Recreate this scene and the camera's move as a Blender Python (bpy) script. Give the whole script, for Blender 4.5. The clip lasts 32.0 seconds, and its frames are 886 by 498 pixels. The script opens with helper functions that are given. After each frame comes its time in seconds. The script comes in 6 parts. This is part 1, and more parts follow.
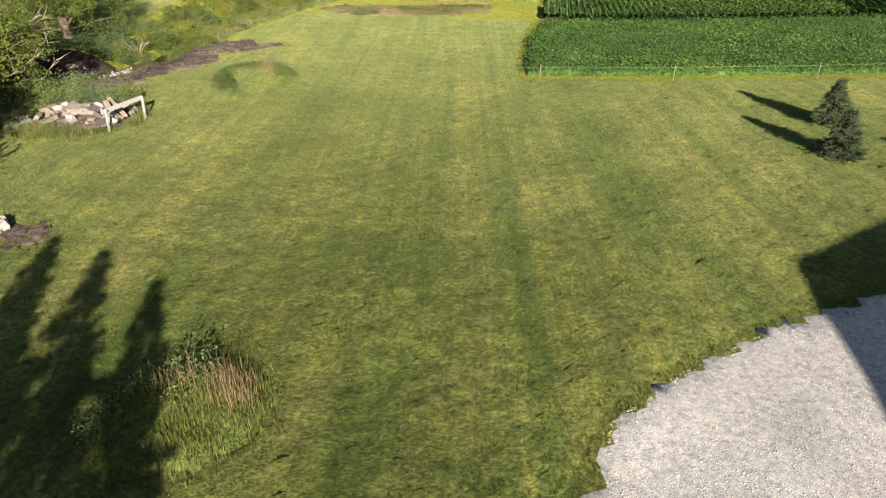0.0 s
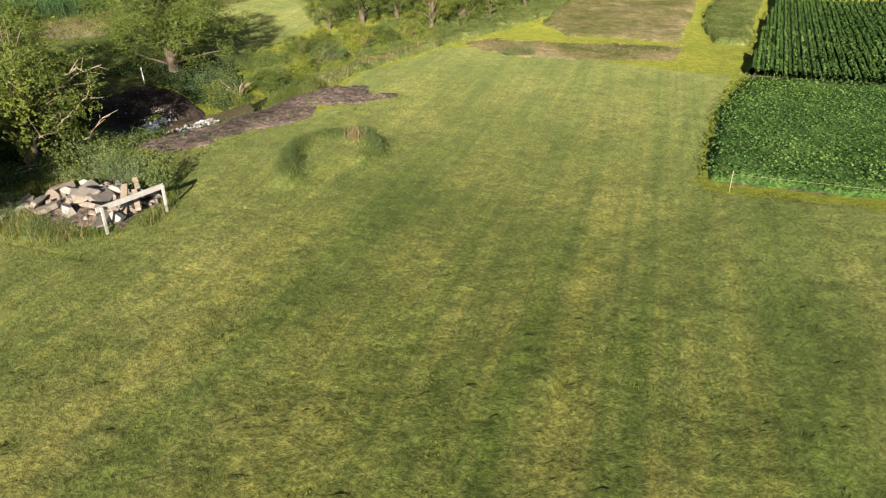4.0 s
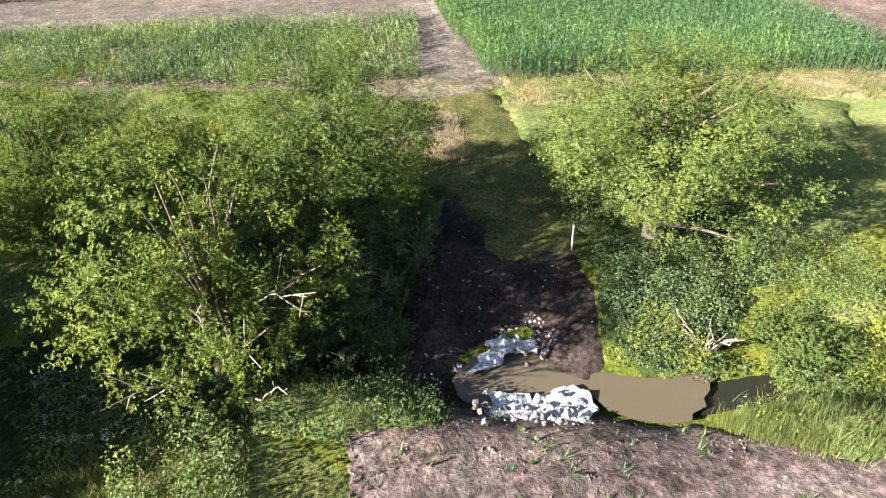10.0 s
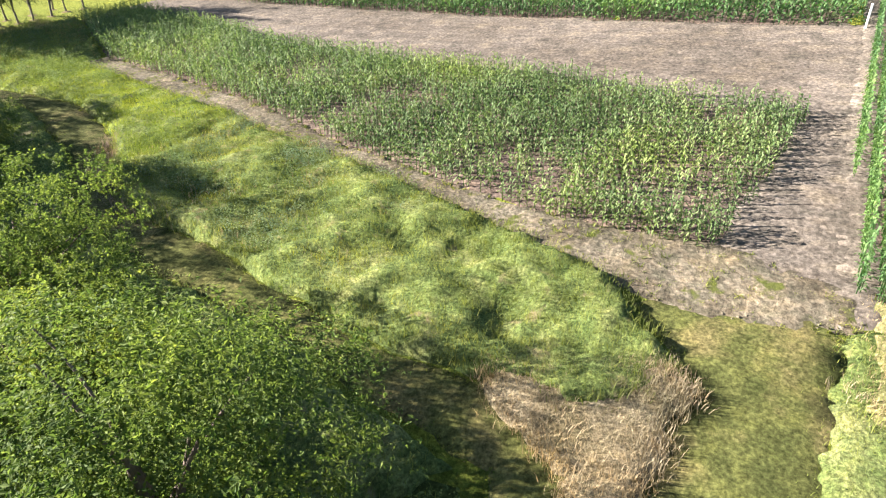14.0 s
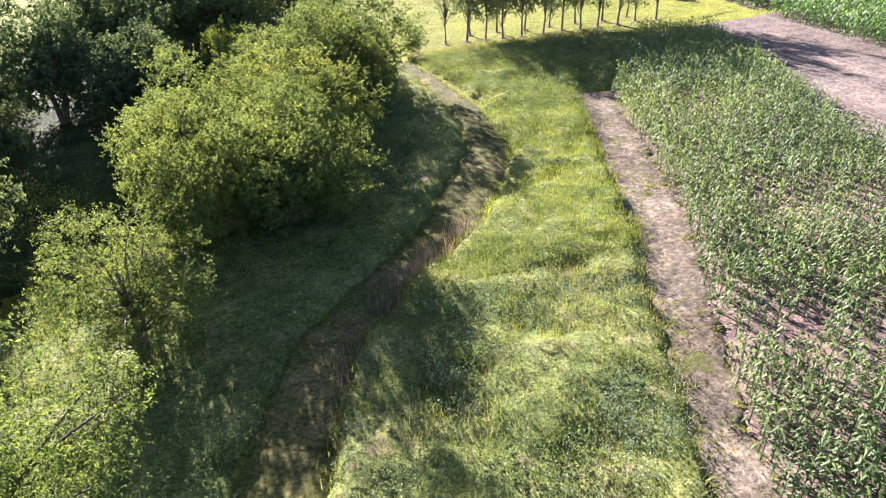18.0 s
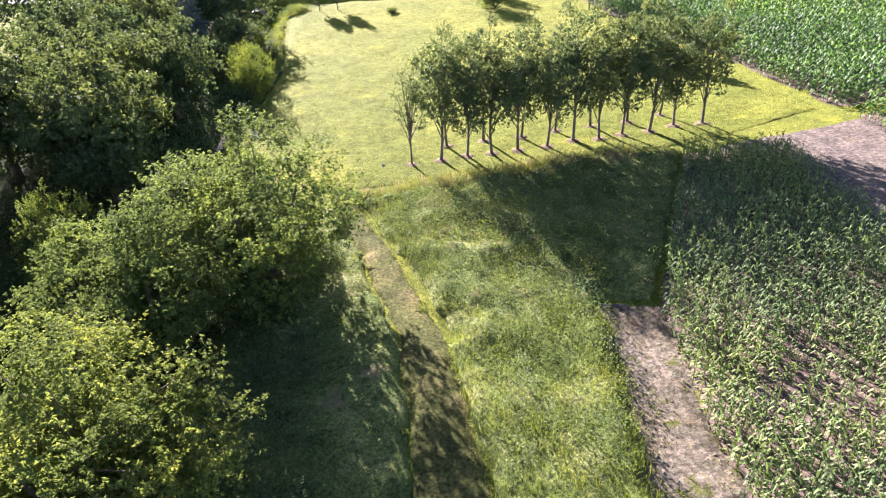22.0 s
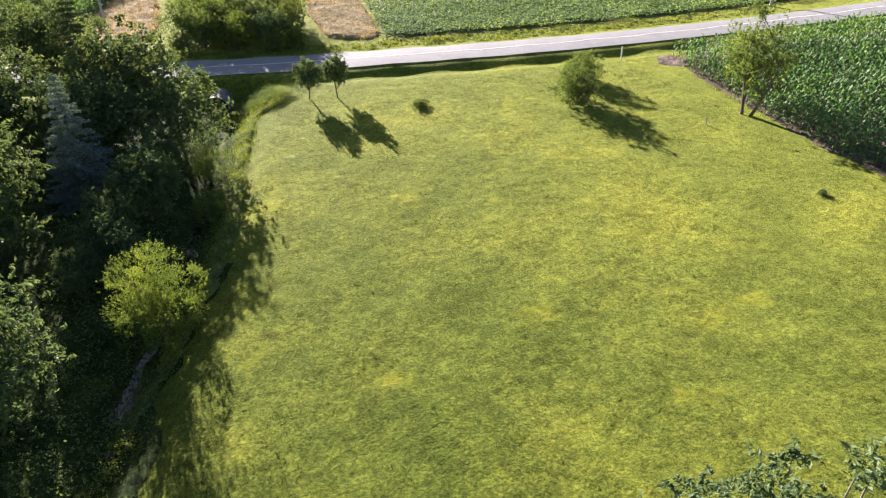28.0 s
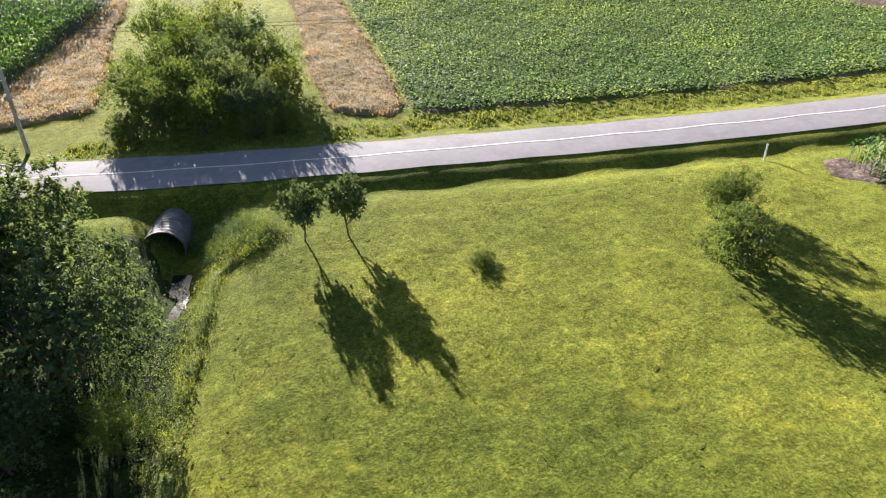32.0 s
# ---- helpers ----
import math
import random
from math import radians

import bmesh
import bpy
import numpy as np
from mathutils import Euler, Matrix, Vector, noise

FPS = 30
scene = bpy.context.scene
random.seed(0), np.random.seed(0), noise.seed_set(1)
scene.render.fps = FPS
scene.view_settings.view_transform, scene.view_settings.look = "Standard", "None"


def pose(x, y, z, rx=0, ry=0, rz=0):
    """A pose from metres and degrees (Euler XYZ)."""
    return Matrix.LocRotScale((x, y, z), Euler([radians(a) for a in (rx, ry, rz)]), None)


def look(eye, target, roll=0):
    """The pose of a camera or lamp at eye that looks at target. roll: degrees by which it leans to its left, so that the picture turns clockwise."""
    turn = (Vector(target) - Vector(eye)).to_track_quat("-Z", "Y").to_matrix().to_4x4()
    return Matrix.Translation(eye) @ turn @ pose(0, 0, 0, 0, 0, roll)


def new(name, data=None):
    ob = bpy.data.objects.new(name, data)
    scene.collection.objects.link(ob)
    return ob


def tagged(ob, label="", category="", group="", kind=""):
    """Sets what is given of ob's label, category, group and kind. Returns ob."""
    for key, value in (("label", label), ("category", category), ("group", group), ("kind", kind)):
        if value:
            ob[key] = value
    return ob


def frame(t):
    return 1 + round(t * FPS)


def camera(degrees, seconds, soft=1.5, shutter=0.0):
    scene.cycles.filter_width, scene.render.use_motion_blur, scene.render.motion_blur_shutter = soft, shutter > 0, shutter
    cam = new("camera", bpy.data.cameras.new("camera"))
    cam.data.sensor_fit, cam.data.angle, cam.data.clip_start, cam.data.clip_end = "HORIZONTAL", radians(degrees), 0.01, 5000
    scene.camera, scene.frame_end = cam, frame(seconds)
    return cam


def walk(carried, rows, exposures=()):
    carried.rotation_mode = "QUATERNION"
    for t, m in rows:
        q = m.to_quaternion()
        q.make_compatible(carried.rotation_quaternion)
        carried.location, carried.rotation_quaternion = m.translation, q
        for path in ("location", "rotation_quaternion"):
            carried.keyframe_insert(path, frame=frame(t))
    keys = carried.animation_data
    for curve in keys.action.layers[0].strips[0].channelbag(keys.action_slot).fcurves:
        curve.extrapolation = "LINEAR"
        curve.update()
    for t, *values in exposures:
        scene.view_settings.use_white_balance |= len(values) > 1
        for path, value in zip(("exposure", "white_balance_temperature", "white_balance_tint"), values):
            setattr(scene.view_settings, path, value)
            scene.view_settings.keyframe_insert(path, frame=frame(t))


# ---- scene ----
cam = camera(70.1, 32.0, 1.25)
UNIT = 4 / 3  # metres to one unit of the plan below
METRES, EYE, TILT, LEAN, TURN = 154.0 * UNIT, 10.3 * UNIT, -0.8, 3.4, 0.0
ROWS = [
    (0.0, 0.0, 0.0, 0.0, 1.36, -27.92, -2.57),
    (0.5, 0.0014, 0.0088, 0.0006, 1.37, -27.85, -2.57),
    (1.0, 0.0029, 0.0179, 0.0015, 1.36, -27.81, -2.56),
    (1.5, 0.0045, 0.0274, 0.0022, 1.36, -27.75, -2.57),
    (2.0, 0.0058, 0.0374, 0.003, 1.36, -27.68, -2.59),
    (2.5, 0.0069, 0.048, 0.0038, 1.36, -27.61, -2.59),
    (3.0, 0.0073, 0.0592, 0.0047, 4.48, -27.69, -2.62),
    (3.5, 0.0078, 0.0711, 0.0057, 11.53, -28.04, -2.59),
    (4.0, 0.0077, 0.0834, 0.0068, 17.95, -28.4, -2.59),
    (4.5, 0.007, 0.0961, 0.0079, 24.58, -28.81, -2.54),
    (6.5, -0.0064, 0.1487, 0.0116, 42.52, -30.0, -2.36),
    (7.0, -0.0122, 0.1618, 0.0123, 44.71, -30.15, -2.38),
    (7.5, -0.0192, 0.1747, 0.0127, 49.58, -30.32, -2.21),
    (8.0, -0.0273, 0.1876, 0.013, 55.43, -30.58, -2.02),
    (8.5, -0.036, 0.1998, 0.0129, 61.2, -30.64, -1.68),
    (9.0, -0.046, 0.2112, 0.0132, 67.16, -30.88, -1.55),
    (9.5, -0.0567, 0.2218, 0.0133, 72.99, -31.05, -1.3),
    (10.0, -0.0681, 0.2321, 0.0138, 77.31, -31.21, -1.12),
    (10.5, -0.0805, 0.2415, 0.0142, 77.46, -31.21, -1.25),
    (11.0, -0.0933, 0.2504, 0.0147, 77.4, -31.18, -1.2),
    (11.5, -0.1067, 0.2584, 0.0148, 77.36, -31.07, -1.35),
    (12.0, -0.1207, 0.265, 0.0151, 79.66, -31.11, -1.31),
    (12.5, -0.1354, 0.2712, 0.0154, 91.06, -31.37, -0.72),
    (13.0, -0.1509, 0.2765, 0.0158, 100.29, -31.58, -0.26),
    (13.5, -0.1672, 0.2803, 0.0158, 108.6, -31.76, 0.15),
    (14.0, -0.1837, 0.2819, 0.0154, 117.36, -31.81, 0.68),
    (14.5, -0.2007, 0.2821, 0.0153, 137.59, -31.74, 2.1),
    (15.0, -0.2175, 0.28, 0.015, 151.77, -31.32, 2.99),
    (15.5, -0.2322, 0.2759, 0.0147, 157.92, -31.14, 3.4),
    (17.5, -0.2799, 0.2398, 0.0123, 171.07, -30.4, 3.96),
    (18.0, -0.288, 0.2274, 0.0123, 170.99, -30.47, 3.87),
    (18.5, -0.295, 0.2141, 0.0124, 170.93, -30.52, 3.85),
    (19.0, -0.301, 0.2, 0.0126, 170.87, -30.53, 3.85),
    (19.5, -0.3063, 0.1853, 0.0129, 170.87, -30.52, 3.9),
    (20.0, -0.3106, 0.17, 0.0141, 170.82, -30.57, 3.94),
    (20.5, -0.3143, 0.1542, 0.0174, 170.81, -30.48, 4.05),
    (21.0, -0.3177, 0.1381, 0.0215, 170.87, -30.35, 4.24),
    (21.5, -0.3205, 0.1214, 0.0256, 170.8, -30.31, 4.35),
    (22.0, -0.3234, 0.1044, 0.0296, 170.84, -30.28, 4.44),
    (22.5, -0.3257, 0.0874, 0.0312, 170.81, -30.2, 4.46),
    (23.0, -0.3275, 0.0702, 0.0319, 170.8, -30.16, 4.46),
    (23.5, -0.3288, 0.0527, 0.0324, 170.79, -30.13, 4.48),
    (24.0, -0.3296, 0.0353, 0.0329, 170.8, -30.11, 4.5),
    (24.5, -0.33, 0.0175, 0.0336, 170.8, -30.14, 4.51),
    (25.0, -0.3302, -0.0004, 0.0345, 170.89, -30.12, 4.52),
    (25.5, -0.3302, -0.0186, 0.0353, 170.9, -30.09, 4.55),
    (26.0, -0.3302, -0.037, 0.036, 170.94, -30.06, 4.56),
    (26.5, -0.3301, -0.0557, 0.0369, 170.96, -30.09, 4.61),
    (28.5, -0.3307, -0.1276, 0.0397, 171.26, -29.75, 4.21),
    (29.0, -0.331, -0.1459, 0.0404, 171.27, -29.68, 4.21),
    (29.5, -0.3314, -0.1642, 0.0412, 171.3, -29.6, 4.25),
    (30.0, -0.3318, -0.1824, 0.0421, 171.36, -29.54, 4.25),
    (30.5, -0.332, -0.2007, 0.0432, 171.38, -29.49, 4.26),
    (31.0, -0.3316, -0.2191, 0.0442, 171.41, -29.46, 4.26),
    (31.5, -0.3308, -0.2376, 0.0452, 171.44, -29.39, 4.25),
    (32.0, -0.3298, -0.2561, 0.0462, 171.47, -29.34, 4.23),
]
EXPOSURES = [(0.0, 1.5, 6400, 12), (4.0, 1.5, 6500, 10), (8.0, 2.12, 6050, 16), (10.0, 2.7, 5750, 16), (12.5, 2.75, 5950, 12), (15.0, 2.95, 5800, 20), (18.0, 3.1, 5650, 34), (22.0, 3.08, 5650, 34), (25.0, 2.95, 5900, 26), (29.0, 2.42, 6000, 17), (32.0, 2.42, 5950, 17)]
walk(cam, [(t, pose(0, 0, EYE, TILT, LEAN, TURN) @ pose(METRES * x, METRES * y, METRES * z, 90 + pitch, roll, yaw)) for t, x, y, z, yaw, pitch, roll in ROWS], EXPOSURES)

# ---------------------------------------------------------------- daylight: a low sun in a clear sky
SUN_TURN, SUN_RISE = 163.5, 18.5  # degrees from +y towards +x; above the horizon
world = bpy.data.worlds.new("clear_sky")
scene.world = world
world.use_nodes = True
sky = world.node_tree.nodes.new("ShaderNodeTexSky")
sky.sky_type, sky.sun_disc = "NISHITA", False
sky.sun_elevation, sky.sun_rotation = radians(SUN_RISE), radians(SUN_TURN)
back = world.node_tree.nodes["Background"]
back.inputs["Strength"].default_value = 0.031
world.node_tree.links.new(sky.outputs[0], back.inputs["Color"])
sun_way = Vector((math.sin(radians(SUN_TURN)) * math.cos(radians(SUN_RISE)), math.cos(radians(SUN_TURN)) * math.cos(radians(SUN_RISE)), math.sin(radians(SUN_RISE))))
sun = new("sun", bpy.data.lights.new("sun", "SUN"))
sun.data.energy, sun.data.angle, sun.data.color = 5.0, radians(0.53), (1.0, 0.90, 0.76)
sun.matrix_basis = look(sun_way * 200, (0, 0, 0))

# ---------------------------------------------------------------- helpers of this scene
from mathutils.geometry import delaunay_2d_cdt

RNG = np.random.default_rng(7)
TC = (1.167, 0.259, -1.590, 1.719, -1.397, 1.329)


def height(x, y):
    """The lie of the land: a gentle bowl, rising to the west and to the road, cut by the creek."""
    x, y = np.asarray(x, float), np.asarray(y, float)
    a, b = np.clip(x, -115, 45) / 50, np.clip(y, -130, 95) / 50
    z = TC[0] + TC[1] * a + TC[2] * b + TC[3] * a * a + TC[4] * a * b + TC[5] * b * b
    d = away(x, y, CREEK)
    r = away(x, y, ROAD)
    z = z - 1.25 * np.exp(-(d / 2.0) ** 2) * np.clip((r - 3.2) / 1.6, 0, 1) * np.where(y < -80, 0.4, 1.0)
    z = z - 0.80 * np.exp(-((x + 25.3) / 1.1) ** 2 - ((y - 41.0) / 1.5) ** 2)
    z = z - 0.75 * np.exp(-((x + 40.6) / 2.2) ** 2 - ((y + 71) / 4.0) ** 2)
    z = np.where(r < 40, z + 0.30 * np.exp(-(r / 3.4) ** 4) - np.where(y < -80, 0.04, 0.27) * np.exp(-((r - 4.4) / 1.0) ** 2), z)
    m = np.hypot((x - MOUND[0]) / 2.3, (y - MOUND[1]) / 2.9)
    z = z + 0.42 * np.exp(-m ** 2 * 1.2) + 0.38 * np.exp(-(away(x, y, RIDGE) / 0.6) ** 2)
    p = np.hypot((x - ROCKS[0]) / 2.6, (y - ROCKS[1]) / 2.2)
    return z + 0.55 * np.exp(-p ** 2 * 1.4) + 0.05 * np.sin(x * 0.9 + np.sin(y * 0.4)) * np.sin(y * 0.7)


def away(x, y, line):
    """Distance from points to a polyline."""
    best = np.full(np.shape(x), 1e9)
    for (ax, ay), (bx, by) in zip(line, line[1:]):
        ux, uy = bx - ax, by - ay
        s = np.clip(((x - ax) * ux + (y - ay) * uy) / (ux * ux + uy * uy), 0, 1)
        best = np.minimum(best, np.hypot(x - ax - s * ux, y - ay - s * uy))
    return best


def inside(x, y, poly):
    hit = np.zeros(np.shape(x), bool)
    for (ax, ay), (bx, by) in zip(poly, poly[1:] + poly[:1]):
        if ay != by:
            hit ^= ((ay > y) != (by > y)) & (x < (bx - ax) * (y - ay) / (by - ay) + ax)
    return hit


def scatter(poly, per_m2, holes=()):
    """Random points in a polygon, evenly thick, outside the holes."""
    px, py = zip(*poly)
    n = int((max(px) - min(px)) * (max(py) - min(py)) * per_m2)
    x, y = RNG.uniform(min(px), max(px), n), RNG.uniform(min(py), max(py), n)
    keep = inside(x, y, poly)
    for h in holes:
        keep &= ~inside(x, y, h)
    return x[keep], y[keep]


def from_arrays(name, verts, faces, smooth=False):
    """A mesh from numpy arrays; faces all have the same number of corners."""
    me = bpy.data.meshes.new(name)
    faces = np.asarray(faces, np.int32)
    n, k = faces.shape
    me.vertices.add(len(verts)), me.loops.add(n * k), me.polygons.add(n)
    me.vertices.foreach_set("co", np.asarray(verts, np.float32).ravel())
    me.loops.foreach_set("vertex_index", faces.ravel())
    me.polygons.foreach_set("loop_start", np.arange(0, n * k, k, dtype=np.int32))
    me.polygons.foreach_set("use_smooth", np.full(n, smooth))
    me.update(calc_edges=True)
    return me


def mesh_of(bm, name, smooth=False):
    me = bpy.data.meshes.new(name)
    for f in bm.faces:
        f.smooth = smooth
    bm.to_mesh(me), bm.free()
    return me


def part(name, shape, material, parent=None, label="", smooth=False):
    """ONE mesh object, under a thing or a part; shape: a bmesh or a mesh."""
    me = mesh_of(shape, name, smooth) if isinstance(shape, bmesh.types.BMesh) else shape
    if not me.materials:
        me.materials.append(material)
    ob = new(name, me)
    if parent is not None:
        ob.parent = parent
    if label:
        ob["label"] = label
    return ob


def empty(name, m, label, category, group="", kind=""):
    ob = new(name)
    ob.empty_display_size = 0.2
    ob.matrix_basis = m
    return tagged(ob, label, category, group, kind)


def on_ground(x, y, turn=0.0, sink=0.0):
    return pose(x, y, float(height(x, y)) - sink, 0, 0, turn)


def box(bm, sx, sy, sz, m=Matrix(), bevel=0.0):
    """A bevelled box, sizes along its axes, centred on m."""
    made = bmesh.ops.create_cube(bm, size=1.0, matrix=m @ Matrix.Diagonal((sx, sy, sz, 1)))["verts"]
    if bevel:
        edges = {e for v in made for e in v.link_edges}
        bmesh.ops.bevel(bm, geom=list(edges), offset=bevel, segments=2, affect="EDGES", profile=0.5)


def ragged(poly, step=0.5, rough=0.12):
    """A polygon's outline with more corners, shaken."""
    out = []
    for (ax, ay), (bx, by) in zip(poly, poly[1:] + poly[:1]):
        n = max(1, int(math.hypot(bx - ax, by - ay) / step))
        for i in range(n):
            s = i / n
            x, y = ax + s * (bx - ax), ay + s * (by - ay)
            v = noise.noise_vector((x * 0.7, y * 0.7, 3.0)) * rough + noise.noise_vector((x * 2.9, y * 2.9, 9.0)) * rough * 0.7
            out.append((x + v.x, y + v.y))
    return out


def drape(name, poly, material, lift=0.03, step=1.0, rough=0.12, label="", category="ground", bumps=0.0, edge=0.5, kind="structure"):
    """A patch of ground laid over the land, with a ragged edge."""
    rim = ragged(poly, edge, rough)
    px, py = zip(*rim)
    gx, gy = np.meshgrid(np.arange(min(px), max(px), step), np.arange(min(py), max(py), step))
    gx = (gx + RNG.uniform(-0.3, 0.3, gx.shape) * step).ravel()
    gy = (gy + RNG.uniform(-0.3, 0.3, gy.shape) * step).ravel()
    keep = inside(gx, gy, rim)
    pts = [Vector(p) for p in rim] + [Vector(p) for p in zip(gx[keep], gy[keep])]
    n = len(rim)
    co, _, faces, *_ = delaunay_2d_cdt(pts, [(i, (i + 1) % n) for i in range(n)], [], 1, 1e-4)
    x, y = np.array([c.x for c in co]), np.array([c.y for c in co])
    z = height(x, y) + lift
    if bumps:
        z = z + bumps * np.array([noise.fractal((c.x * 1.3, c.y * 1.3, 5), 0.9, 2.1, 3) for c in co])
    z[:n] = height(x[:n], y[:n]) - 0.012
    # keep triangles whose middle lies inside the rim, facing up
    f = np.array([t for t in faces if len(t) == 3])
    mid = inside(x[f].mean(1), y[f].mean(1), rim)
    f = f[mid]
    turn = (x[f[:, 1]] - x[f[:, 0]]) * (y[f[:, 2]] - y[f[:, 0]]) - (x[f[:, 2]] - x[f[:, 0]]) * (y[f[:, 1]] - y[f[:, 0]])
    f[turn < 0] = f[turn < 0][:, ::-1]
    ob = part(name, from_arrays(name, np.stack([x, y, z], 1), f, True), material)
    return tagged(ob, label, category, "", kind)


def lumpy(name, poly, material, step, amp, label, category, holes=(), lift=0.08):
    """Turf as a closed, uneven sheet: small humps and hollows that shade one another."""
    px, py = zip(*poly)
    X, Y = np.meshgrid(np.arange(min(px), max(px), step), np.arange(min(py), max(py), step))
    def field(k):
        g = RNG.normal(0, 1, (X.shape[0] // k + 3, X.shape[1] // k + 3))
        g = np.repeat(np.repeat(g, k, 0), k, 1)[: X.shape[0] + k, : X.shape[1] + k]
        if k > 1:
            c0 = np.cumsum(np.pad(g, ((k, 0), (0, 0))), 0)
            g = (c0[k:] - c0[:-k]) / k
            c1 = np.cumsum(np.pad(g, ((0, 0), (k, 0))), 1)
            g = (c1[:, k:] - c1[:, :-k]) / k
        return g[: X.shape[0], : X.shape[1]]
    rise = np.clip(0.75 * field(1) + 0.7 * field(3) + 0.5 * field(8), -1.6, 1.9) * amp
    X, Y = X + RNG.uniform(-0.3, 0.3, X.shape) * step, Y + RNG.uniform(-0.3, 0.3, X.shape) * step
    ok = inside(X, Y, poly)
    for h in holes:
        ok &= ~inside(X, Y, h)
    core = ok.copy()
    core[1:] &= ok[:-1]
    core[:-1] &= ok[1:]
    core[:, 1:] &= ok[:, :-1]
    core[:, :-1] &= ok[:, 1:]
    near = away(X, Y, list(poly) + [poly[0]])
    for h in holes:
        near = np.minimum(near, away(X, Y, list(h) + [h[0]]))
    soft_ = np.clip(near / 0.9, 0, 1)
    Z = height(X, Y) + np.where(core, 0.025 + (lift - 0.025 + rise) * soft_, -0.02)
    i, j = np.nonzero(ok[:-1, :-1] & ok[1:, :-1] & ok[:-1, 1:] & ok[1:, 1:])
    m = X.shape[1]
    p = i * m + j
    f = np.stack([p, p + 1, p + m + 1, p + m], 1)
    used, back_ = np.unique(f, return_inverse=True)
    v = np.stack([X.ravel(), Y.ravel(), Z.ravel()], 1)[used]
    return tagged(part(name, from_arrays(name, v, back_.reshape(-1, 4), True), material), label, category, "", "structure")


def sward_top(x, y, tall, wave):
    """How high the top of uncut grass stands: waves and hollows where it lies over."""
    w = np.array([noise.noise((a * 0.38, b * 0.38, 7.0)) + 0.6 * noise.noise((a * 1.1, b * 1.1, 3.0)) + 0.3 * noise.noise((a * 2.6, b * 2.6, 1.0)) for a, b in zip(np.ravel(x), np.ravel(y))])
    return tall * np.clip(1 + wave * w, 0.15, 2.0)


def sward(name, poly, tall, material, blade, label, wave=0.9, per_m2=14, per=9, step=0.35, width=0.0045, category="tall grass"):
    """Uncut grass: a closed, lumpy canopy with blades standing out of it."""
    rim = ragged(poly, 0.45, 0.3)
    px, py = zip(*rim)
    gx, gy = np.meshgrid(np.arange(min(px), max(px), step), np.arange(min(py), max(py), step))
    gx, gy = (gx + RNG.uniform(-0.15, 0.15, gx.shape)).ravel(), (gy + RNG.uniform(-0.15, 0.15, gy.shape)).ravel()
    keep = inside(gx, gy, rim)
    n = len(rim)
    co, _, faces, *_ = delaunay_2d_cdt([Vector(p) for p in rim] + [Vector(p) for p in zip(gx[keep], gy[keep])], [(i, (i + 1) % n) for i in range(n)], [], 1, 1e-4)
    x, y = np.array([c.x for c in co]), np.array([c.y for c in co])
    rise = np.clip(away(x, y, rim + rim[:1]) / 0.3, 0, 1)
    z = height(x, y) + sward_top(x, y, tall * 0.45, wave) * (0.15 + 0.85 * rise ** 0.8)
    z[:n] = height(x[:n], y[:n]) - 0.05
    f = np.array([t for t in faces if len(t) == 3])
    f = f[inside(x[f].mean(1), y[f].mean(1), rim)]
    turn = (x[f[:, 1]] - x[f[:, 0]]) * (y[f[:, 2]] - y[f[:, 0]]) - (x[f[:, 2]] - x[f[:, 0]]) * (y[f[:, 1]] - y[f[:, 0]])
    f[turn < 0] = f[turn < 0][:, ::-1]
    tagged(part(name + "_mat", from_arrays(name, np.stack([x, y, z], 1), f, True), material), label, category, "", "stuff")
    bx, by = scatter(rim, per_m2)
    top = sward_top(bx, by, tall * 0.45, wave) * (0.15 + 0.85 * np.clip(away(bx, by, rim + rim[:1]) / 0.3, 0, 1) ** 0.8)
    stuff(name, blades(bx, by, tall * 0.34, 0.75, width * 0.72, per + 3, 0.22, height(bx, by) + top * 0.85), blade, label, category)


# ---------------------------------------------------------------- plants as arrays
def blades(x, y, tall, lean=0.35, width=0.03, per=6, spread=0.12, z=None):
    """Tufts of bent blades: for each point `per` blades of three triangles."""
    n = len(x)
    z = height(x, y) if z is None else z
    tall = np.broadcast_to(tall, (n,))
    k = n * per
    a = RNG.uniform(0, 2 * np.pi, k)
    bx = np.repeat(x, per) + RNG.normal(0, spread, k)
    by = np.repeat(y, per) + RNG.normal(0, spread, k)
    bz = np.repeat(z, per) - 0.02
    h = np.repeat(tall, per) * RNG.uniform(0.55, 1.15, k)
    l = h * RNG.uniform(0.3, 1.6, k) * lean
    w = 2.3 * width * RNG.uniform(0.6, 1.4, k)
    dx, dy = np.cos(a), np.sin(a)
    v = np.empty((k, 5, 3))
    v[:, 0] = np.stack([bx - dy * w, by + dx * w, bz], 1)
    v[:, 1] = np.stack([bx + dy * w, by - dx * w, bz], 1)
    mx, my, mz = bx + dx * l * 0.4, by + dy * l * 0.4, bz + h * 0.62
    v[:, 2] = np.stack([mx - dy * w * 0.75, my + dx * w * 0.75, mz], 1)
    v[:, 3] = np.stack([mx + dy * w * 0.75, my - dx * w * 0.75, mz], 1)
    v[:, 4] = np.stack([bx + dx * l, by + dy * l, bz + h], 1)
    i = np.arange(k)[:, None] * 5
    f = np.concatenate([i + [0, 1, 3], i + [0, 3, 2], i + [2, 3, 4]])
    return v.reshape(-1, 3), f


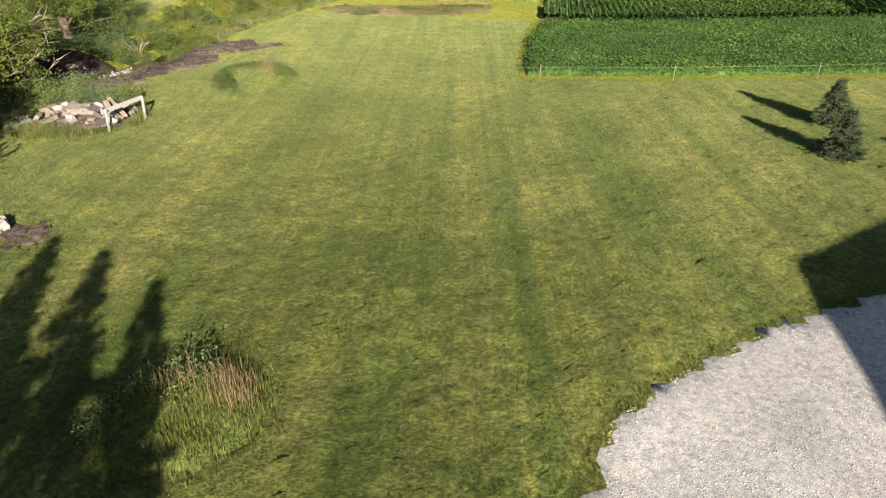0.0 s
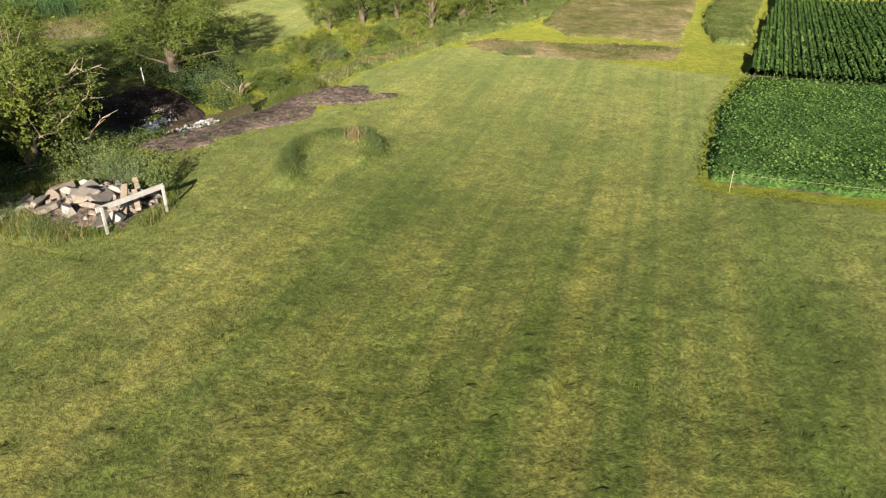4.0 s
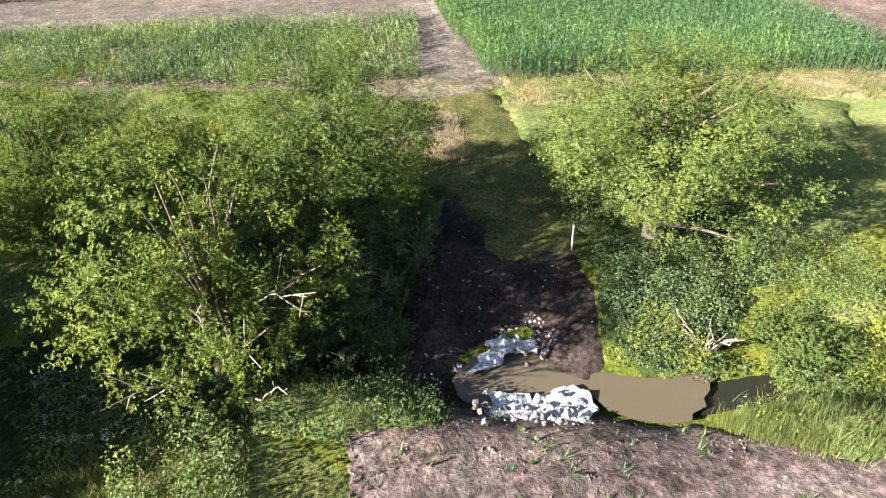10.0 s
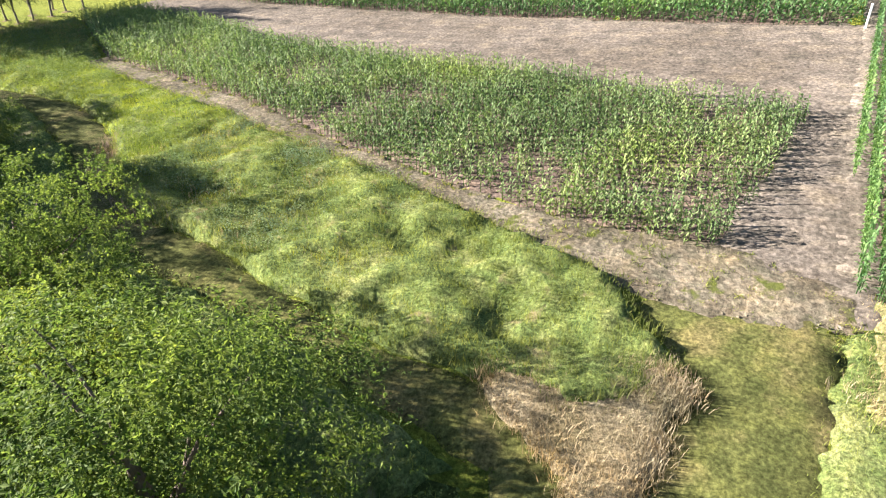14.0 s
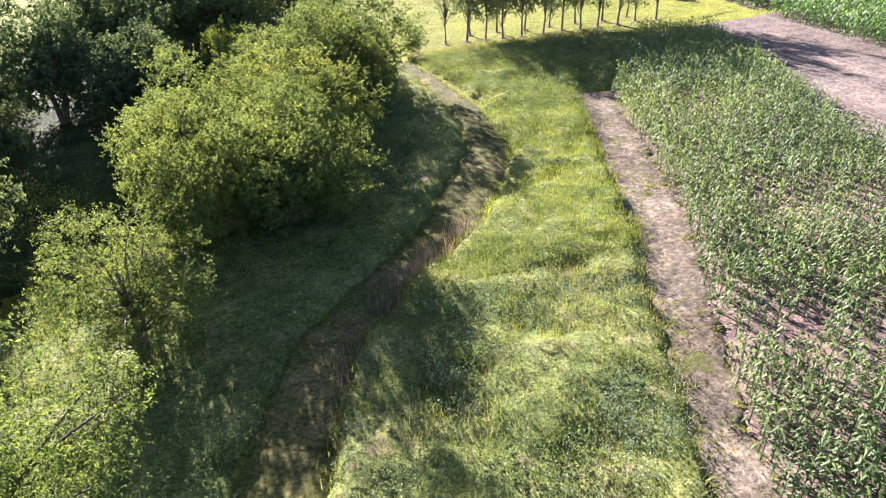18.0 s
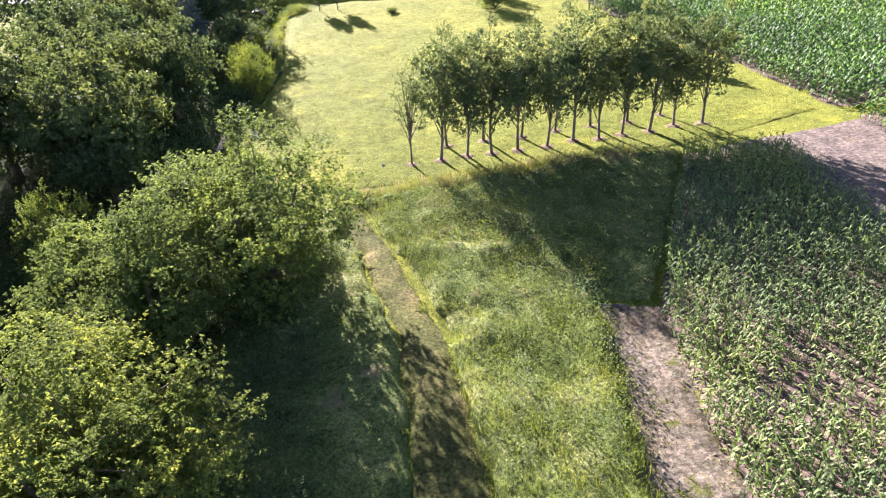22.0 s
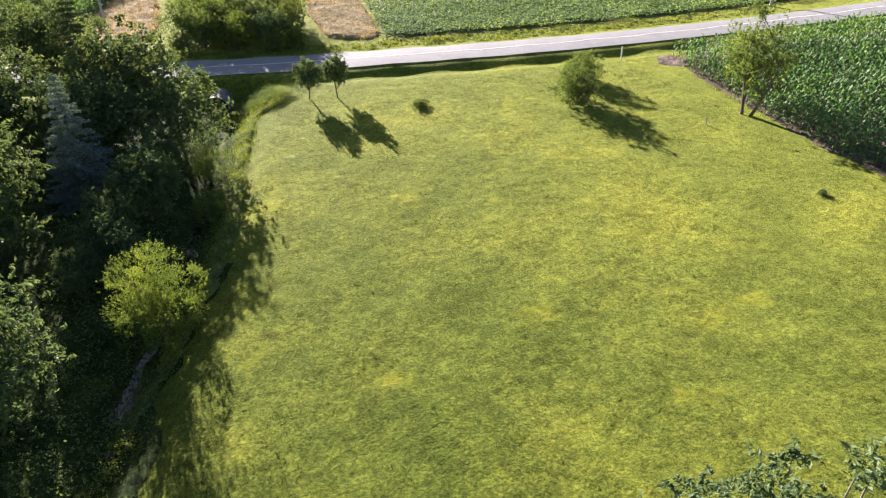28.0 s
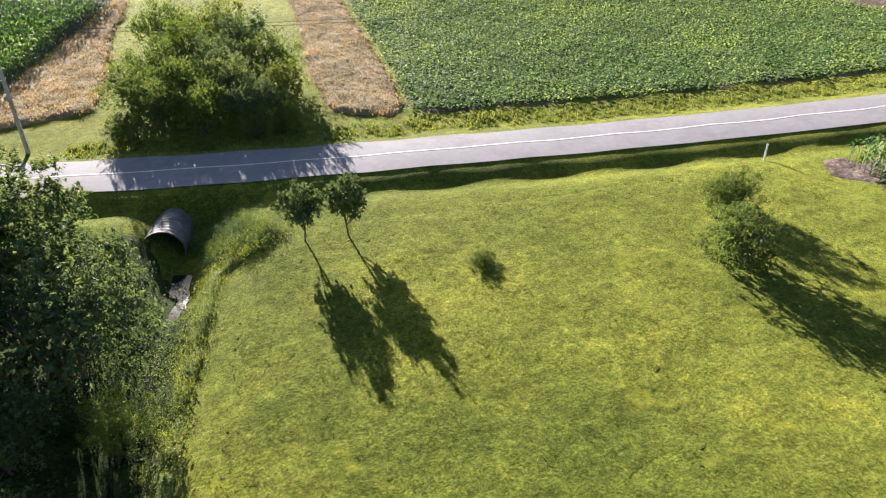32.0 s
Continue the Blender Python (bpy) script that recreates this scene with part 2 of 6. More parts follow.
def along(line, per_m, spread):
    """Random points beside a polyline."""
    x, y = [], []
    for (ax, ay), (bx, by) in zip(line, line[1:]):
        u = RNG.random(int(math.hypot(bx - ax, by - ay) * per_m))
        x.append(ax + (bx - ax) * u), y.append(ay + (by - ay) * u)
    x, y = np.concatenate(x), np.concatenate(y)
    return x + RNG.normal(0, spread, len(x)), y + RNG.normal(0, spread, len(x))


def leaves(c, size, up=0.5, fold=0.25, aspect=0.55, out=None):
    """Rhombic leaves, each two folded triangles, at the points c."""
    n = len(c)
    a = RNG.normal(0, 1, (n, 3))
    a /= np.linalg.norm(a, axis=1)[:, None]
    nrm = RNG.normal(0, 1, (n, 3)) * (1 - up) + np.array([0, 0, up * 1.6])
    if out is not None:
        nrm = out
    nrm /= np.linalg.norm(nrm, axis=1)[:, None]
    t = np.cross(nrm, a)
    t /= np.linalg.norm(t, axis=1)[:, None] + 1e-9
    b = np.cross(nrm, t)
    s = (size * RNG.uniform(0.6, 1.35, n))[:, None]
    v = np.empty((n, 4, 3))
    v[:, 0], v[:, 2] = c - t * s * 0.5, c + t * s * 0.5
    v[:, 1] = c + b * s * aspect * 0.5 + nrm * s * fold * 0.5
    v[:, 3] = c - b * s * aspect * 0.5 + nrm * s * fold * 0.5
    i = np.arange(n)[:, None] * 4
    return v.reshape(-1, 3), np.concatenate([i + [0, 1, 2], i + [0, 2, 3]])


def merge(*pieces):
    vs, fs, n = [], [], 0
    for v, f in pieces:
        vs.append(v), fs.append(f + n)
        n += len(v)
    return np.concatenate(vs), np.concatenate(fs)


def tube(path, radii, sides=7):
    """A tapered tube along a path of points: quads as triangles."""
    path = np.asarray(path, float)
    n = len(path)
    d = np.gradient(path, axis=0)
    d /= np.linalg.norm(d, axis=1)[:, None] + 1e-9
    ref = np.array([1.0, 0.2, 0.1]) if abs(d[0][2]) > 0.7 else np.array([0, 0, 1.0])
    u = np.cross(d, ref)
    u /= np.linalg.norm(u, axis=1)[:, None] + 1e-9
    w = np.cross(d, u)
    a = np.arange(sides) * 2 * np.pi / sides
    r = np.asarray(radii)[:, None, None]
    v = path[:, None] + r * (np.cos(a)[None, :, None] * u[:, None] + np.sin(a)[None, :, None] * w[:, None])
    i, j = np.meshgrid(np.arange(n - 1), np.arange(sides), indexing="ij")
    p, q = i * sides + j, i * sides + (j + 1) % sides
    f = np.concatenate([np.stack([p, q, q + sides], -1).reshape(-1, 3), np.stack([p, q + sides, p + sides], -1).reshape(-1, 3)])
    return v.reshape(-1, 3), f


def corn(x, y, tall, per=7, width=0.05, reach=1.0):
    """Corn plants: a stalk and arching leaves, each leaf of four triangles."""
    n = len(x)
    z = height(x, y)
    tall = np.broadcast_to(tall, (n,)) * RNG.uniform(0.88, 1.1, n)
    k = n * per
    lvl = np.tile(np.linspace(0.18, 0.98, per), n) + RNG.uniform(-0.05, 0.05, k)
    a0 = np.repeat(RNG.uniform(0, np.pi, n), per)
    a = a0 + np.tile(np.arange(per) % 2 * np.pi, n) + RNG.normal(0, 0.45, k)
    H_ = np.repeat(tall, per)
    bx, by, bz = np.repeat(x, per), np.repeat(y, per), np.repeat(z, per) + lvl * H_ * 0.85
    ln = H_ * RNG.uniform(0.17, 0.30, k) * reach * (1.15 - 0.45 * lvl)
    rise = ln * RNG.uniform(0.35, 0.8, k) * (0.55 + 0.6 * lvl)
    w = width * RNG.uniform(0.8, 1.25, k)
    dx, dy = np.cos(a), np.sin(a)
    v = np.empty((k, 6, 3))
    def at(s, zz, side, ww):
        return np.stack([bx + dx * ln * s - dy * ww * side, by + dy * ln * s + dx * ww * side, zz], 1)
    v[:, 0], v[:, 1] = at(0.02, bz, 1, w * 0.5), at(0.02, bz, -1, w * 0.5)
    v[:, 2], v[:, 3] = at(0.5, bz + rise, 1, w), at(0.5, bz + rise, -1, w)
    v[:, 4] = at(0.85, bz + rise * 0.75, 1, w * 0.6)
    v[:, 5] = at(1.08, bz + rise * 0.1, 0, w)
    i = np.arange(k)[:, None] * 6
    leaf = v.reshape(-1, 3), np.concatenate([i + [0, 1, 3], i + [0, 3, 2], i + [2, 3, 4], i + [3, 5, 4]])
    s = np.empty((n, 4, 3))
    r = 0.017
    s[:, 0], s[:, 1], s[:, 2] = np.stack([x - r, y - r, z], 1), np.stack([x + r, y - r, z], 1), np.stack([x, y + r, z], 1)
    s[:, 3] = np.stack([x, y, z + tall * 0.97], 1)
    j = np.arange(n)[:, None] * 4
    return merge(leaf, (s.reshape(-1, 3), np.concatenate([j + [0, 1, 3], j + [1, 2, 3], j + [2, 0, 3]])))


def rows_of(poly, ax, gap, step, jitter=0.03, holes=()):
    """Planting points in rows along the direction ax (degrees from +x) inside a polygon."""
    c, s = math.cos(radians(ax)), math.sin(radians(ax))
    P = np.array(poly)
    u, w = P[:, 0] * c + P[:, 1] * s, -P[:, 0] * s + P[:, 1] * c
    U, W = np.meshgrid(np.arange(u.min(), u.max(), step), np.arange(w.min() + gap / 2, w.max(), gap))
    U = U + RNG.uniform(-0.3, 0.3, U.shape) * step
    W = W + RNG.normal(0, jitter, W.shape)
    x, y = (U * c - W * s).ravel(), (U * s + W * c).ravel()
    keep = inside(x, y, poly)
    for h in holes:
        keep &= ~inside(x, y, h)
    return x[keep], y[keep]


def stuff(name, arrays, material, label, category, kind="stuff"):
    return tagged(part(name, from_arrays(name, *arrays), material), label, category, "", kind)


def unit(v):
    return v / (np.linalg.norm(v, axis=-1, keepdims=True) + 1e-9)


def crown_points(n_clumps, per, rx, ry, z0, z1, clump, seed, lobes=5, hollow=0.55):
    """Leaf places of a crown: boughs bulge out of an uneven envelope, each set with clumps of leafy shoots."""
    rng = np.random.default_rng(seed)
    cz, rz = (z0 + z1) / 2, (z1 - z0) / 2
    nb = lobes * 3
    k = np.arange(nb) + 0.5
    up = 1 - 1.75 * k / nb + rng.normal(0, 0.06, nb)
    turn = k * 2.39996 + rng.normal(0, 0.25, nb)
    flat = np.sqrt(np.clip(1 - up ** 2, 0.05, 1))
    bd = unit(np.stack([np.cos(turn) * flat, np.sin(turn) * flat, up], 1))
    centre = bd * (0.64 + rng.normal(0, 0.08, nb))[:, None]
    reach = rng.uniform(0.26, 0.46, nb)
    pick = rng.integers(0, nb, n_clumps)
    u = unit(rng.normal(0, 1, (n_clumps, 3)) + 0.75 * bd[pick])
    p = centre[pick] + u * (reach[pick] * rng.uniform(0.7, 1.1, n_clumps))[:, None]
    inner = rng.random(n_clumps) < 0.17 + 0.17 * (1 - hollow)
    p[inner] = unit(rng.normal(0, 1, (inner.sum(), 3))) * rng.uniform(0.15, 0.6, (inner.sum(), 1))
    low = np.where(p[:, 2] < 0, 0.9 + 0.1 * p[:, 2], 1.0)
    c = np.stack([p[:, 0] * rx * low, p[:, 1] * ry * low, cz + p[:, 2] * rz], 1)
    out = unit(0.6 * u + 0.4 * unit(p))
    # shoots stand out of each clump, leaves stand round each shoot
    each = 9
    shoots = max(2, per // each)
    m = n_clumps * shoots
    size = np.repeat(clump * rng.uniform(0.6, 1.35, n_clumps), shoots)
    way = unit(0.75 * np.repeat(out, shoots, axis=0) + np.array([0, 0, 0.38]) + 0.62 * rng.normal(0, 1, (m, 3)))
    foot = np.repeat(c, shoots, axis=0) + rng.normal(0, 0.34, (m, 3)) * size[:, None] * np.array([1, 1, 0.8])
    s_ = rng.uniform(0.2, 1.0, (m, each)) ** 0.8
    leaf = foot[:, None] + way[:, None] * (s_ * (size * 0.85)[:, None])[..., None]
    side = unit(rng.normal(0, 1, (m, each, 3)) + 0.7 * way[:, None])
    leaf = leaf + side * (0.13 * size[:, None, None] * (1.15 - 0.6 * s_[..., None]))
    bulge = np.repeat(unit(0.75 * u + 0.25 * unit(p)), shoots, axis=0)[:, None]
    face = unit(0.65 * bulge + 0.25 * way[:, None] + np.array([0, 0, 0.3]) + 0.52 * rng.normal(0, 1, (m, each, 3)))
    return c, leaf.reshape(-1, 3), face.reshape(-1, 3)


def tree_shape(tall, rx, ry, z0, seed, n_clumps=130, per=70, leaf=0.17, clump=0.75, girth=0.22, stems=1, lobes=5, hollow=0.5, limbs=14, dead=0):
    """Meshes of a tree's trunk with limbs and of its crown."""
    rng = np.random.default_rng(seed + 99)
    c, p, out = crown_points(n_clumps, per, rx, ry, z0, tall, clump, seed, lobes, hollow)
    pieces = []
    top = z0 + (tall - z0) * 0.72
    for s in range(stems):
        off = rng.normal(0, 0.5, 2) if stems > 1 else np.zeros(2)
        t = np.linspace(0, 1, 9)
        bend = rng.normal(0, 0.22, (2, 2))
        x = off[0] * (0.35 + t * 1.8) + bend[0, 0] * np.sin(t * 3) + bend[0, 1] * t * t
        y = off[1] * (0.35 + t * 1.8) + bend[1, 0] * np.sin(t * 2.6) + bend[1, 1] * t * t
        path = np.stack([x, y, t * top - 0.15], 1)
        g = girth / math.sqrt(stems)
        pieces.append(tube(path, g * (1.25 - 0.95 * t) + 0.25 * g * np.exp(-t * 14), 8))
        pick = rng.choice(len(c), min(limbs, len(c)), replace=False)
        for q in c[pick]:
            s0 = np.clip((q[2] / top) * rng.uniform(0.35, 0.75), 0.12, 0.9)
            a = np.array([np.interp(s0, t, path[:, k]) for k in range(3)])
            m = (a + q) / 2 + np.array([0, 0, 0.12 * np.linalg.norm(q - a)]) + rng.normal(0, 0.12, 3)
            u = np.linspace(0, 1, 6)[:, None]
            limb = (1 - u) ** 2 * a + 2 * u * (1 - u) * m + u * u * q
            pieces.append(tube(limb, 0.42 * g * (1.1 - s0) * (1 - 0.85 * u[:, 0]) + 0.012, 5))
    for q in range(dead):
        a = np.array([0, 0, top * rng.uniform(0.4, 0.8)])
        e = np.array([rx * rng.uniform(0.5, 0.9) * rng.choice([-1, 1]), ry * rng.uniform(-1, 1), top * rng.uniform(0.5, 1.0)])
        u = np.linspace(0, 1, 6)[:, None]
        pieces.append(tube(a * (1 - u) + e * u + rng.normal(0, 0.1, (6, 3)) * u, 0.05 * (1 - 0.8 * u[:, 0]) + 0.006, 5))
    return from_arrays("trunk", *merge(*pieces), True), from_arrays("crown", *leaves(p, leaf, aspect=0.46, out=out))


def conifer_shape(tall, r, seed, whorls=16, per=11, leaf=0.16):
    """A spruce: a straight trunk and drooping whorls of needled boughs."""
    rng = np.random.default_rng(seed)
    t = np.linspace(0, 1, 7)
    pieces = [tube(np.stack([0 * t, 0 * t, t * tall * 0.97], 1), tall * 0.017 * (1.05 - t), 7)]
    pts = []
    for w in range(whorls):
        s = (w + 0.3) / whorls
        ln = r * (1 - s) ** 0.85 * rng.uniform(0.85, 1.1) + 0.08
        for b in range(max(5, int(per * (1 - 0.5 * s)))):
            a = rng.uniform(0, 2 * np.pi)
            l = ln * rng.uniform(0.75, 1.12)
            z = tall * (0.05 + 0.93 * s)
            u = np.linspace(0, 1, 5)
            path = np.stack([np.cos(a) * l * u, np.sin(a) * l * u, z - 0.35 * l * u + 0.22 * l * u * u], 1)
            pieces.append(tube(path, 0.02 * (1 - 0.8 * u) + 0.004, 4))
            m = int(20 + 46 * l)
            q = rng.uniform(0.1, 1, m) ** 0.7
            c = np.stack([np.cos(a) * l * q, np.sin(a) * l * q, z - 0.35 * l * q + 0.22 * l * q * q], 1)
            side = rng.normal(0, 0.11 + 0.07 * l, (m, 1)) * (1.1 - q[:, None])
            c += side * np.array([[-np.sin(a), np.cos(a), 0]]) + rng.normal(0, 0.05, (m, 3)) - np.array([0, 0, 0.05])
            pts.append(c)
    p = np.concatenate(pts)
    return from_arrays("trunk", *merge(*pieces), True), from_arrays("crown", *leaves(p, leaf, up=0.35, aspect=0.3))


# ---------------------------------------------------------------- materials
def nodes_of(name):
    m = bpy.data.materials.new(name)
    m.use_nodes = True
    t = m.node_tree
    b = t.nodes["Principled BSDF"]
    return m, t, b


def ramp(t, fac, stops, mode="LINEAR"):
    r = t.nodes.new("ShaderNodeValToRGB")
    e = r.color_ramp.elements
    r.color_ramp.interpolation = mode
    while len(e) < len(stops):
        e.new(0.5)
    for el, (p, c) in zip(e, stops):
        el.position, el.color = p, (*c, 1)
    t.links.new(fac, r.inputs[0])
    return r.outputs[0]


def coords(t, scale=(1, 1, 1), turn=0.0):
    g = t.nodes.new("ShaderNodeNewGeometry")
    mp = t.nodes.new("ShaderNodeMapping")
    mp.inputs["Scale"].default_value = [v / UNIT for v in scale]
    mp.inputs["Rotation"].default_value = (0, 0, radians(turn))
    t.links.new(g.outputs["Position"], mp.inputs["Vector"])
    return mp.outputs[0]


def noisy(t, scale, detail=4, rough=0.6, vec=None, distort=0.0):
    n = t.nodes.new("ShaderNodeTexNoise")
    n.inputs["Scale"].default_value, n.inputs["Detail"].default_value = scale, detail
    n.inputs["Roughness"].default_value, n.inputs["Distortion"].default_value = rough, distort
    t.links.new(vec if vec is not None else coords(t), n.inputs["Vector"])
    return n.outputs["Fac"]


def mix(t, fac, a, b, mode="MIX"):
    n = t.nodes.new("ShaderNodeMix")
    n.data_type, n.blend_type = "RGBA", mode
    for sock, v in ((n.inputs["Factor"], fac), (n.inputs["A"], a), (n.inputs["B"], b)):
        if isinstance(v, (int, float)):
            sock.default_value = v
        elif isinstance(v, tuple):
            sock.default_value = (*v, 1)
        else:
            t.links.new(v, sock)
    return n.outputs["Result"]


def bump(t, b, fac, strength, dist):
    n = t.nodes.new("ShaderNodeBump")
    n.inputs["Strength"].default_value, n.inputs["Distance"].default_value = strength, dist
    t.links.new(fac, n.inputs["Height"])
    t.links.new(n.outputs[0], b.inputs["Normal"])


def ground_material(name, dark, mid, light, big=0.25, fine=14.0, rough=0.95, relief=0.6, dist=0.03, streaks=None, spots=None, stretch=None, fuzz=None, mottle=None):
    """Soil, grass and the like: three tones in broad patches, a fine grain, relief; streaks: (turn, across, along, strength)."""
    m, t, b = nodes_of(name)
    broad = noisy(t, big, 5, 0.62)
    col = ramp(t, broad, [(0.34, dark), (0.5, mid), (0.68, light)])
    grain = noisy(t, fine, 5, 0.75, coords(t, stretch) if stretch else None)
    col = mix(t, 0.8, col, ramp(t, grain, [(0.33, (0.22, 0.22, 0.22)), (0.5, (0.92, 0.92, 0.92)), (0.67, (1.95, 1.95, 1.95))]), "MULTIPLY")
    mid_grain = noisy(t, fine * 0.16, 4, 0.65)
    col = mix(t, 0.65, col, ramp(t, mid_grain, [(0.3, (0.45, 0.5, 0.48)), (0.5, (1, 1, 1)), (0.7, (1.5, 1.45, 1.25))]), "MULTIPLY")
    for turn, across, along, strength, tint in streaks or ():
        s = noisy(t, 1.0, 4, 0.6, coords(t, (across, along, 1), turn), 0.4)
        col = mix(t, strength, col, ramp(t, s, [(0.36, tint[0]), (0.5, (1, 1, 1)), (0.64, tint[1])]), "MULTIPLY")
    if spots:
        scale, lo, colour = spots
        s = noisy(t, scale, 3, 0.6)
        col = mix(t, ramp(t, s, [(lo, (0, 0, 0)), (lo + 0.08, (1, 1, 1))]), col, colour)
    if mottle:
        for scale, strength in mottle:
            col = mix(t, strength, col, ramp(t, noisy(t, scale, 3, 0.7), [(0.36, (0.50, 0.60, 0.48)), (0.5, (1, 1, 1)), (0.64, (1.42, 1.30, 1.15))]), "MULTIPLY")
    t.links.new(col, b.inputs["Base Color"])
    b.inputs["Roughness"].default_value = rough
    b.inputs["Specular IOR Level"].default_value = 0.03
    if fuzz:
        b.inputs["Sheen Weight"].default_value, b.inputs["Sheen Roughness"].default_value = fuzz[0], 0.45
        b.inputs["Sheen Tint"].default_value = (*fuzz[1], 1)
    bump(t, b, grain, relief, dist)
    return m


def leaf_material(name, dark, light, through_=(1.0, 1.0, 0.5), glow=0.45, rough=0.65, patch=0.15, spec=0.06):
    """Leaves and blades: tones by island and by patch, some light passing through."""
    m, t, b = nodes_of(name)
    g = t.nodes.new("ShaderNodeNewGeometry")
    isl = g.outputs["Random Per Island"]
    col = ramp(t, isl, [(0.0, dark), (1.0, light)])
    big = noisy(t, patch, 4, 0.6)
    col = mix(t, 0.8, col, ramp(t, big, [(0.33, (0.55, 0.62, 0.6)), (0.5, (1, 1, 1)), (0.67, (1.5, 1.35, 0.95))]), "MULTIPLY")
    o = t.nodes.new("ShaderNodeObjectInfo")
    col = mix(t, 0.6, col, ramp(t, o.outputs["Random"], [(0.0, (0.75, 0.82, 0.9)), (0.5, (1, 1, 1)), (1.0, (1.25, 1.15, 0.9))]), "MULTIPLY")
    t.links.new(col, b.inputs["Base Color"])
    b.inputs["Roughness"].default_value = rough
    b.inputs["Specular IOR Level"].default_value = spec
    tr = t.nodes.new("ShaderNodeBsdfTranslucent")
    t.links.new(mix(t, 1.0, col, through_, "MULTIPLY"), tr.inputs["Color"])
    ms = t.nodes.new("ShaderNodeMixShader")
    ms.inputs[0].default_value = glow
    t.links.new(b.outputs[0], ms.inputs[1]), t.links.new(tr.outputs[0], ms.inputs[2])
    t.links.new(ms.outputs[0], t.nodes["Material Output"].inputs["Surface"])
    return m


def plain(name, colour, rough=0.7, metal=0.0, var=0.25, scale=9.0, relief=0.3, dist=0.01, spec=0.4, stretch=(1, 1, 1), stain=None):
    """A solid surface with two scales of variation."""
    m, t, b = nodes_of(name)
    n1 = noisy(t, scale, 5, 0.7, coords(t, stretch))
    n2 = noisy(t, scale * 0.12, 4, 0.6)
    lo, hi = 1 - var, 1 + var
    col = mix(t, 1.0, colour, ramp(t, n1, [(0.3, (lo, lo, lo)), (0.7, (hi, hi, hi))]), "MULTIPLY")
    col = mix(t, 0.7, col, ramp(t, n2, [(0.35, (lo, lo, lo)), (0.65, (hi, hi, hi))]), "MULTIPLY")
    if stain:
        col = mix(t, ramp(t, noisy(t, scale * 0.3, 5, 0.7), [(0.5, (0, 0, 0)), (0.62, (1, 1, 1))]), col, stain)
    t.links.new(col, b.inputs["Base Color"])
    b.inputs["Roughness"].default_value, b.inputs["Metallic"].default_value = rough, metal
    b.inputs["Specular IOR Level"].default_value = spec
    bump(t, b, n1, relief, dist)
    return m


def stone_material(name, tones, rough=0.85):
    m, t, b = nodes_of(name)
    o = t.nodes.new("ShaderNodeObjectInfo")
    col = ramp(t, o.outputs["Random"], [(i / (len(tones) - 1), c) for i, c in enumerate(tones)])
    n = noisy(t, 7.0, 6, 0.7)
    col = mix(t, 0.8, col, ramp(t, n, [(0.3, (0.6, 0.58, 0.55)), (0.7, (1.3, 1.3, 1.28))]), "MULTIPLY")
    t.links.new(col, b.inputs["Base Color"])
    b.inputs["Roughness"].default_value = rough
    bump(t, b, n, 0.5, 0.03)
    return m


def water_material(name, colour, rough=0.06, ripple=6.0, strength=0.15):
    m, t, b = nodes_of(name)
    b.inputs["Base Color"].default_value = (*colour, 1)
    b.inputs["Roughness"].default_value = rough
    b.inputs["IOR"].default_value = 1.33
    b.inputs["Specular IOR Level"].default_value = 0.5
    bump(t, b, noisy(t, ripple, 4, 0.6), strength, 0.03)
    return m


LAWN = ground_material("lawn_grass", (0.066, 0.088, 0.023), (0.108, 0.124, 0.034), (0.165, 0.166, 0.054), 0.13, 8.0, relief=1.0, dist=0.10, streaks=((3, 2.6, 0.05, 0.5, ((0.66, 0.74, 0.66), (1.32, 1.24, 1.1))), (3, 0.75, 0.03, 0.85, ((0.66, 0.82, 0.66), (1.28, 1.18, 1.10)))), fuzz=(0.17, (0.78, 0.88, 0.34)), mottle=((3.0, 0.35), (0.5, 0.22)))
MEADOW = ground_material("meadow_grass", (0.054, 0.078, 0.012), (0.085, 0.106, 0.016), (0.138, 0.147, 0.020), 0.13, 8.0, relief=1.0, dist=0.12, spots=(0.3, 0.62, (0.150, 0.160, 0.018)), fuzz=(0.20, (0.90, 0.92, 0.18)), mottle=((3.0, 0.7), (0.7, 0.3)))
TALL_GRASS = ground_material("uncut_grass", (0.080, 0.112, 0.034), (0.130, 0.162, 0.050), (0.200, 0.212, 0.082), 0.5, 9.0, relief=1.0, dist=0.14, spots=(0.9, 0.62, (0.21, 0.185, 0.09)), mottle=((2.4, 0.5),))
TAN_GRASS = ground_material("uncut_dry_grass", (0.17, 0.14, 0.075), (0.26, 0.21, 0.125), (0.35, 0.29, 0.185), 0.5, 12.0, relief=1.0, dist=0.10)
SOIL = ground_material("dark_soil", (0.090, 0.068, 0.060), (0.138, 0.106, 0.092), (0.205, 0.160, 0.136), 0.5, 4.0, relief=1.0, dist=0.12, mottle=((1.6, 0.5),))
DIRT = ground_material("dry_dirt", (0.090, 0.074, 0.050), (0.128, 0.108, 0.075), (0.182, 0.155, 0.112), 0.35, 5.0, relief=1.0, dist=0.08, spots=(1.1, 0.58, (0.070, 0.080, 0.022)), mottle=((2.2, 0.4),))
FIELD_SOIL = ground_material("field_soil", (0.095, 0.070, 0.054), (0.125, 0.093, 0.073), (0.17, 0.13, 0.10), 0.2, 6.0, relief=0.9, dist=0.07)
BARE_FIELD = ground_material("bare_field", (0.109, 0.091, 0.070), (0.132, 0.111, 0.088), (0.163, 0.138, 0.111), 0.1, 5.0, relief=0.8, dist=0.06, streaks=((8, 2.6, 0.05, 0.5, ((0.72, 0.70, 0.68), (1.2, 1.2, 1.2))),))
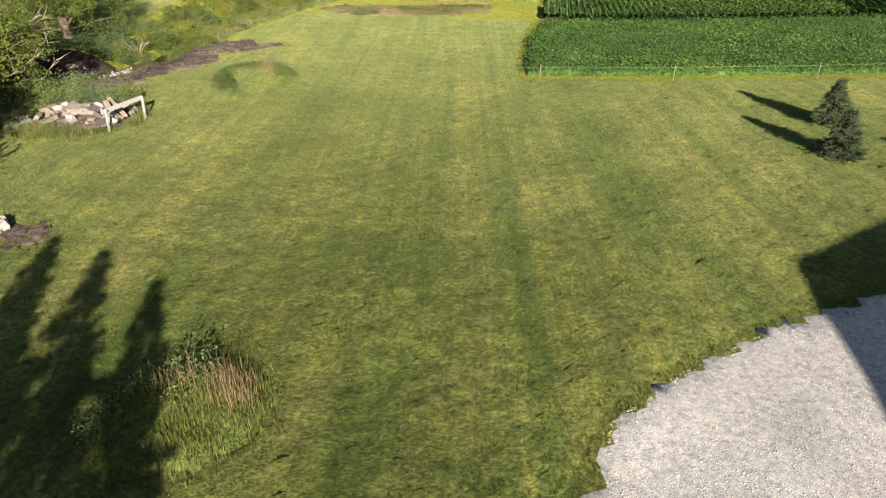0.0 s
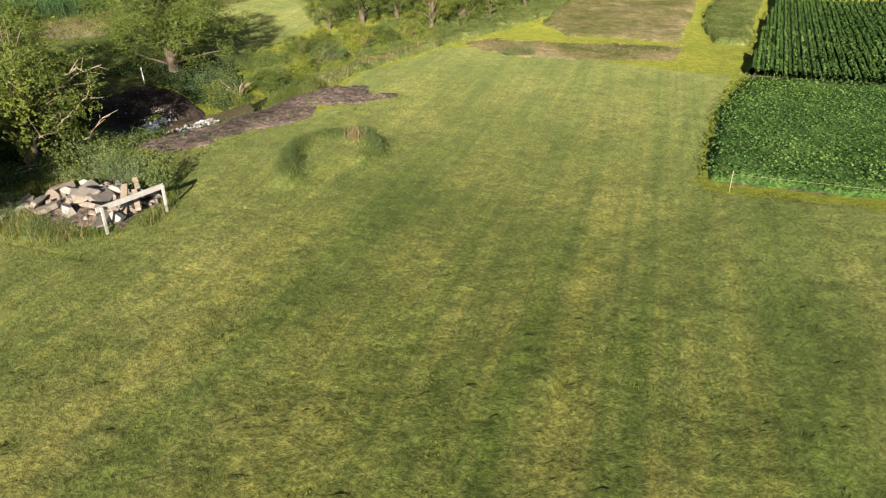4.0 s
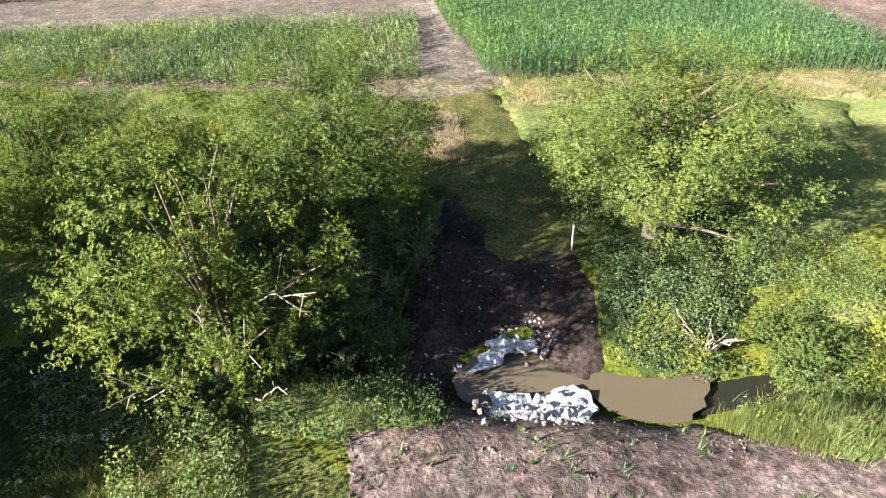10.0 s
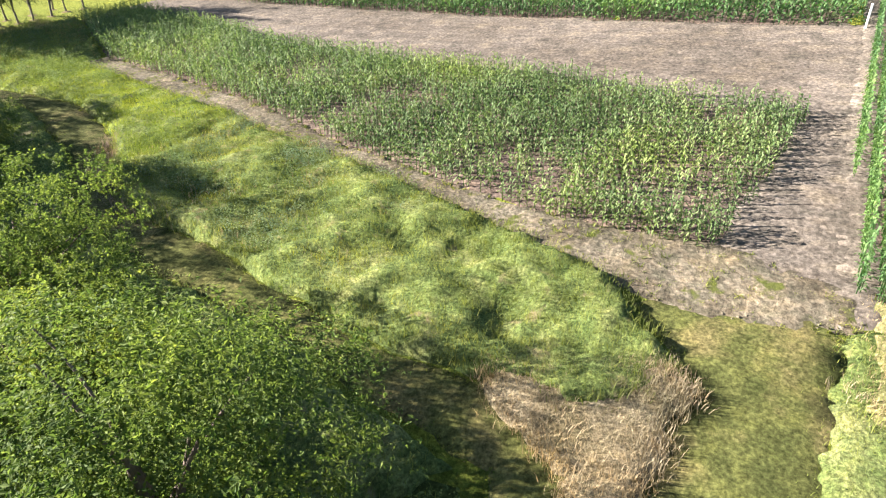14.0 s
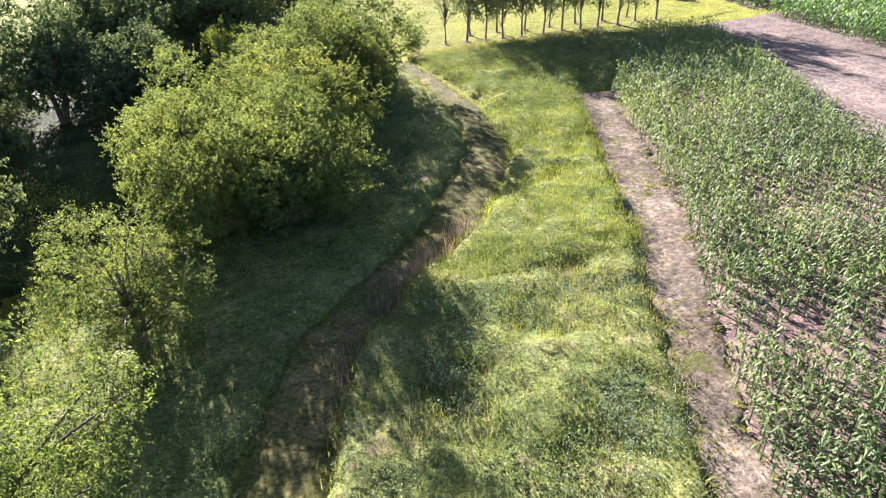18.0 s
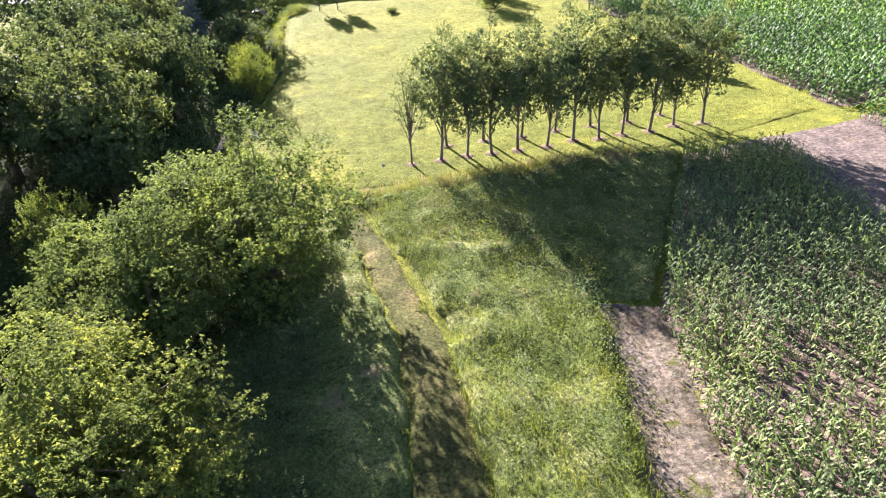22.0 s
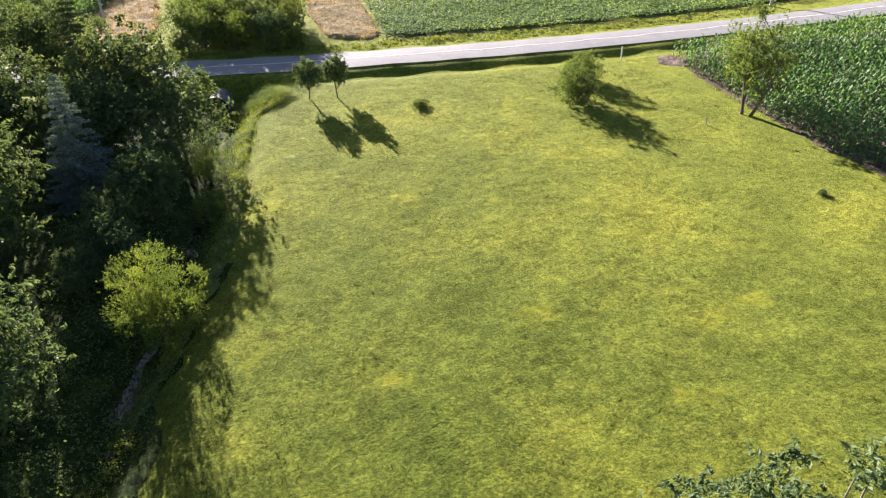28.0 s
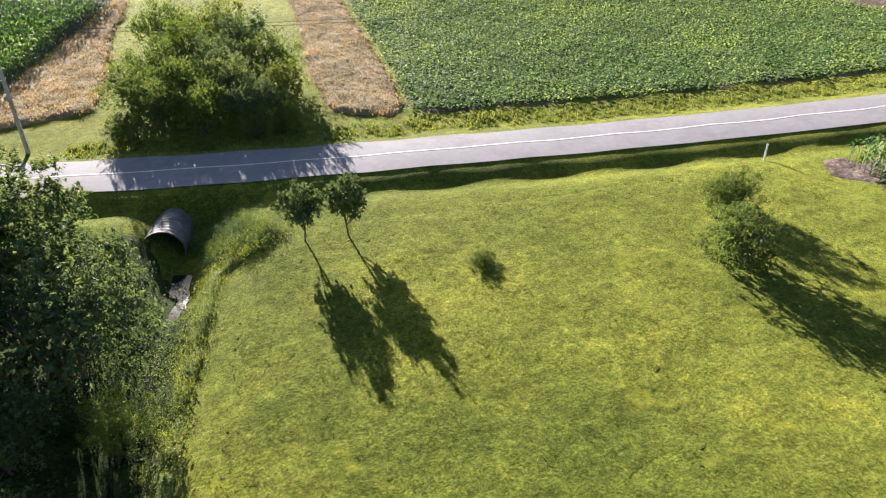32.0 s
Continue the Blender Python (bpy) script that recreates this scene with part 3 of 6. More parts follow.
CUT_PATH = ground_material("mown_path_grass", (0.052, 0.058, 0.018), (0.081, 0.085, 0.026), (0.136, 0.115, 0.046), 0.5, 8.0, relief=0.9)
DRY_GRASS = ground_material("dry_grass", (0.10, 0.115, 0.035), (0.19, 0.165, 0.075), (0.29, 0.235, 0.135), 0.22, 9.0, relief=0.9)
GRAVEL = ground_material("white_gravel", (0.42, 0.395, 0.375), (0.48, 0.455, 0.43), (0.55, 0.525, 0.50), 0.35, 42.0, relief=0.3, dist=0.015, streaks=((55, 0.5, 0.06, 0.35, ((0.88, 0.87, 0.86), (1.08, 1.08, 1.08))),))
ASPHALT = plain("worn_asphalt", (0.218, 0.208, 0.212), 0.9, 0, 0.10, 2.5, 0.15, 0.004, 0.2, (1, 1, 1), (0.192, 0.183, 0.187))
# mud of the ford, its colour lowered to carry the trees' shade
SHADED_MUD = ground_material("shaded_mud", (0.024, 0.018, 0.016), (0.040, 0.030, 0.026), (0.070, 0.052, 0.042), 0.5, 6.0, rough=0.8, relief=1.0, dist=0.08)
RUDDY_WEED = leaf_material("ruddy_dry_weed", (0.22, 0.155, 0.085), (0.38, 0.29, 0.175), (1.0, 0.85, 0.6), 0.35, 0.7, 0.6)
PINK_GRASS = leaf_material("pinkish_seed_head", (0.17, 0.135, 0.105), (0.29, 0.235, 0.185), (1.0, 0.9, 0.8), 0.35, 0.7, 0.6)
SILVER_WEED = leaf_material("silvery_weed_leaf", (0.130, 0.180, 0.100), (0.260, 0.310, 0.190), (0.9, 1.0, 0.7), 0.4, 0.7, 0.6)
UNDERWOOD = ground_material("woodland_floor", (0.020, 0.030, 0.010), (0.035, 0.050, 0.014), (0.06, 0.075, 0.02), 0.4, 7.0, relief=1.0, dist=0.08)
WHITE_LINE = plain("road_paint", (0.70, 0.67, 0.58), 0.8, 0, 0.2, 3.0)
BARK = plain("grey_brown_bark", (0.13, 0.10, 0.075), 0.95, 0, 0.45, 14.0, 0.9, 0.03, 0.2, (1, 1, 0.25))
PALE_BARK = plain("pale_grey_bark", (0.15, 0.125, 0.10), 0.95, 0, 0.35, 14.0, 0.8, 0.02, 0.2, (1, 1, 0.25))
DEADWOOD = plain("bleached_dead_wood", (0.34, 0.27, 0.20), 0.9, 0, 0.3, 16.0, 0.6, 0.01, 0.2, (1, 1, 0.3))
ASH_LEAF = leaf_material("ash_leaf", (0.070, 0.112, 0.026), (0.210, 0.252, 0.072), (1.1, 1.15, 0.6), 0.44, patch=0.6)
OAK_LEAF = leaf_material("oak_leaf", (0.080, 0.122, 0.056), (0.190, 0.240, 0.115), (1.1, 1.05, 0.6), 0.40, patch=0.5)
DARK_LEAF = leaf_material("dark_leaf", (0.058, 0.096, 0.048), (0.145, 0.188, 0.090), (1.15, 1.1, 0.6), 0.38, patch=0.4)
WILLOW_LEAF = leaf_material("willow_leaf", (0.092, 0.134, 0.042), (0.212, 0.256, 0.080), (1.1, 1.1, 0.65), 0.46, 0.75, 0.5, 0.04)
SPRUCE_LEAF = leaf_material("spruce_needle", (0.045, 0.070, 0.034), (0.095, 0.125, 0.060), glow=0.12)
BLUE_SPRUCE = leaf_material("blue_spruce_needle", (0.11, 0.155, 0.16), (0.21, 0.27, 0.28), glow=0.1)
CORN_LEAF = leaf_material("corn_leaf", (0.066, 0.145, 0.048), (0.175, 0.265, 0.105), (0.9, 1.0, 0.45), 0.45, 0.6, 0.08, 0.14)
BLOCK_LEAF = leaf_material("thin_corn_leaf", (0.085, 0.145, 0.060), (0.215, 0.285, 0.135), (0.95, 1.0, 0.55), 0.42, 0.6, 0.12, 0.10)
BEAN_LEAF = leaf_material("bean_leaf", (0.075, 0.150, 0.040), (0.160, 0.255, 0.085), (0.8, 1.0, 0.4), 0.35, 0.6, 0.1)
# bean light is put into colour: darker lower canopy, paler sunlit leaves
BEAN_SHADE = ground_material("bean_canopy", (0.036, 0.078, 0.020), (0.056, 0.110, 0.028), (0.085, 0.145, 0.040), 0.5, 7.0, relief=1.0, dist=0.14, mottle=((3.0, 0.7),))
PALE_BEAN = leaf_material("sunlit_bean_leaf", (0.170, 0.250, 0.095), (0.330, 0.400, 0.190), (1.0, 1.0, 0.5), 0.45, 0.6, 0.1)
BLADE = leaf_material("tall_grass_blade", (0.108, 0.142, 0.036), (0.205, 0.235, 0.076), (1.0, 1.0, 0.45), 0.48, 0.7, 0.4)
BRIGHT_BLADE = leaf_material("bright_meadow_blade", (0.125, 0.172, 0.026), (0.235, 0.280, 0.060), (1.0, 1.0, 0.4), 0.48, 0.7, 0.4)
STRAW = leaf_material("dry_grass_blade", (0.27, 0.212, 0.122), (0.47, 0.385, 0.245), (1.0, 0.9, 0.7), 0.38, 0.7, 0.3)
WEED = leaf_material("weed_leaf", (0.090, 0.140, 0.054), (0.195, 0.250, 0.108), (1.0, 1.0, 0.5), 0.42, 0.65, 0.5)
YELLOW_WEED = leaf_material("yellow_green_weed", (0.140, 0.185, 0.036), (0.275, 0.315, 0.078), (1.0, 1.0, 0.4), 0.42, 0.65, 0.4)
LAWN_BLADE = leaf_material("lawn_blade", (0.075, 0.108, 0.024), (0.160, 0.180, 0.048), (1.1, 1.05, 0.3), 0.48, 0.7, 0.3)
FLOWER = leaf_material("white_flower", (0.42, 0.43, 0.40), (0.66, 0.66, 0.62), (0.8, 0.8, 0.8), 0.3, 0.7)
STONE = stone_material("fieldstone", [(0.15, 0.12, 0.095), (0.22, 0.175, 0.135), (0.16, 0.155, 0.15), (0.25, 0.215, 0.18), (0.11, 0.095, 0.085)])
WHITE_STONE = stone_material("pale_rubble", [(0.22, 0.20, 0.18), (0.32, 0.30, 0.28), (0.26, 0.235, 0.205)])
WHITE_BOARD = plain("weathered_white_board", (0.33, 0.32, 0.31), 0.75, 0, 0.2, 10.0, 0.3, 0.004, 0.3, (1, 1, 1), (0.34, 0.31, 0.29))
POST_PAINT = plain("white_post_paint", (0.75, 0.75, 0.72), 0.6, 0, 0.1, 8.0)
POLE_WOOD = plain("weathered_pole_wood", (0.36, 0.33, 0.30), 0.9, 0, 0.3, 12.0, 0.6, 0.01, 0.2, (1, 1, 0.2))
CABLE = plain("cable_black", (0.03, 0.03, 0.03), 0.6, 0, 0.1)
STRING = plain("faded_string", (0.30, 0.30, 0.16), 0.8, 0, 0.1)
STEEL = plain("galvanised_steel", (0.15, 0.145, 0.14), 0.75, 0.35, 0.3, 5.0, 0.2, 0.01, 0.5, (1, 1, 1), (0.10, 0.07, 0.045))
# near-black steel: the shade inside the culvert is put into the colour
PIPE_SHADE = plain("pipe_shade_steel", (0.055, 0.042, 0.036), 0.85, 0.2, 0.35, 5.0, 0.4, 0.01, 0.3)
MULCH = ground_material("wood_mulch", (0.105, 0.080, 0.045), (0.165, 0.128, 0.076), (0.24, 0.19, 0.12), 2.0, 18.0, relief=1.0, dist=0.04)
MUDDY = water_material("muddy_water", (0.115, 0.092, 0.058), 0.10)
DARK_WATER = water_material("dark_creek_water", (0.020, 0.020, 0.014), 0.05)
FOAM = ground_material("white_water_foam", (0.36, 0.35, 0.34), (0.56, 0.56, 0.56), (0.78, 0.78, 0.79), 3.0, 10.0, rough=0.5, relief=1.0, dist=0.08, spots=(3.4, 0.60, (0.11, 0.09, 0.07)))
SIDING = plain("grey_siding", (0.45, 0.45, 0.45), 0.7, 0, 0.1, 3.0)
ROOFING = plain("dark_roofing", (0.10, 0.09, 0.09), 0.9, 0, 0.2, 6.0)

# ---------------------------------------------------------------- the plan
CREEK = [(-12, 86), (-17, 70), (-20.5, 58), (-21.9, 50), (-22.0, 44.7), (-23.4, 41), (-26.4, 36), (-28, 30), (-30, 22), (-32.5, 12), (-34.5, 2), (-36, -10), (-38.5, -22), (-40.2, -34), (-41, -45), (-41, -56), (-40.8, -64), (-40.2, -71), (-39.5, -85), (-38, -110)]
ROAD = [(40, -83.5), (-30, -80.1), (-57, -79.9), (-72.5, -79.3), (-88, -78.6), (-160, -75)]
MOUND, ROCKS = (-12.2, 37.6), (-18.6, 29.6)
RIDGE = [(-12.8, 34.6), (-13.4, 35.6), (-14.0, 36.9), (-14.2, 38.3), (-13.6, 39.4), (-12.3, 39.7), (-11.0, 39.2), (-10.4, 38.3), (-10.5, 37.3)]
DRIVE = [(2.0, 7.8), (2.7, 9.2), (3.4, 10.2), (4.6, 11.2), (6.0, 12.2), (7.4, 13.1), (9.3, 13.9), (11.6, 14.9), (22, 18), (27, 4), (18, -6), (2, -6), (0.8, 4)]
REEDS = [(-6.6, 8.2), (-5.2, 8.3), (-4.3, 9.2), (-4.0, 9.8), (-4.7, 11.1), (-6.1, 11.5), (-7.0, 10.5), (-7.2, 9.3)]
DIRT_PATCH = [(-15.8, 18.5), (-14.1, 19.2), (-12.9, 17.6), (-14.4, 16.7)]
ROCK_WEEDS = [(-20.4, 27.2), (-21.6, 28.5), (-23.1, 30.2), (-23.2, 32.9), (-20.2, 33.7), (-17.5, 32.6), (-15.9, 31.1), (-15.7, 29.3), (-16.4, 27.7), (-17.9, 26.8)]
BANK_SOIL = [(-21.7, 35.5), (-22.6, 36.6), (-22.7, 37.8), (-22.6, 38.5), (-23.2, 38.8), (-22.9, 39.9), (-22.6, 41.0), (-22.2, 42.6), (-21.6, 43.4), (-21.4, 44.6), (-20.2, 45.6), (-18.9, 47.0), (-19.0, 48.1), (-17.6, 48.8), (-16.1, 49.4), (-14.9, 48.5), (-13.1, 48.2), (-13.2, 47.5), (-14.3, 46.7), (-15.6, 45.7), (-16.7, 44.9), (-16.6, 43.8), (-16.1, 42.6), (-17.4, 40.6), (-18.7, 38.5), (-19.2, 36.5), (-20.4, 35.7)]
FORD_SOIL = [(-22.6, 38.6), (-25.0, 37.6), (-28.2, 38.6), (-31.0, 40.0), (-34.5, 41.4), (-35.0, 45.0), (-30.5, 45.2), (-28.0, 44.6), (-25.0, 44.0), (-23.0, 43.0), (-22.4, 41.0)]
LAWN_EAST = [(-22, 20), (-21.5, 27), (-23, 33.5), (-21.8, 35.4), (-20.2, 36.8), (-17.6, 42.4), (-15.2, 46.6), (-18.0, 48.4), (-17.0, 54.0), (-14.5, 61.0), (-11.5, 63.0), (-1.0, 61.0), (6.5, 60), (4.6, 50), (3.9, 39.6), (46, 38.5), (46, -20), (-14, -20)]
BEANS_EAST = [(3.9, 40.3), (5.0, 51.0), (7.2, 59.3), (9.7, 74.8), (12.5, 92.0), (70, 92), (70, 39.2)]
BLOCK = [(-49.1, 43.0), (-49.9, 35.3), (-53.0, 25.0), (-57.0, 14.0), (-60.9, -3.1), (-68.9, -16.9), (-74.0, -15.0), (-72.9, -7.6), (-70.7, 0.2), (-68.4, 8.0), (-67.4, 14.0), (-66.2, 29.1), (-64.6, 39.3), (-63.1, 45.4), (-57.0, 44.4)]
BARE = [(-68.9, -16.9), (-72.5, -15.0), (-70.0, -3.6), (-66.9, 7.9), (-65.5, 27.8), (-62.1, 44.0), (-57.0, 44.0), (-48.6, 41.6), (-46.6, 42.6), (-46.4, 47.6), (-61.2, 48.0), (-80.2, 48.8), (-80.5, 20.0), (-80.8, -4.0), (-81.4, -17.6)]
TRACK = [(-48.2, 47.3), (-49.8, 43.4), (-50.1, 35.5), (-53.1, 25.2), (-57.2, 14.6), (-61.0, -2.9), (-58.5, -4.0), (-55.2, 11.3), (-53.0, 19.0), (-51.8, 23.5), (-48.1, 35.0), (-46.4, 38.8), (-45.3, 43.0), (-45.9, 47.3)]
CORN_NORTH = [(-47.9, 46.9), (-46.7, 50.0), (-45.6, 55.0), (-42.8, 64.7), (-37.3, 78.8), (-36, 92), (-95, 92), (-95, 49.0), (-78.5, 48.4), (-61.0, 47.3)]
CORN_WEST = [(-79.3, 47.9), (-79.8, -4), (-80.4, -18), (-100, -18), (-100, 47.9)]
CORN_SOUTH = [(-80.7, -19.5), (-81.0, -35.7), (-80.0, -43.2), (-79.2, -52.0), (-79.2, -66.0), (-79.7, -72.0), (-90, -73.0), (-108, -72.0), (-108, -19.5)]
MEADOW_NORTH = [(-54.6, 14.6), (-53.3, 19.0), (-52.2, 23.5), (-48.6, 35.0), (-46.4, 40.0), (-42.5, 43.2), (-40.2, 41.6), (-40.4, 35.6), (-41.4, 31.2), (-43.0, 25.5), (-43.4, 21.5), (-44.2, 19.0), (-46.6, 15.5)]
MEADOW_MID = [(-58.6, -3.8), (-55.5, 11.3), (-54.2, 16.8), (-45.4, 17.6), (-46.8, 15.4), (-49.1, 12.6), (-50.6, 9.7), (-52.6, 4.4), (-52.4, -3.0)]
MEADOW_CORNER = [(-52.9, -0.6), (-52.7, -3.0), (-51.3, -10.4), (-49.8, -16.6), (-58.0, -17.0), (-64.0, -17.6), (-62.0, -9.0), (-58.7, -3.8), (-57.9, -1.2)]
WEEDY = [(-55.0, 13.6), (-53.3, 19.0), (-52.2, 23.5), (-49.7, 31.5), (-42.2, 31.8), (-43.2, 25.5), (-43.8, 21.5), (-44.6, 19.0), (-46.8, 15.9), (-50.0, 14.0)]
CUT_WAY = [(-28.0, 45.2), (-38.0, 46.2), (-46.4, 47.0), (-45.8, 43.0), (-46.2, 40.3), (-42.5, 43.4), (-40.2, 41.6), (-40.4, 35.6), (-41.4, 31.2), (-43.0, 25.5), (-43.4, 21.5), (-44.2, 19.0), (-46.6, 15.5), (-49.1, 12.6), (-50.6, 9.7), (-52.6, 4.4), (-52.4, -3.0), (-50.9, -10.4), (-49.3, -16.6), (-48.1, -16.4), (-49.6, -9.2), (-50.6, -3.7), (-50.3, 3.6), (-46.6, 12.2), (-44.2, 15.6), (-42.0, 18.5), (-41.0, 22.2), (-40.6, 25.0), (-40.0, 30.5), (-38.9, 34.8), (-37.6, 39.6), (-34.0, 41.0), (-28.0, 41.6)]
WOOD_FLOOR = [(-31.5, 8), (-38, 6), (-43, -2), (-45.5, -8), (-44, -14), (-41.5, -24), (-43, -30), (-42, -38), (-43.5, -46), (-43.3, -54), (-42.3, -66), (-38, -73), (-20, -73), (-14, -40), (-16, 0), (-20, 20), (-22.5, 33), (-25.0, 37.5), (-28.0, 37.0), (-29.5, 30), (-29.5, 20)]
DRY_NORTH = [(-13.8, 62.9), (-11.4, 65.8), (-6.3, 66.0), (-1.5, 67.4), (3.2, 68.4), (3.0, 62.9), (-2.0, 61.4), (-6.5, 60.3), (-9.4, 59.9)]
PLOT_WEST = [(-8.6, 80.6), (-9.0, 72.4), (-5.8, 68.6), (3.2, 69.3), (3.3, 72.8), (3.8, 76.8), (4.4, 84.0), (4.8, 92), (-8.0, 92)]
PLOT_EAST = [(5.5, 69.5), (8.2, 69.9), (10.2, 84.4), (11.5, 92), (6.8, 92), (5.3, 83.0), (4.9, 76.0)]
SUN_FIELD = [(-54.6, -87.6), (-64.7, -87.2), (-76.2, -86.6), (-93.8, -85.8), (-130, -84), (-130, -150), (-52.0, -150), (-50.3, -125.4), (-53.9, -100)]
WHEAT_MID = [(-48.5, -89.4), (-53.2, -87.4), (-54.3, -89.2), (-53.6, -97.8), (-49.8, -125.5), (-49, -140), (-42, -140), (-44.3, -120), (-46.2, -100.7)]
WHEAT_EAST = [(-18, -87.8), (-24.2, -89.2), (-30.0, -92.0), (-29, -100), (-26.3, -111.3), (-24.4, -126.4), (-23.0, -126), (-21.4, -96.3), (-17, -92)]
CORN_FAR = [(-21.0, -96.8), (-22.8, -126), (-22.5, -140), (10, -140), (10, -96)]
BANK_WEEDS = [(-19.0, 46.2), (-18.6, 48.9), (-17.6, 53.4), (-15.0, 61.0), (-12.2, 67.0), (-8.6, 77.0), (-8.0, 86), (-14, 88), (-19.5, 74), (-23.5, 62), (-24.5, 53), (-22.9, 48.6), (-21.6, 47.0), (-20.2, 46.0)]
FORD_SHADE = [(-23.2, 47.4), (-23.0, 44.4), (-25.0, 44.1), (-28.0, 44.7), (-33.0, 45.6), (-33.4, 50.4), (-29.4, 52.2), (-25.6, 51.0)]
MEADOW_SOUTH = [(-52.4, -3.0), (-50.9, -10.4), (-49.6, -16.2), (-58.0, -16.8), (-63.5, -17.4), (-61.5, -9.0), (-58.8, -4.0), (-57.0, 4.0), (-52.6, 4.4)]
NORTH_GRASS = [(-27, 50), (-33, 47.5), (-38, 46.2), (-46.2, 46.8), (-45.2, 55), (-42.4, 64.7), (-37, 78.8), (-36, 88), (-22, 88), (-22, 74), (-26.5, 62)]
CREEK_WEEDS = [(-24.0, 33.5), (-24.8, 37.6), (-23.2, 38.8), (-21.9, 38.2), (-21.9, 35.6), (-22.6, 33.6)]
LAWN_RIM = [(-39.6, -21.5), (-41.8, -25.0), (-42.6, -28.2), (-41.2, -33.0), (-41.6, -37.0), (-43.0, -43.3), (-43.6, -50.0), (-43.2, -56), (-42.9, -62), (-43.0, -68.6), (-45.6, -70.4), (-45.4, -72.0), (-42.0, -72.4), (-41.6, -66.0), (-41.8, -56.0), (-42.0, -48.0), (-41.0, -40.0), (-39.8, -34.0), (-40.2, -28.0), (-38.5, -22.0)]
WEST_SHADE = [(-49.6, -16.6), (-58.0, -17.2), (-64.0, -17.8), (-68.9, -17.2), (-63.0, -7.0), (-60.8, -3.4), (-58.6, -4.0), (-56, -8), (-51.2, -10)]
WAY_CLEAR = [(-53.1, 4.4), (-52.9, -3.0), (-51.5, -10.4), (-50.1, -17.5), (-47.5, -17.5), (-49.0, -9.2), (-50.0, -3.7), (-49.7, 3.6), (-46.1, 12.0), (-49.5, 13.0), (-51.1, 9.7)]
WILLOW_SHADE = [(-40.0, 13.0), (-44.3, 12.0), (-46.2, 8.0), (-47.4, 3.0), (-47.6, -3.0), (-46.6, -8.0), (-43.0, -8.0), (-42.0, 0.0), (-38.0, 6.0)]
LEFT_MEADOW = [(-30.5, 30), (-34.5, 36.5), (-37.4, 39.0), (-38.9, 34.8), (-40.0, 30.5), (-40.6, 25.0), (-41.0, 22.2), (-42.0, 18.5), (-44.2, 15.6), (-46.6, 12.2), (-50.3, 3.6), (-50.6, -3.7), (-49.6, -9.2), (-48.3, -15.8), (-45.2, -16.4), (-43.2, -8.0), (-43.2, -2.0), (-38.0, 6.2), (-31.7, 8.0), (-29.8, 20.0)]
TAN_STAND = [(-41.0, 37.9), (-41.2, 39.7), (-42.0, 41.4), (-43.1, 42.5), (-42.1, 43.4), (-39.6, 43.3), (-37.4, 42.9), (-36.9, 41.8), (-38.0, 41.0), (-38.9, 39.9), (-39.8, 38.6)]
CORN_EDGE = [(-48.0, 47.6), (-47.2, 50.4), (-45.9, 55.2), (-43.4, 64.7), (-37.9, 78.8), (-33.5, 78.0), (-39.0, 63.5), (-41.4, 54.0), (-42.2, 47.0)]

# ---------------------------------------------------------------- ground and its patches
def land():
    """One sheet out to the horizon, finer where the camera goes."""
    def axis(lo, hi, step):
        mid = np.arange(lo, hi + step, step)
        far = np.cumsum(6 * 1.45 ** np.arange(14))
        return np.concatenate([lo - far[::-1], mid, hi + far])
    x, y = axis(-112, 44, 1.0), axis(-128, 96, 1.0)
    y = np.unique(np.concatenate([y, np.arange(-90, -66, 0.3)]))
    X, Y = np.meshgrid(x, y)
    Z = height(X, Y)
    n, m = X.shape
    i, j = np.meshgrid(np.arange(n - 1), np.arange(m - 1), indexing="ij")
    p = (i * m + j).ravel()
    f = np.stack([p, p + 1, p + m + 1, p + m], 1)
    tagged(part("ground", from_arrays("ground", np.stack([X, Y, Z], -1).reshape(-1, 3), f, True), MEADOW), "short green grass over gently sloping farmland", "ground", "", "structure")


land()
drape("lawn", LAWN_EAST, LAWN, 0.02, 1.2, 0.1, "striped mown lawn with drier yellow patches", "lawn")
SCAR = [(-13.0, 35.4), (-13.4, 36.2), (-13.3, 37.0), (-12.8, 36.6), (-12.6, 35.7)]
lumpy("lawn_turf", [(-20.5, 20), (-20, 26.8), (-15.6, 26.8), (-15.2, 31.5), (-17.2, 33.3), (-21.3, 34.6), (-19.2, 37.0), (-16.4, 42.0), (-13.0, 47.6), (-17.6, 49.2), (-17.0, 53.8), (-14.6, 60.6), (-9.6, 59.6), (-2.0, 61.0), (6.4, 59.6), (4.7, 50), (3.6, 39.5), (24, 38.6), (24, 14), (10, 4), (2, 3), (-15, 3)], LAWN, 0.15, 0.020, "striped mown turf with clumps and drier tufts", "lawn", (DRIVE, BANK_SOIL, DIRT_PATCH, REEDS, ROCK_WEEDS, SCAR))
lumpy("long_lawn_turf", [(-44.6, -18.2), (-42.8, -24.6), (-43.2, -28.4), (-42.4, -33.0), (-42.6, -37.0), (-44.0, -43.3), (-44.5, -50.0), (-44.3, -62), (-44.2, -68.0), (-47, -71.8), (-76, -73.4), (-78.2, -68), (-78.4, -52), (-79.0, -36), (-80, -20), (-70, -17.8), (-58, -18.0)], MEADOW, 0.17, 0.017, "clover-rich mown turf with lighter tufts", "lawn")
drape("gravel_drive", DRIVE, GRAVEL, 0.05, 0.5, 0.14, "white crushed gravel drive with a ragged grass edge", "drive", 0.006, 0.3)
drape("bare_patch", DIRT_PATCH, SOIL, 0.04, 0.4, 0.25, "bare dark soil patch in the lawn", "soil", 0.03, 0.3)
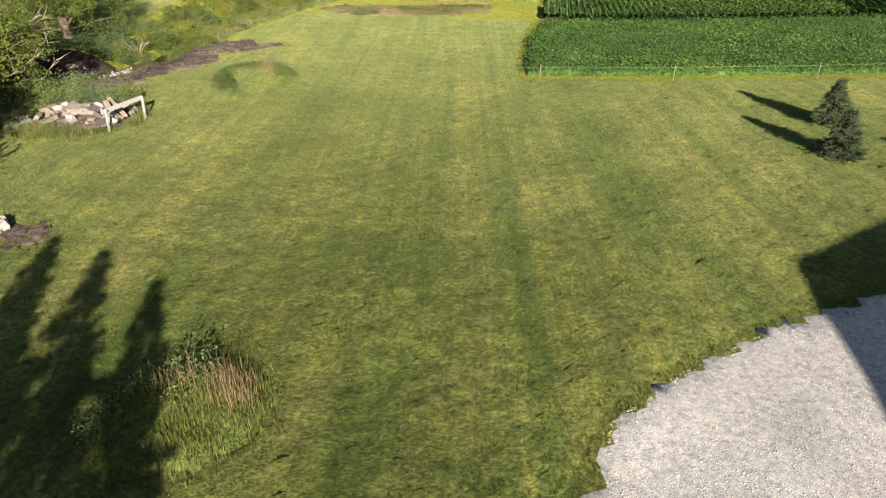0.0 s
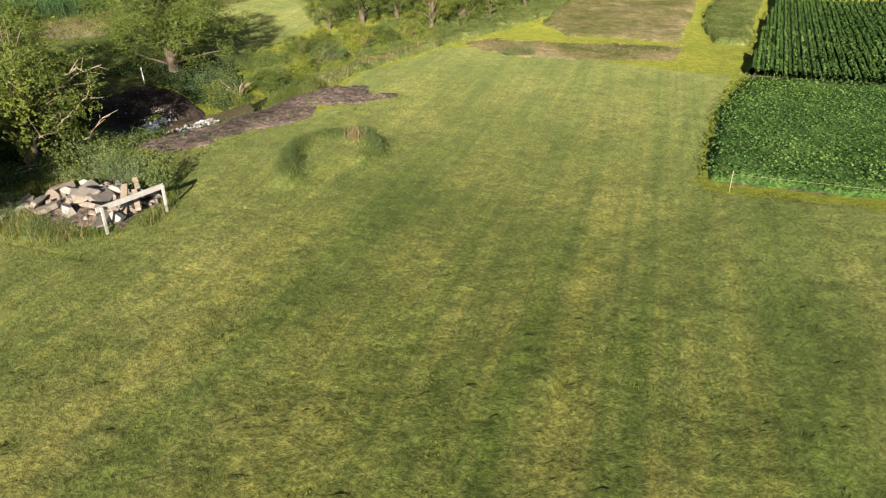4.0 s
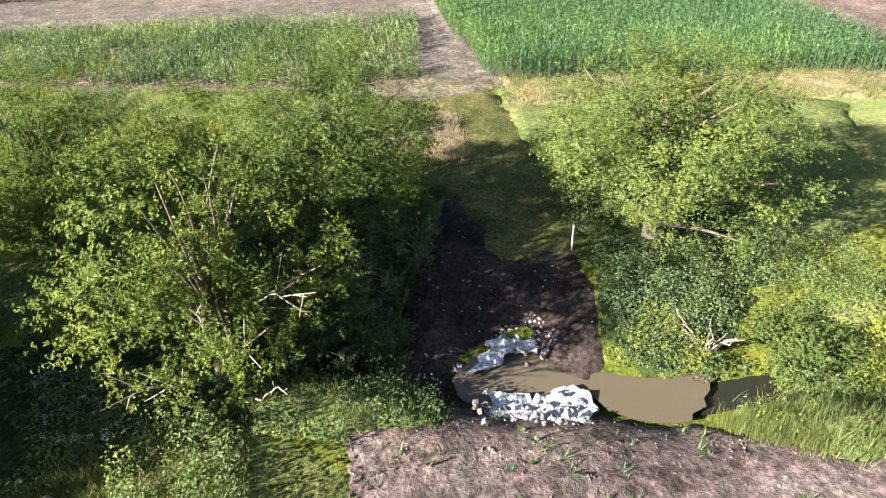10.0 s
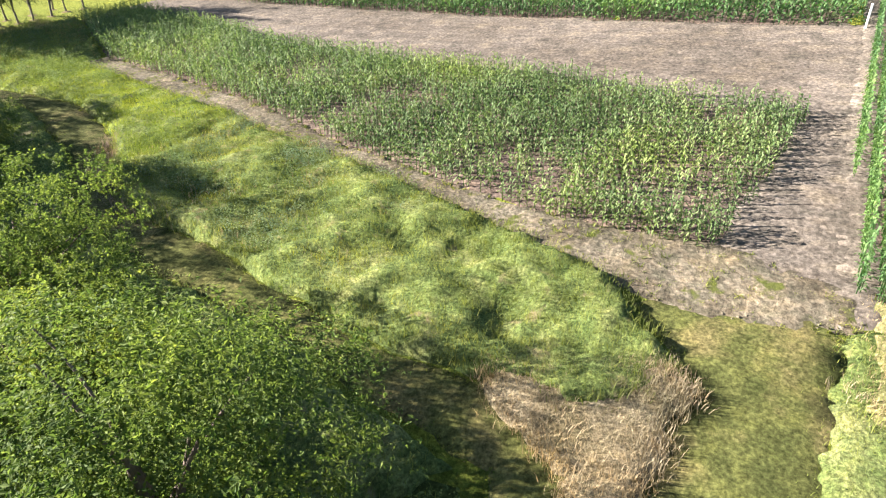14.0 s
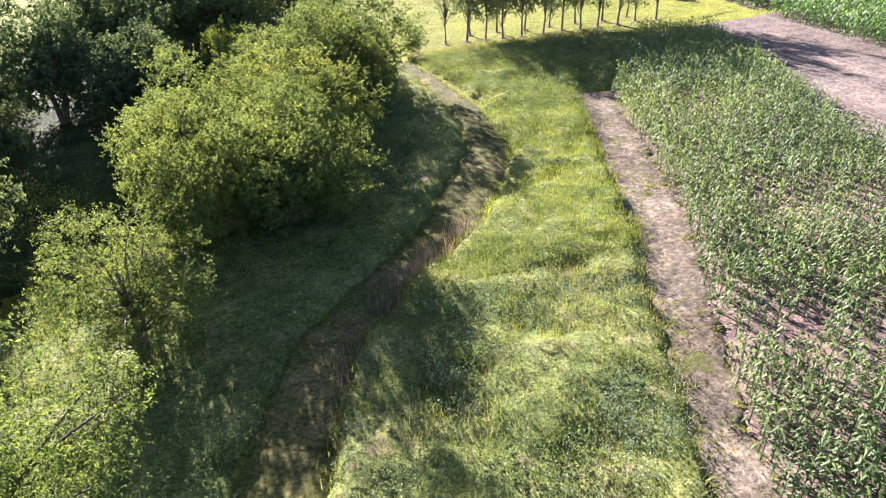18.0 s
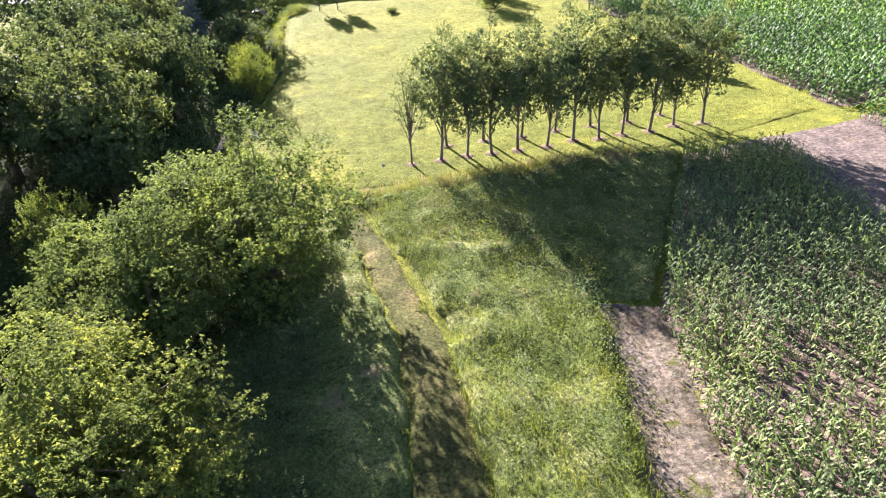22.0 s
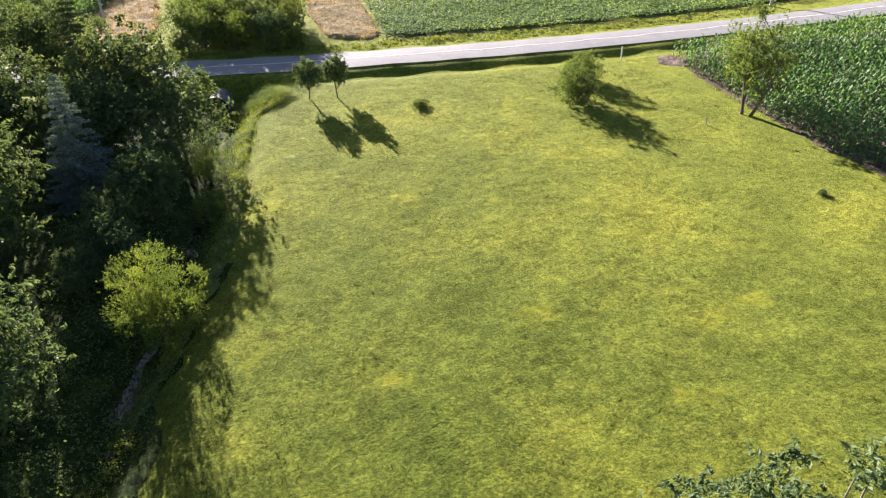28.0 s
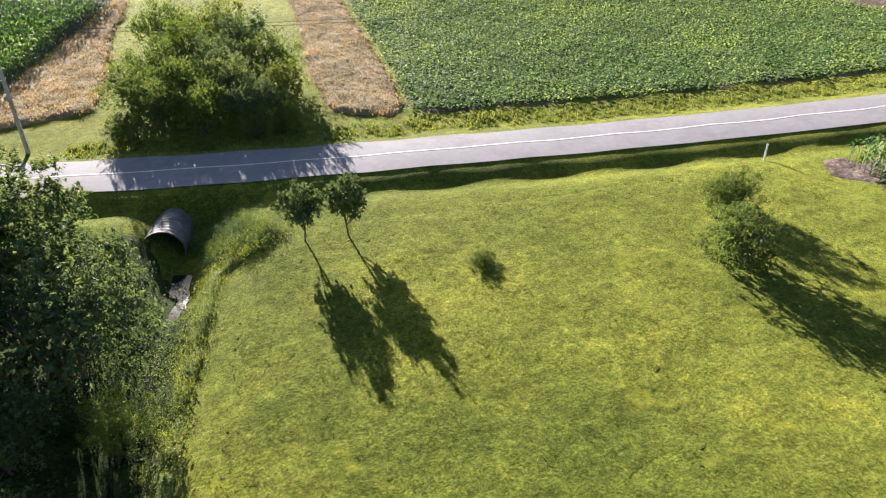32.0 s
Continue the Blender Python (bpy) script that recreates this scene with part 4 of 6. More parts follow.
drape("bank_soil", BANK_SOIL, SOIL, 0.06, 0.35, 0.55, "churned bare soil strip along the creek", "soil", 0.035, 0.3)
drape("ford_soil", FORD_SOIL, SHADED_MUD, 0.06, 0.4, 0.25, "muddy ground at the creek ford, coloured darker for tree shade", "soil", 0.06, 0.3)
# the dark floor tone paints the tree's shade on this bank
drape("ford_bank_ground", [(-25.0, 37.6), (-28.2, 38.5), (-34.5, 41.3), (-37.4, 39.0), (-34.5, 36.5), (-30.5, 30), (-28, 30), (-25, 33)], UNDERWOOD, 0.07, 0.8, 0.3, "weedy creek bank below a tree, coloured dark for shade", "ground", 0.03)
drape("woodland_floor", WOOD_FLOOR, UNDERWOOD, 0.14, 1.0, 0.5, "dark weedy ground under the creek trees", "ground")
# dark sheet painting the ford tree's shade on the ground
drape("ford_shade_ground", FORD_SHADE, UNDERWOOD, 0.05, 0.8, 0.4, "weedy ground under the tree at the ford, coloured dark for shade", "ground", 0.03)
drape("north_meadow", NORTH_GRASS, LAWN, 0.03, 1.2, 0.3, "cut green grass between creek and corn", "ground", 0.02)
drape("field_edge_soil", [(-46.0, 46.5), (-61, 46.8), (-79, 47.9), (-95, 48.4), (-95, 50), (-78.5, 49.4), (-61, 48.3), (-46.8, 48.0)], BARE_FIELD, 0.10, 0.8, 0.12, "bare soil strip at the corn's end", "field", 0.02)
drape("bare_field", BARE, BARE_FIELD, 0.05, 1.2, 0.15, "bare tilled field strip beside the corn", "field", 0.03)
drape("block_soil", BLOCK, FIELD_SOIL, 0.07, 1.2, 0.15, "brown soil under the corn block", "field", 0.03)
drape("dirt_track", TRACK, DIRT, 0.08, 0.5, 0.22, "dry dirt track with wheel ruts and weeds", "track", 0.025, 0.35)
drape("mown_way", CUT_WAY, CUT_PATH, 0.10, 0.8, 0.2, "freshly cut grass way with brown clippings", "path", 0.03, 0.4)
for name, poly in (("corn_soil_north", CORN_NORTH), ("corn_soil_west", CORN_WEST), ("corn_soil_south", CORN_SOUTH), ("bean_soil_east", BEANS_EAST), ("bean_soil_south", SUN_FIELD), ("corn_soil_far", CORN_FAR)):
    drape(name, poly, SOIL if "bean_soil_east" in name else FIELD_SOIL, 0.05, 2.0, 0.15, "brown field soil between crop rows", "field")
for name, poly in (("dry_grass_north", DRY_NORTH), ("plot_ground_west", PLOT_WEST), ("plot_ground_east", PLOT_EAST), ("wheat_ground", WHEAT_MID), ("wheat_ground_east", WHEAT_EAST)):
    drape(name, poly, DRY_GRASS, 0.04, 1.2, 0.25, "dry tan grass ground", "ground")


def ribbon(name, line, lo, hi, material, lift, label, category, kind="structure", step=2.0):
    """A band along a polyline from lo to hi metres beside it."""
    vs, fs, k = [], [], 0
    pts = []
    for (ax, ay), (bx, by) in zip(line, line[1:]):
        n = max(2, int(math.hypot(bx - ax, by - ay) / step))
        pts += [(ax + (bx - ax) * i / n, ay + (by - ay) * i / n) for i in range(n)]
    pts = np.array(pts + [line[-1]])
    d = np.gradient(pts, axis=0)
    d /= np.linalg.norm(d, axis=1)[:, None]
    across = np.linspace(lo, hi, 5)
    x = pts[:, :1] - d[:, 1:] * across
    y = pts[:, 1:] + d[:, :1] * across
    z = height(x, y) + lift
    n, m = x.shape
    i, j = np.meshgrid(np.arange(n - 1), np.arange(m - 1), indexing="ij")
    p = (i * m + j).ravel()
    f = np.stack([p, p + 1, p + m + 1, p + m], 1)[:, ::-1]
    return tagged(part(name, from_arrays(name, np.stack([x, y, z], -1).reshape(-1, 3), f, True), material), label, category, "", kind)


ribbon("road", ROAD, -2.35, 2.35, ASPHALT, 0.06, "worn grey asphalt country road", "road")
ribbon("road_line", ROAD, -0.06, 0.06, WHITE_LINE, 0.075, "faded pale centre line on the road", "road marking")

# ---------------------------------------------------------------- crops
def crop_corn(name, poly, ax, tall, per, step, label, holes=(), width=0.05, thin=0.0, reach=1.1):
    x, y = rows_of(poly, ax, 0.57, step, 0.12 if thin else 0.03, holes)
    if thin:
        patchy = np.array([noise.noise((a * 0.16, b * 0.16, 2.0)) for a, b in zip(x, y)])
        keep = (patchy > -0.22) | (RNG.random(len(x)) > thin)
        x, y = x[keep], y[keep]
    return stuff(name, corn(x, y, tall * (1 if not thin else RNG.uniform(0.7, 1.1, len(x))), per, width, reach), BLOCK_LEAF if thin else CORN_LEAF, label, "corn")


crop_corn("corn_block", BLOCK, 104, 1.25, 8, 0.20, "patchy knee-to-shoulder high green corn block", thin=0.5, width=0.032, reach=1.0)
crop_corn("corn_field_north", [(-47.9, 46.9), (-46.7, 50.0), (-45.6, 55.0), (-42.8, 64.7), (-40.0, 72.0), (-95, 72.0), (-95, 49.0), (-78.5, 48.4), (-61.0, 47.3)], 176, 1.75, 9, 0.19, "tall green corn in straight rows", width=0.036, reach=0.60)
crop_corn("corn_field_west", [(-79.3, 47.9), (-79.8, -4), (-80.4, -18), (-92, -18), (-92, 47.9)], 92, 1.75, 5, 0.42, "tall green corn behind the bare strip", width=0.06)
crop_corn("corn_field_south", CORN_SOUTH, 92, 1.8, 5, 0.42, "tall bright green corn beside the meadow lawn", width=0.07)
crop_corn("corn_field_far", [(-21.0, -96.8), (-22.8, -126), (-8, -126), (-8, -96)], 88, 1.9, 4, 0.4, "tall green corn across the road", width=0.08)


def beans(name, poly, ax, label, gap=0.76, tall=0.6, dens=1.0, size=0.16, spread=0.2, material=None):
    """Bean rows: each plant a dome of broad leaves."""
    x, y = rows_of(poly, ax, gap, 0.28 / dens, 0.03)
    per = 8
    c = np.stack([np.repeat(x, per), np.repeat(y, per), np.repeat(height(x, y), per)], 1)
    o = RNG.normal(0, 1, c.shape) * np.array([spread, spread, 0])
    c += o
    c[:, 2] += tall * (1 - 1.6 * np.clip((o[:, 0] ** 2 + o[:, 1] ** 2), 0, 0.3)) * RNG.uniform(0.55, 1.05, len(c))
    return stuff(name, leaves(c, size, 0.65, 0.15, 0.85), material or BEAN_LEAF, label, "bean plants")


beans("bean_rows_east", [(7.2, 59.3), (9.7, 74.8), (12.5, 90.0), (44, 90), (34, 58.6)], 83, "dark green bean rows with shaded gaps", gap=0.57, tall=0.76, size=0.12, spread=0.06)
beans("bean_headland", [(3.9, 40.3), (5.0, 51.0), (7.1, 58.8), (36, 58.4), (34, 39.2)], 2, "dense green bean canopy at the field end", 0.40, 0.60, 1.25, 0.115, 0.22)
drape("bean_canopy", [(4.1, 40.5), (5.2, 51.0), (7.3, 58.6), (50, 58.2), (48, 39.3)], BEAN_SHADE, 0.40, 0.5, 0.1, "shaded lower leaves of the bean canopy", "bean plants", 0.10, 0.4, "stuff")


def bean_ridges(poly, ax, gap, wide, tall):
    """The leafy body of each bean row, as a low uneven hedge."""
    c, s = math.cos(radians(ax)), math.sin(radians(ax))
    P = np.array(poly)
    w = -P[:, 0] * s + P[:, 1] * c
    u = P[:, 0] * c + P[:, 1] * s
    U = np.arange(u.min(), u.max(), 0.7)
    prof = np.array([(-0.5, 0.0), (-0.45, 0.6), (-0.18, 0.92), (0.2, 0.96), (0.45, 0.6), (0.5, 0.0)])
    vs, fs, n = [], [], 0
    for W in np.arange(w.min() + gap / 2, w.max(), gap):
        x, y = U * c - W * s, U * s + W * c
        keep = inside(x, y, poly)
        if keep.sum() < 2:
            continue
        x, y = x[keep], y[keep]
        k = len(x)
        j = RNG.uniform(0.8, 1.15, (k, 6))
        off = prof[None, :, 0] * wide * j
        v = np.stack([x[:, None] - s * off, y[:, None] + c * off, height(x, y)[:, None] + prof[None, :, 1] * tall * j], -1)
        i, q = np.meshgrid(np.arange(k - 1), np.arange(5), indexing="ij")
        p = (i * 6 + q).ravel() + n
        vs.append(v.reshape(-1, 3)), fs.append(np.stack([p, p + 6, p + 7, p + 1], 1))
        n += k * 6
    return np.concatenate(vs), np.concatenate(fs)


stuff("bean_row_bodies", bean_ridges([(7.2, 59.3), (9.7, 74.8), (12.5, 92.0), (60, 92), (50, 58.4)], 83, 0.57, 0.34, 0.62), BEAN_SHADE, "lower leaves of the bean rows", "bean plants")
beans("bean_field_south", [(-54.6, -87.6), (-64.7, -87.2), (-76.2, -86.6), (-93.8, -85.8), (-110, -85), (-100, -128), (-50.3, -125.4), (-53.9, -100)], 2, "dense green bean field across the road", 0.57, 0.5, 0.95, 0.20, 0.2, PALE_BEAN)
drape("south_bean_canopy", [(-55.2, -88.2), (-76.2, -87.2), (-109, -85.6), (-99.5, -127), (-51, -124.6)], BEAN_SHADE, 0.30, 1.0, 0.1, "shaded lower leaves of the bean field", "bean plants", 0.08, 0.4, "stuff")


# ---------------------------------------------------------------- water
def sheet(name, poly, level, material, label, category="water", ripples=0.0, step=0.5):
    rim = ragged(poly, 0.12, 0.5) if ripples else ragged(poly, 0.3, 0.2)
    px, py = zip(*rim)
    gx, gy = np.meshgrid(np.arange(min(px), max(px), step), np.arange(min(py), max(py), step))
    gx, gy = gx.ravel() + RNG.uniform(-0.1, 0.1, gx.size), gy.ravel() + RNG.uniform(-0.1, 0.1, gy.size)
    keep = inside(gx, gy, rim)
    n = len(rim)
    co, _, faces, *_ = delaunay_2d_cdt([Vector(p) for p in rim] + [Vector(p) for p in zip(gx[keep], gy[keep])], [(i, (i + 1) % n) for i in range(n)], [], 1, 1e-4)
    x, y = np.array([c.x for c in co]), np.array([c.y for c in co])
    z = np.full(len(x), level) if np.isscalar(level) else level(x, y)
    if ripples:
        z = z + ripples * np.array([noise.turbulence((c.x * 3.1, c.y * 3.1, 1), 3, True) for c in co])
    f = np.array([t if (x[t[1]] - x[t[0]]) * (y[t[2]] - y[t[0]]) > (x[t[2]] - x[t[0]]) * (y[t[1]] - y[t[0]]) else t[::-1] for t in faces])
    f = f[inside(x[f].mean(1), y[f].mean(1), rim)]
    return tagged(part(name, from_arrays(name, np.stack([x, y, z], 1), f, True), material), label, category, "", "structure")


POOL = float(height(-22.0, 44.0)) + 0.30
sheet("muddy_pool", [(-23.7, 43.0), (-22.9, 42.7), (-22.0, 42.9), (-21.4, 43.7), (-21.2, 44.8), (-21.6, 45.7), (-22.6, 46.5), (-23.2, 46.0), (-23.8, 44.4), (-23.9, 43.6)], POOL, MUDDY, "still brown muddy pool above the ford")
sheet("ford_water", [(-25.3, 39.9), (-25.0, 42.6), (-23.7, 43.2), (-22.8, 42.8), (-21.9, 42.2), (-22.4, 39.9), (-23.6, 39.0), (-24.5, 39.1)], POOL - 0.06, MUDDY, "shallow brown water running over the ford")
RAPIDS = ([(-24.5, 39.4), (-25.3, 40.1), (-26.1, 41.1), (-26.2, 42.1), (-25.2, 42.7), (-24.7, 42.3), (-25.0, 41.4), (-24.6, 40.2)], [(-23.1, 39.6), (-23.4, 40.2), (-22.8, 40.9), (-22.9, 41.7), (-23.1, 42.5), (-22.3, 42.6), (-21.6, 42.3), (-21.6, 41.7), (-21.9, 40.9), (-22.2, 39.7)])
for poly in RAPIDS:
    sheet("rapid", poly, POOL - 0.03, FOAM, "white foaming water tumbling over stones", "rapids", 0.26, 0.09)


def creek_level(x, y):
    """The creek's surface follows its bed along its length."""
    best, z = np.full(len(x), 1e9), np.zeros(len(x))
    for (ax, ay), (bx, by) in zip(CREEK, CREEK[1:]):
        ux, uy = bx - ax, by - ay
        s = np.clip(((x - ax) * ux + (y - ay) * uy) / (ux * ux + uy * uy), 0, 1)
        d = np.hypot(x - ax - s * ux, y - ay - s * uy)
        near = d < best
        z = np.where(near, height(ax + s * ux, ay + s * uy) + 0.20, z)
        best = np.minimum(best, d)
    return z


def creek_band(lo, hi):
    line = CREEK[lo:hi]
    left = [(x + 0.6, y) for x, y in line]
    right = [(x - 0.6, y) for x, y in line[::-1]]
    return left + right


sheet("creek_water_north", creek_band(0, 5), creek_level, DARK_WATER, "dark creek water between weedy banks", step=1.0)
sheet("creek_water_south", creek_band(11, 18), creek_level, DARK_WATER, "dark shaded creek water below the trees", step=1.0)
sheet("pond", [(-17.5, -13.5), (-22.3, -14.2), (-21.5, -21), (-19, -28), (-6, -30), (0, -24), (-6, -12)], float(height(-20.5, -15)) + 0.15, DARK_WATER, "bright pond mirroring the sky beyond the trees", step=2.0)

# ---------------------------------------------------------------- stones
def stone_mesh(seed, flat=0.6, cut=7):
    """A broken stone: a block cut by random planes, edges slightly worn."""
    rng = random.Random(seed)
    bm = bmesh.new()
    bmesh.ops.create_cube(bm, size=1.0)
    for _ in range(cut):
        n = Vector((rng.gauss(0, 1), rng.gauss(0, 1), rng.gauss(0, 0.7))).normalized()
        geom = bm.verts[:] + bm.edges[:] + bm.faces[:]
        got = bmesh.ops.bisect_plane(bm, geom=geom, plane_co=n * rng.uniform(0.36, 0.5), plane_no=n, clear_outer=True)
        edges = [e for e in got["geom_cut"] if isinstance(e, bmesh.types.BMEdge)]
        if edges:
            bmesh.ops.edgeloop_fill(bm, edges=edges)
    bmesh.ops.bevel(bm, geom=bm.edges[:], offset=0.02, segments=1, affect="EDGES")
    bmesh.ops.scale(bm, vec=(1.15, 1.0, flat), verts=bm.verts[:])
    me = mesh_of(bm, "stone")
    me.materials.append(STONE)
    return me


SLABS = [stone_mesh(i, 0.28, 6) for i in range(6)]
LUMPS = [stone_mesh(20 + i, 0.7, 9) for i in range(6)]
PALE = [m.copy() for m in LUMPS]
for m_ in PALE:
    m_.materials[0] = WHITE_STONE


def lay_stone(parent, x, y, size, lift, seed, meshes, tip=25):
    r = random.Random(seed)
    ob = new("stone", r.choice(meshes))
    ob.parent = parent
    z = float(height(x, y)) + lift
    ob.matrix_basis = parent.matrix_basis.inverted() @ pose(x, y, z, r.uniform(-tip, tip), r.uniform(-tip, tip), r.uniform(0, 360)) @ Matrix.Scale(size, 4)
    return ob


pile = empty("rock_pile", on_ground(*ROCKS), "heap of broken tan stone slabs and rubble in weeds", "rock pile")
BIG = [(-20.11, 28.78, 0.95, 48), (-19.88, 29.34, 0.85, 40), (-18.40, 29.50, 1.15, 14), (-19.10, 30.36, 0.75, 55), (-17.84, 29.66, 1.05, 32), (-17.66, 29.06, 1.05, 34), (-16.82, 31.14, 1.0, 38), (-19.30, 28.54, 0.95, 12), (-16.85, 28.49, 0.95, 14), (-21.2, 29.2, 0.85, 30), (-20.3, 30.2, 0.9, 25), (-16.9, 29.7, 0.7, 30)]
for i, (x, y, s, lean) in enumerate(BIG):
    ob = new("slab", SLABS[i % 6])
    ob.parent = pile
    ob.matrix_basis = pile.matrix_basis.inverted() @ pose(x, y, float(height(x, y)) + 0.07 + 0.10 * s, 0, 0, -75 + 24 * math.sin(i * 2.7)) @ pose(0, 0, 0, lean, 9 * math.sin(i * 1.9), 47 * i) @ Matrix.Diagonal((s * 0.82, s * 0.72, s * 0.72, 1))
for x, y, s in ((-19.56, 29.75, 0.5), (-16.61, 28.92, 0.5), (-20.51, 28.53, 0.45), (-17.95, 30.51, 0.5), (-18.3, 28.5, 0.45), (-19.9, 30.9, 0.5)):
    lay_stone(pile, x, y, s, 0.2, int(x * 100), PALE, 30)
rr = random.Random(5)
for i in range(46):
    lay_stone(pile, rr.gauss(-18.85, 0.42), rr.gauss(30.95, 0.32), rr.uniform(0.12, 0.3), 0.14, 700 + i, LUMPS, 60)
for i in range(60):
    x, y = rr.uniform(-20.7, -16.4), rr.uniform(28.4, 31.0)
    lay_stone(pile, x, y, rr.uniform(0.14, 0.34), 0.06, 100 + i, LUMPS, 60)
for (ax, ay), (bx, by), w in (((-16.55, 29.19), (-17.69, 30.68), 0.24), ((-16.31, 29.70), (-17.2, 30.6), 0.2), ((-17.3, 30.9), (-17.95, 31.5), 0.2)):
    bm = bmesh.new()
    box(bm, math.hypot(bx - ax, by - ay), w, 0.1, bevel=0.015)
    ob = part("board", bm, DEADWOOD, pile, "split weathered grey timber")
    ob.matrix_basis = pile.matrix_basis.inverted() @ pose((ax + bx) / 2, (ay + by) / 2, float(height(ax, ay)) + 0.42, 0, -16, math.degrees(math.atan2(by - ay, bx - ax)))
drape("rock_pile_soil", [(-21.3, 28.4), (-20.6, 30.8), (-18.6, 31.6), (-16.4, 31.2), (-16.2, 28.6), (-18.5, 27.9)], SOIL, 0.05, 0.35, 0.2, "bare dark soil under the stones", "soil", 0.06, 0.3)

rubble = empty("rubble_heap", on_ground(-15.9, 18.4), "small heap of pale broken stones on bare soil", "rubble")
for i in range(26):
    lay_stone(rubble, rr.gauss(-15.9, 0.45), rr.gauss(18.3, 0.45), rr.uniform(0.15, 0.42), 0.08, 300 + i, PALE, 50)

rail = empty("board_rail", pose(-16.15, 29.35, float(height(-16.15, 29.35)), 0, 0, 74), "weathered white board rail on two posts", "rail")
bm = bmesh.new()
box(bm, 2.65, 0.06, 0.20, pose(0, 0, 0.95), 0.008)
part("rail_board", bm, WHITE_BOARD, rail)
for sx in (-1.18, 1.22):
    bm = bmesh.new()
    box(bm, 0.09, 0.09, 1.25, pose(sx, -0.08, 0.42, 5, 0, 0), 0.008)
    part("post", bm, WHITE_BOARD, rail)

ford = empty("ford_stones", on_ground(-22.0, 41.5), "wet stones lying in the creek ford", "stones")
for i in range(60):
    if i < 36:
        x, y = rr.uniform(-22.9, -21.4), rr.uniform(39.2, 42.2)
    else:
        x, y = rr.uniform(-25.1, -24.1), rr.uniform(39.3, 42.2)
    lay_stone(ford, x, y, rr.uniform(0.06, 0.2), 0.3, 400 + i, PALE if i % 2 else LUMPS, 50)

ROCK_CORE = [(-21.3, 28.6), (-21.6, 30.2), (-20.0, 31.6), (-17.2, 31.7), (-15.9, 30.8), (-15.9, 28.7), (-17.1, 27.9), (-19.2, 28.0)]

# ---------------------------------------------------------------- tall grass, weeds and shrubs
def tall_grass(name, poly, per_m2, tall, material, label, per=12, width=0.008, lean=0.5, spread=0.14, holes=(), wave=0.4, category="tall grass"):
    x, y = scatter(ragged(poly, 0.8, 0.3), per_m2, holes)
    w = np.array([noise.noise((a * 0.45, b * 0.45, 7.0)) + 0.6 * noise.noise((a * 1.3, b * 1.3, 3.0)) for a, b in zip(x, y)])
    return stuff(name, blades(x, y, tall * (1 + wave * w), lean, width, per, spread), material, label, category)


def weeds(name, poly, per_m2, tall, material, label, leaf=0.09, per=34, wide=0.3, holes=(), category="weeds", gather=None):
    """Leafy clumps of uneven height; gather: (scale, least) keeps those where a slow noise is high."""
    x, y = scatter(ragged(poly, 0.6, 0.3), per_m2, holes)
    if gather:
        keep = np.array([noise.noise((a * gather[0], b * gather[0], 11.0)) for a, b in zip(x, y)]) > gather[1]
        x, y = x[keep], y[keep]
    h = tall * RNG.uniform(0.45, 1.2, len(x))
    c = np.stack([np.repeat(x, per), np.repeat(y, per), np.repeat(height(x, y), per)], 1)
    o = RNG.normal(0, 1, (len(c), 3))
    o /= np.linalg.norm(o, axis=1)[:, None]
    hh = np.repeat(h, per)
    c[:, 0] += o[:, 0] * wide * np.repeat(RNG.uniform(0.6, 1.4, len(x)), per)
    c[:, 1] += o[:, 1] * wide * np.repeat(RNG.uniform(0.6, 1.4, len(x)), per)
    c[:, 2] += hh * (0.55 + 0.45 * o[:, 2]) * RNG.uniform(0.7, 1.05, len(c))
    return stuff(name, leaves(c, leaf, 0.45, 0.2, 0.5), material, label, category)


sward("reed_clump", REEDS, 0.5, TALL_GRASS, BLADE, "clump of tall green grass left in the lawn", 0.6, 50, 9, 0.3)
tall_grass("reed_heads", [(-6.9, 10.3), (-6.1, 11.3), (-4.8, 11.0), (-4.2, 9.9), (-4.6, 9.7), (-5.6, 10.5)], 40, 0.85, RUDDY_WEED, "tan seed heads of reeds", 7, 0.0026, 0.3)
weeds("reed_weeds", [(-7.4, 8.6), (-6.2, 10.2), (-5.0, 10.6), (-6.0, 11.6), (-7.6, 10.6)], 12, 0.7, WEED, "leafy weeds among the reeds")
weeds("rock_weeds", ROCK_WEEDS, 9, 0.6, WEED, "leafy grey-green weeds round the rock heap", 0.06, 50, 0.3, holes=(ROCK_CORE,))
weeds("rock_shrubs", [(-22.6, 31.0), (-22.4, 33.0), (-20.0, 33.7), (-17.4, 33.0), (-16.3, 31.8), (-17.2, 31.3), (-18.6, 31.7), (-21.0, 31.2)], 12, 1.7, WEED, "taller bushy weeds behind the rock heap", 0.09, 80, 0.32, gather=(0.9, -0.08))
weeds("rock_silver_tall", [(-20.6, 31.3), (-20.4, 33.0), (-18.4, 33.0), (-17.6, 31.9), (-18.8, 31.6)], 5, 1.75, SILVER_WEED, "tall silvery weeds behind the rock heap", 0.06, 120, 0.38)
weeds("rock_silver_weeds", [(-20.8, 26.9), (-21.6, 27.9), (-20.9, 28.8), (-19.4, 28.0), (-18.0, 27.4), (-18.2, 26.8)], 8, 0.75, SILVER_WEED, "silvery sage-like weeds at the rock heap", 0.06, 70, 0.3)
weeds("rock_ruddy_weeds", [(-21.4, 27.6), (-21.6, 28.6), (-20.9, 28.7), (-20.0, 27.4), (-18.6, 27.2), (-18.0, 27.9), (-19.6, 28.3)], 5, 0.65, RUDDY_WEED, "rusty dry weeds at the rock heap", 0.05, 50, 0.22)
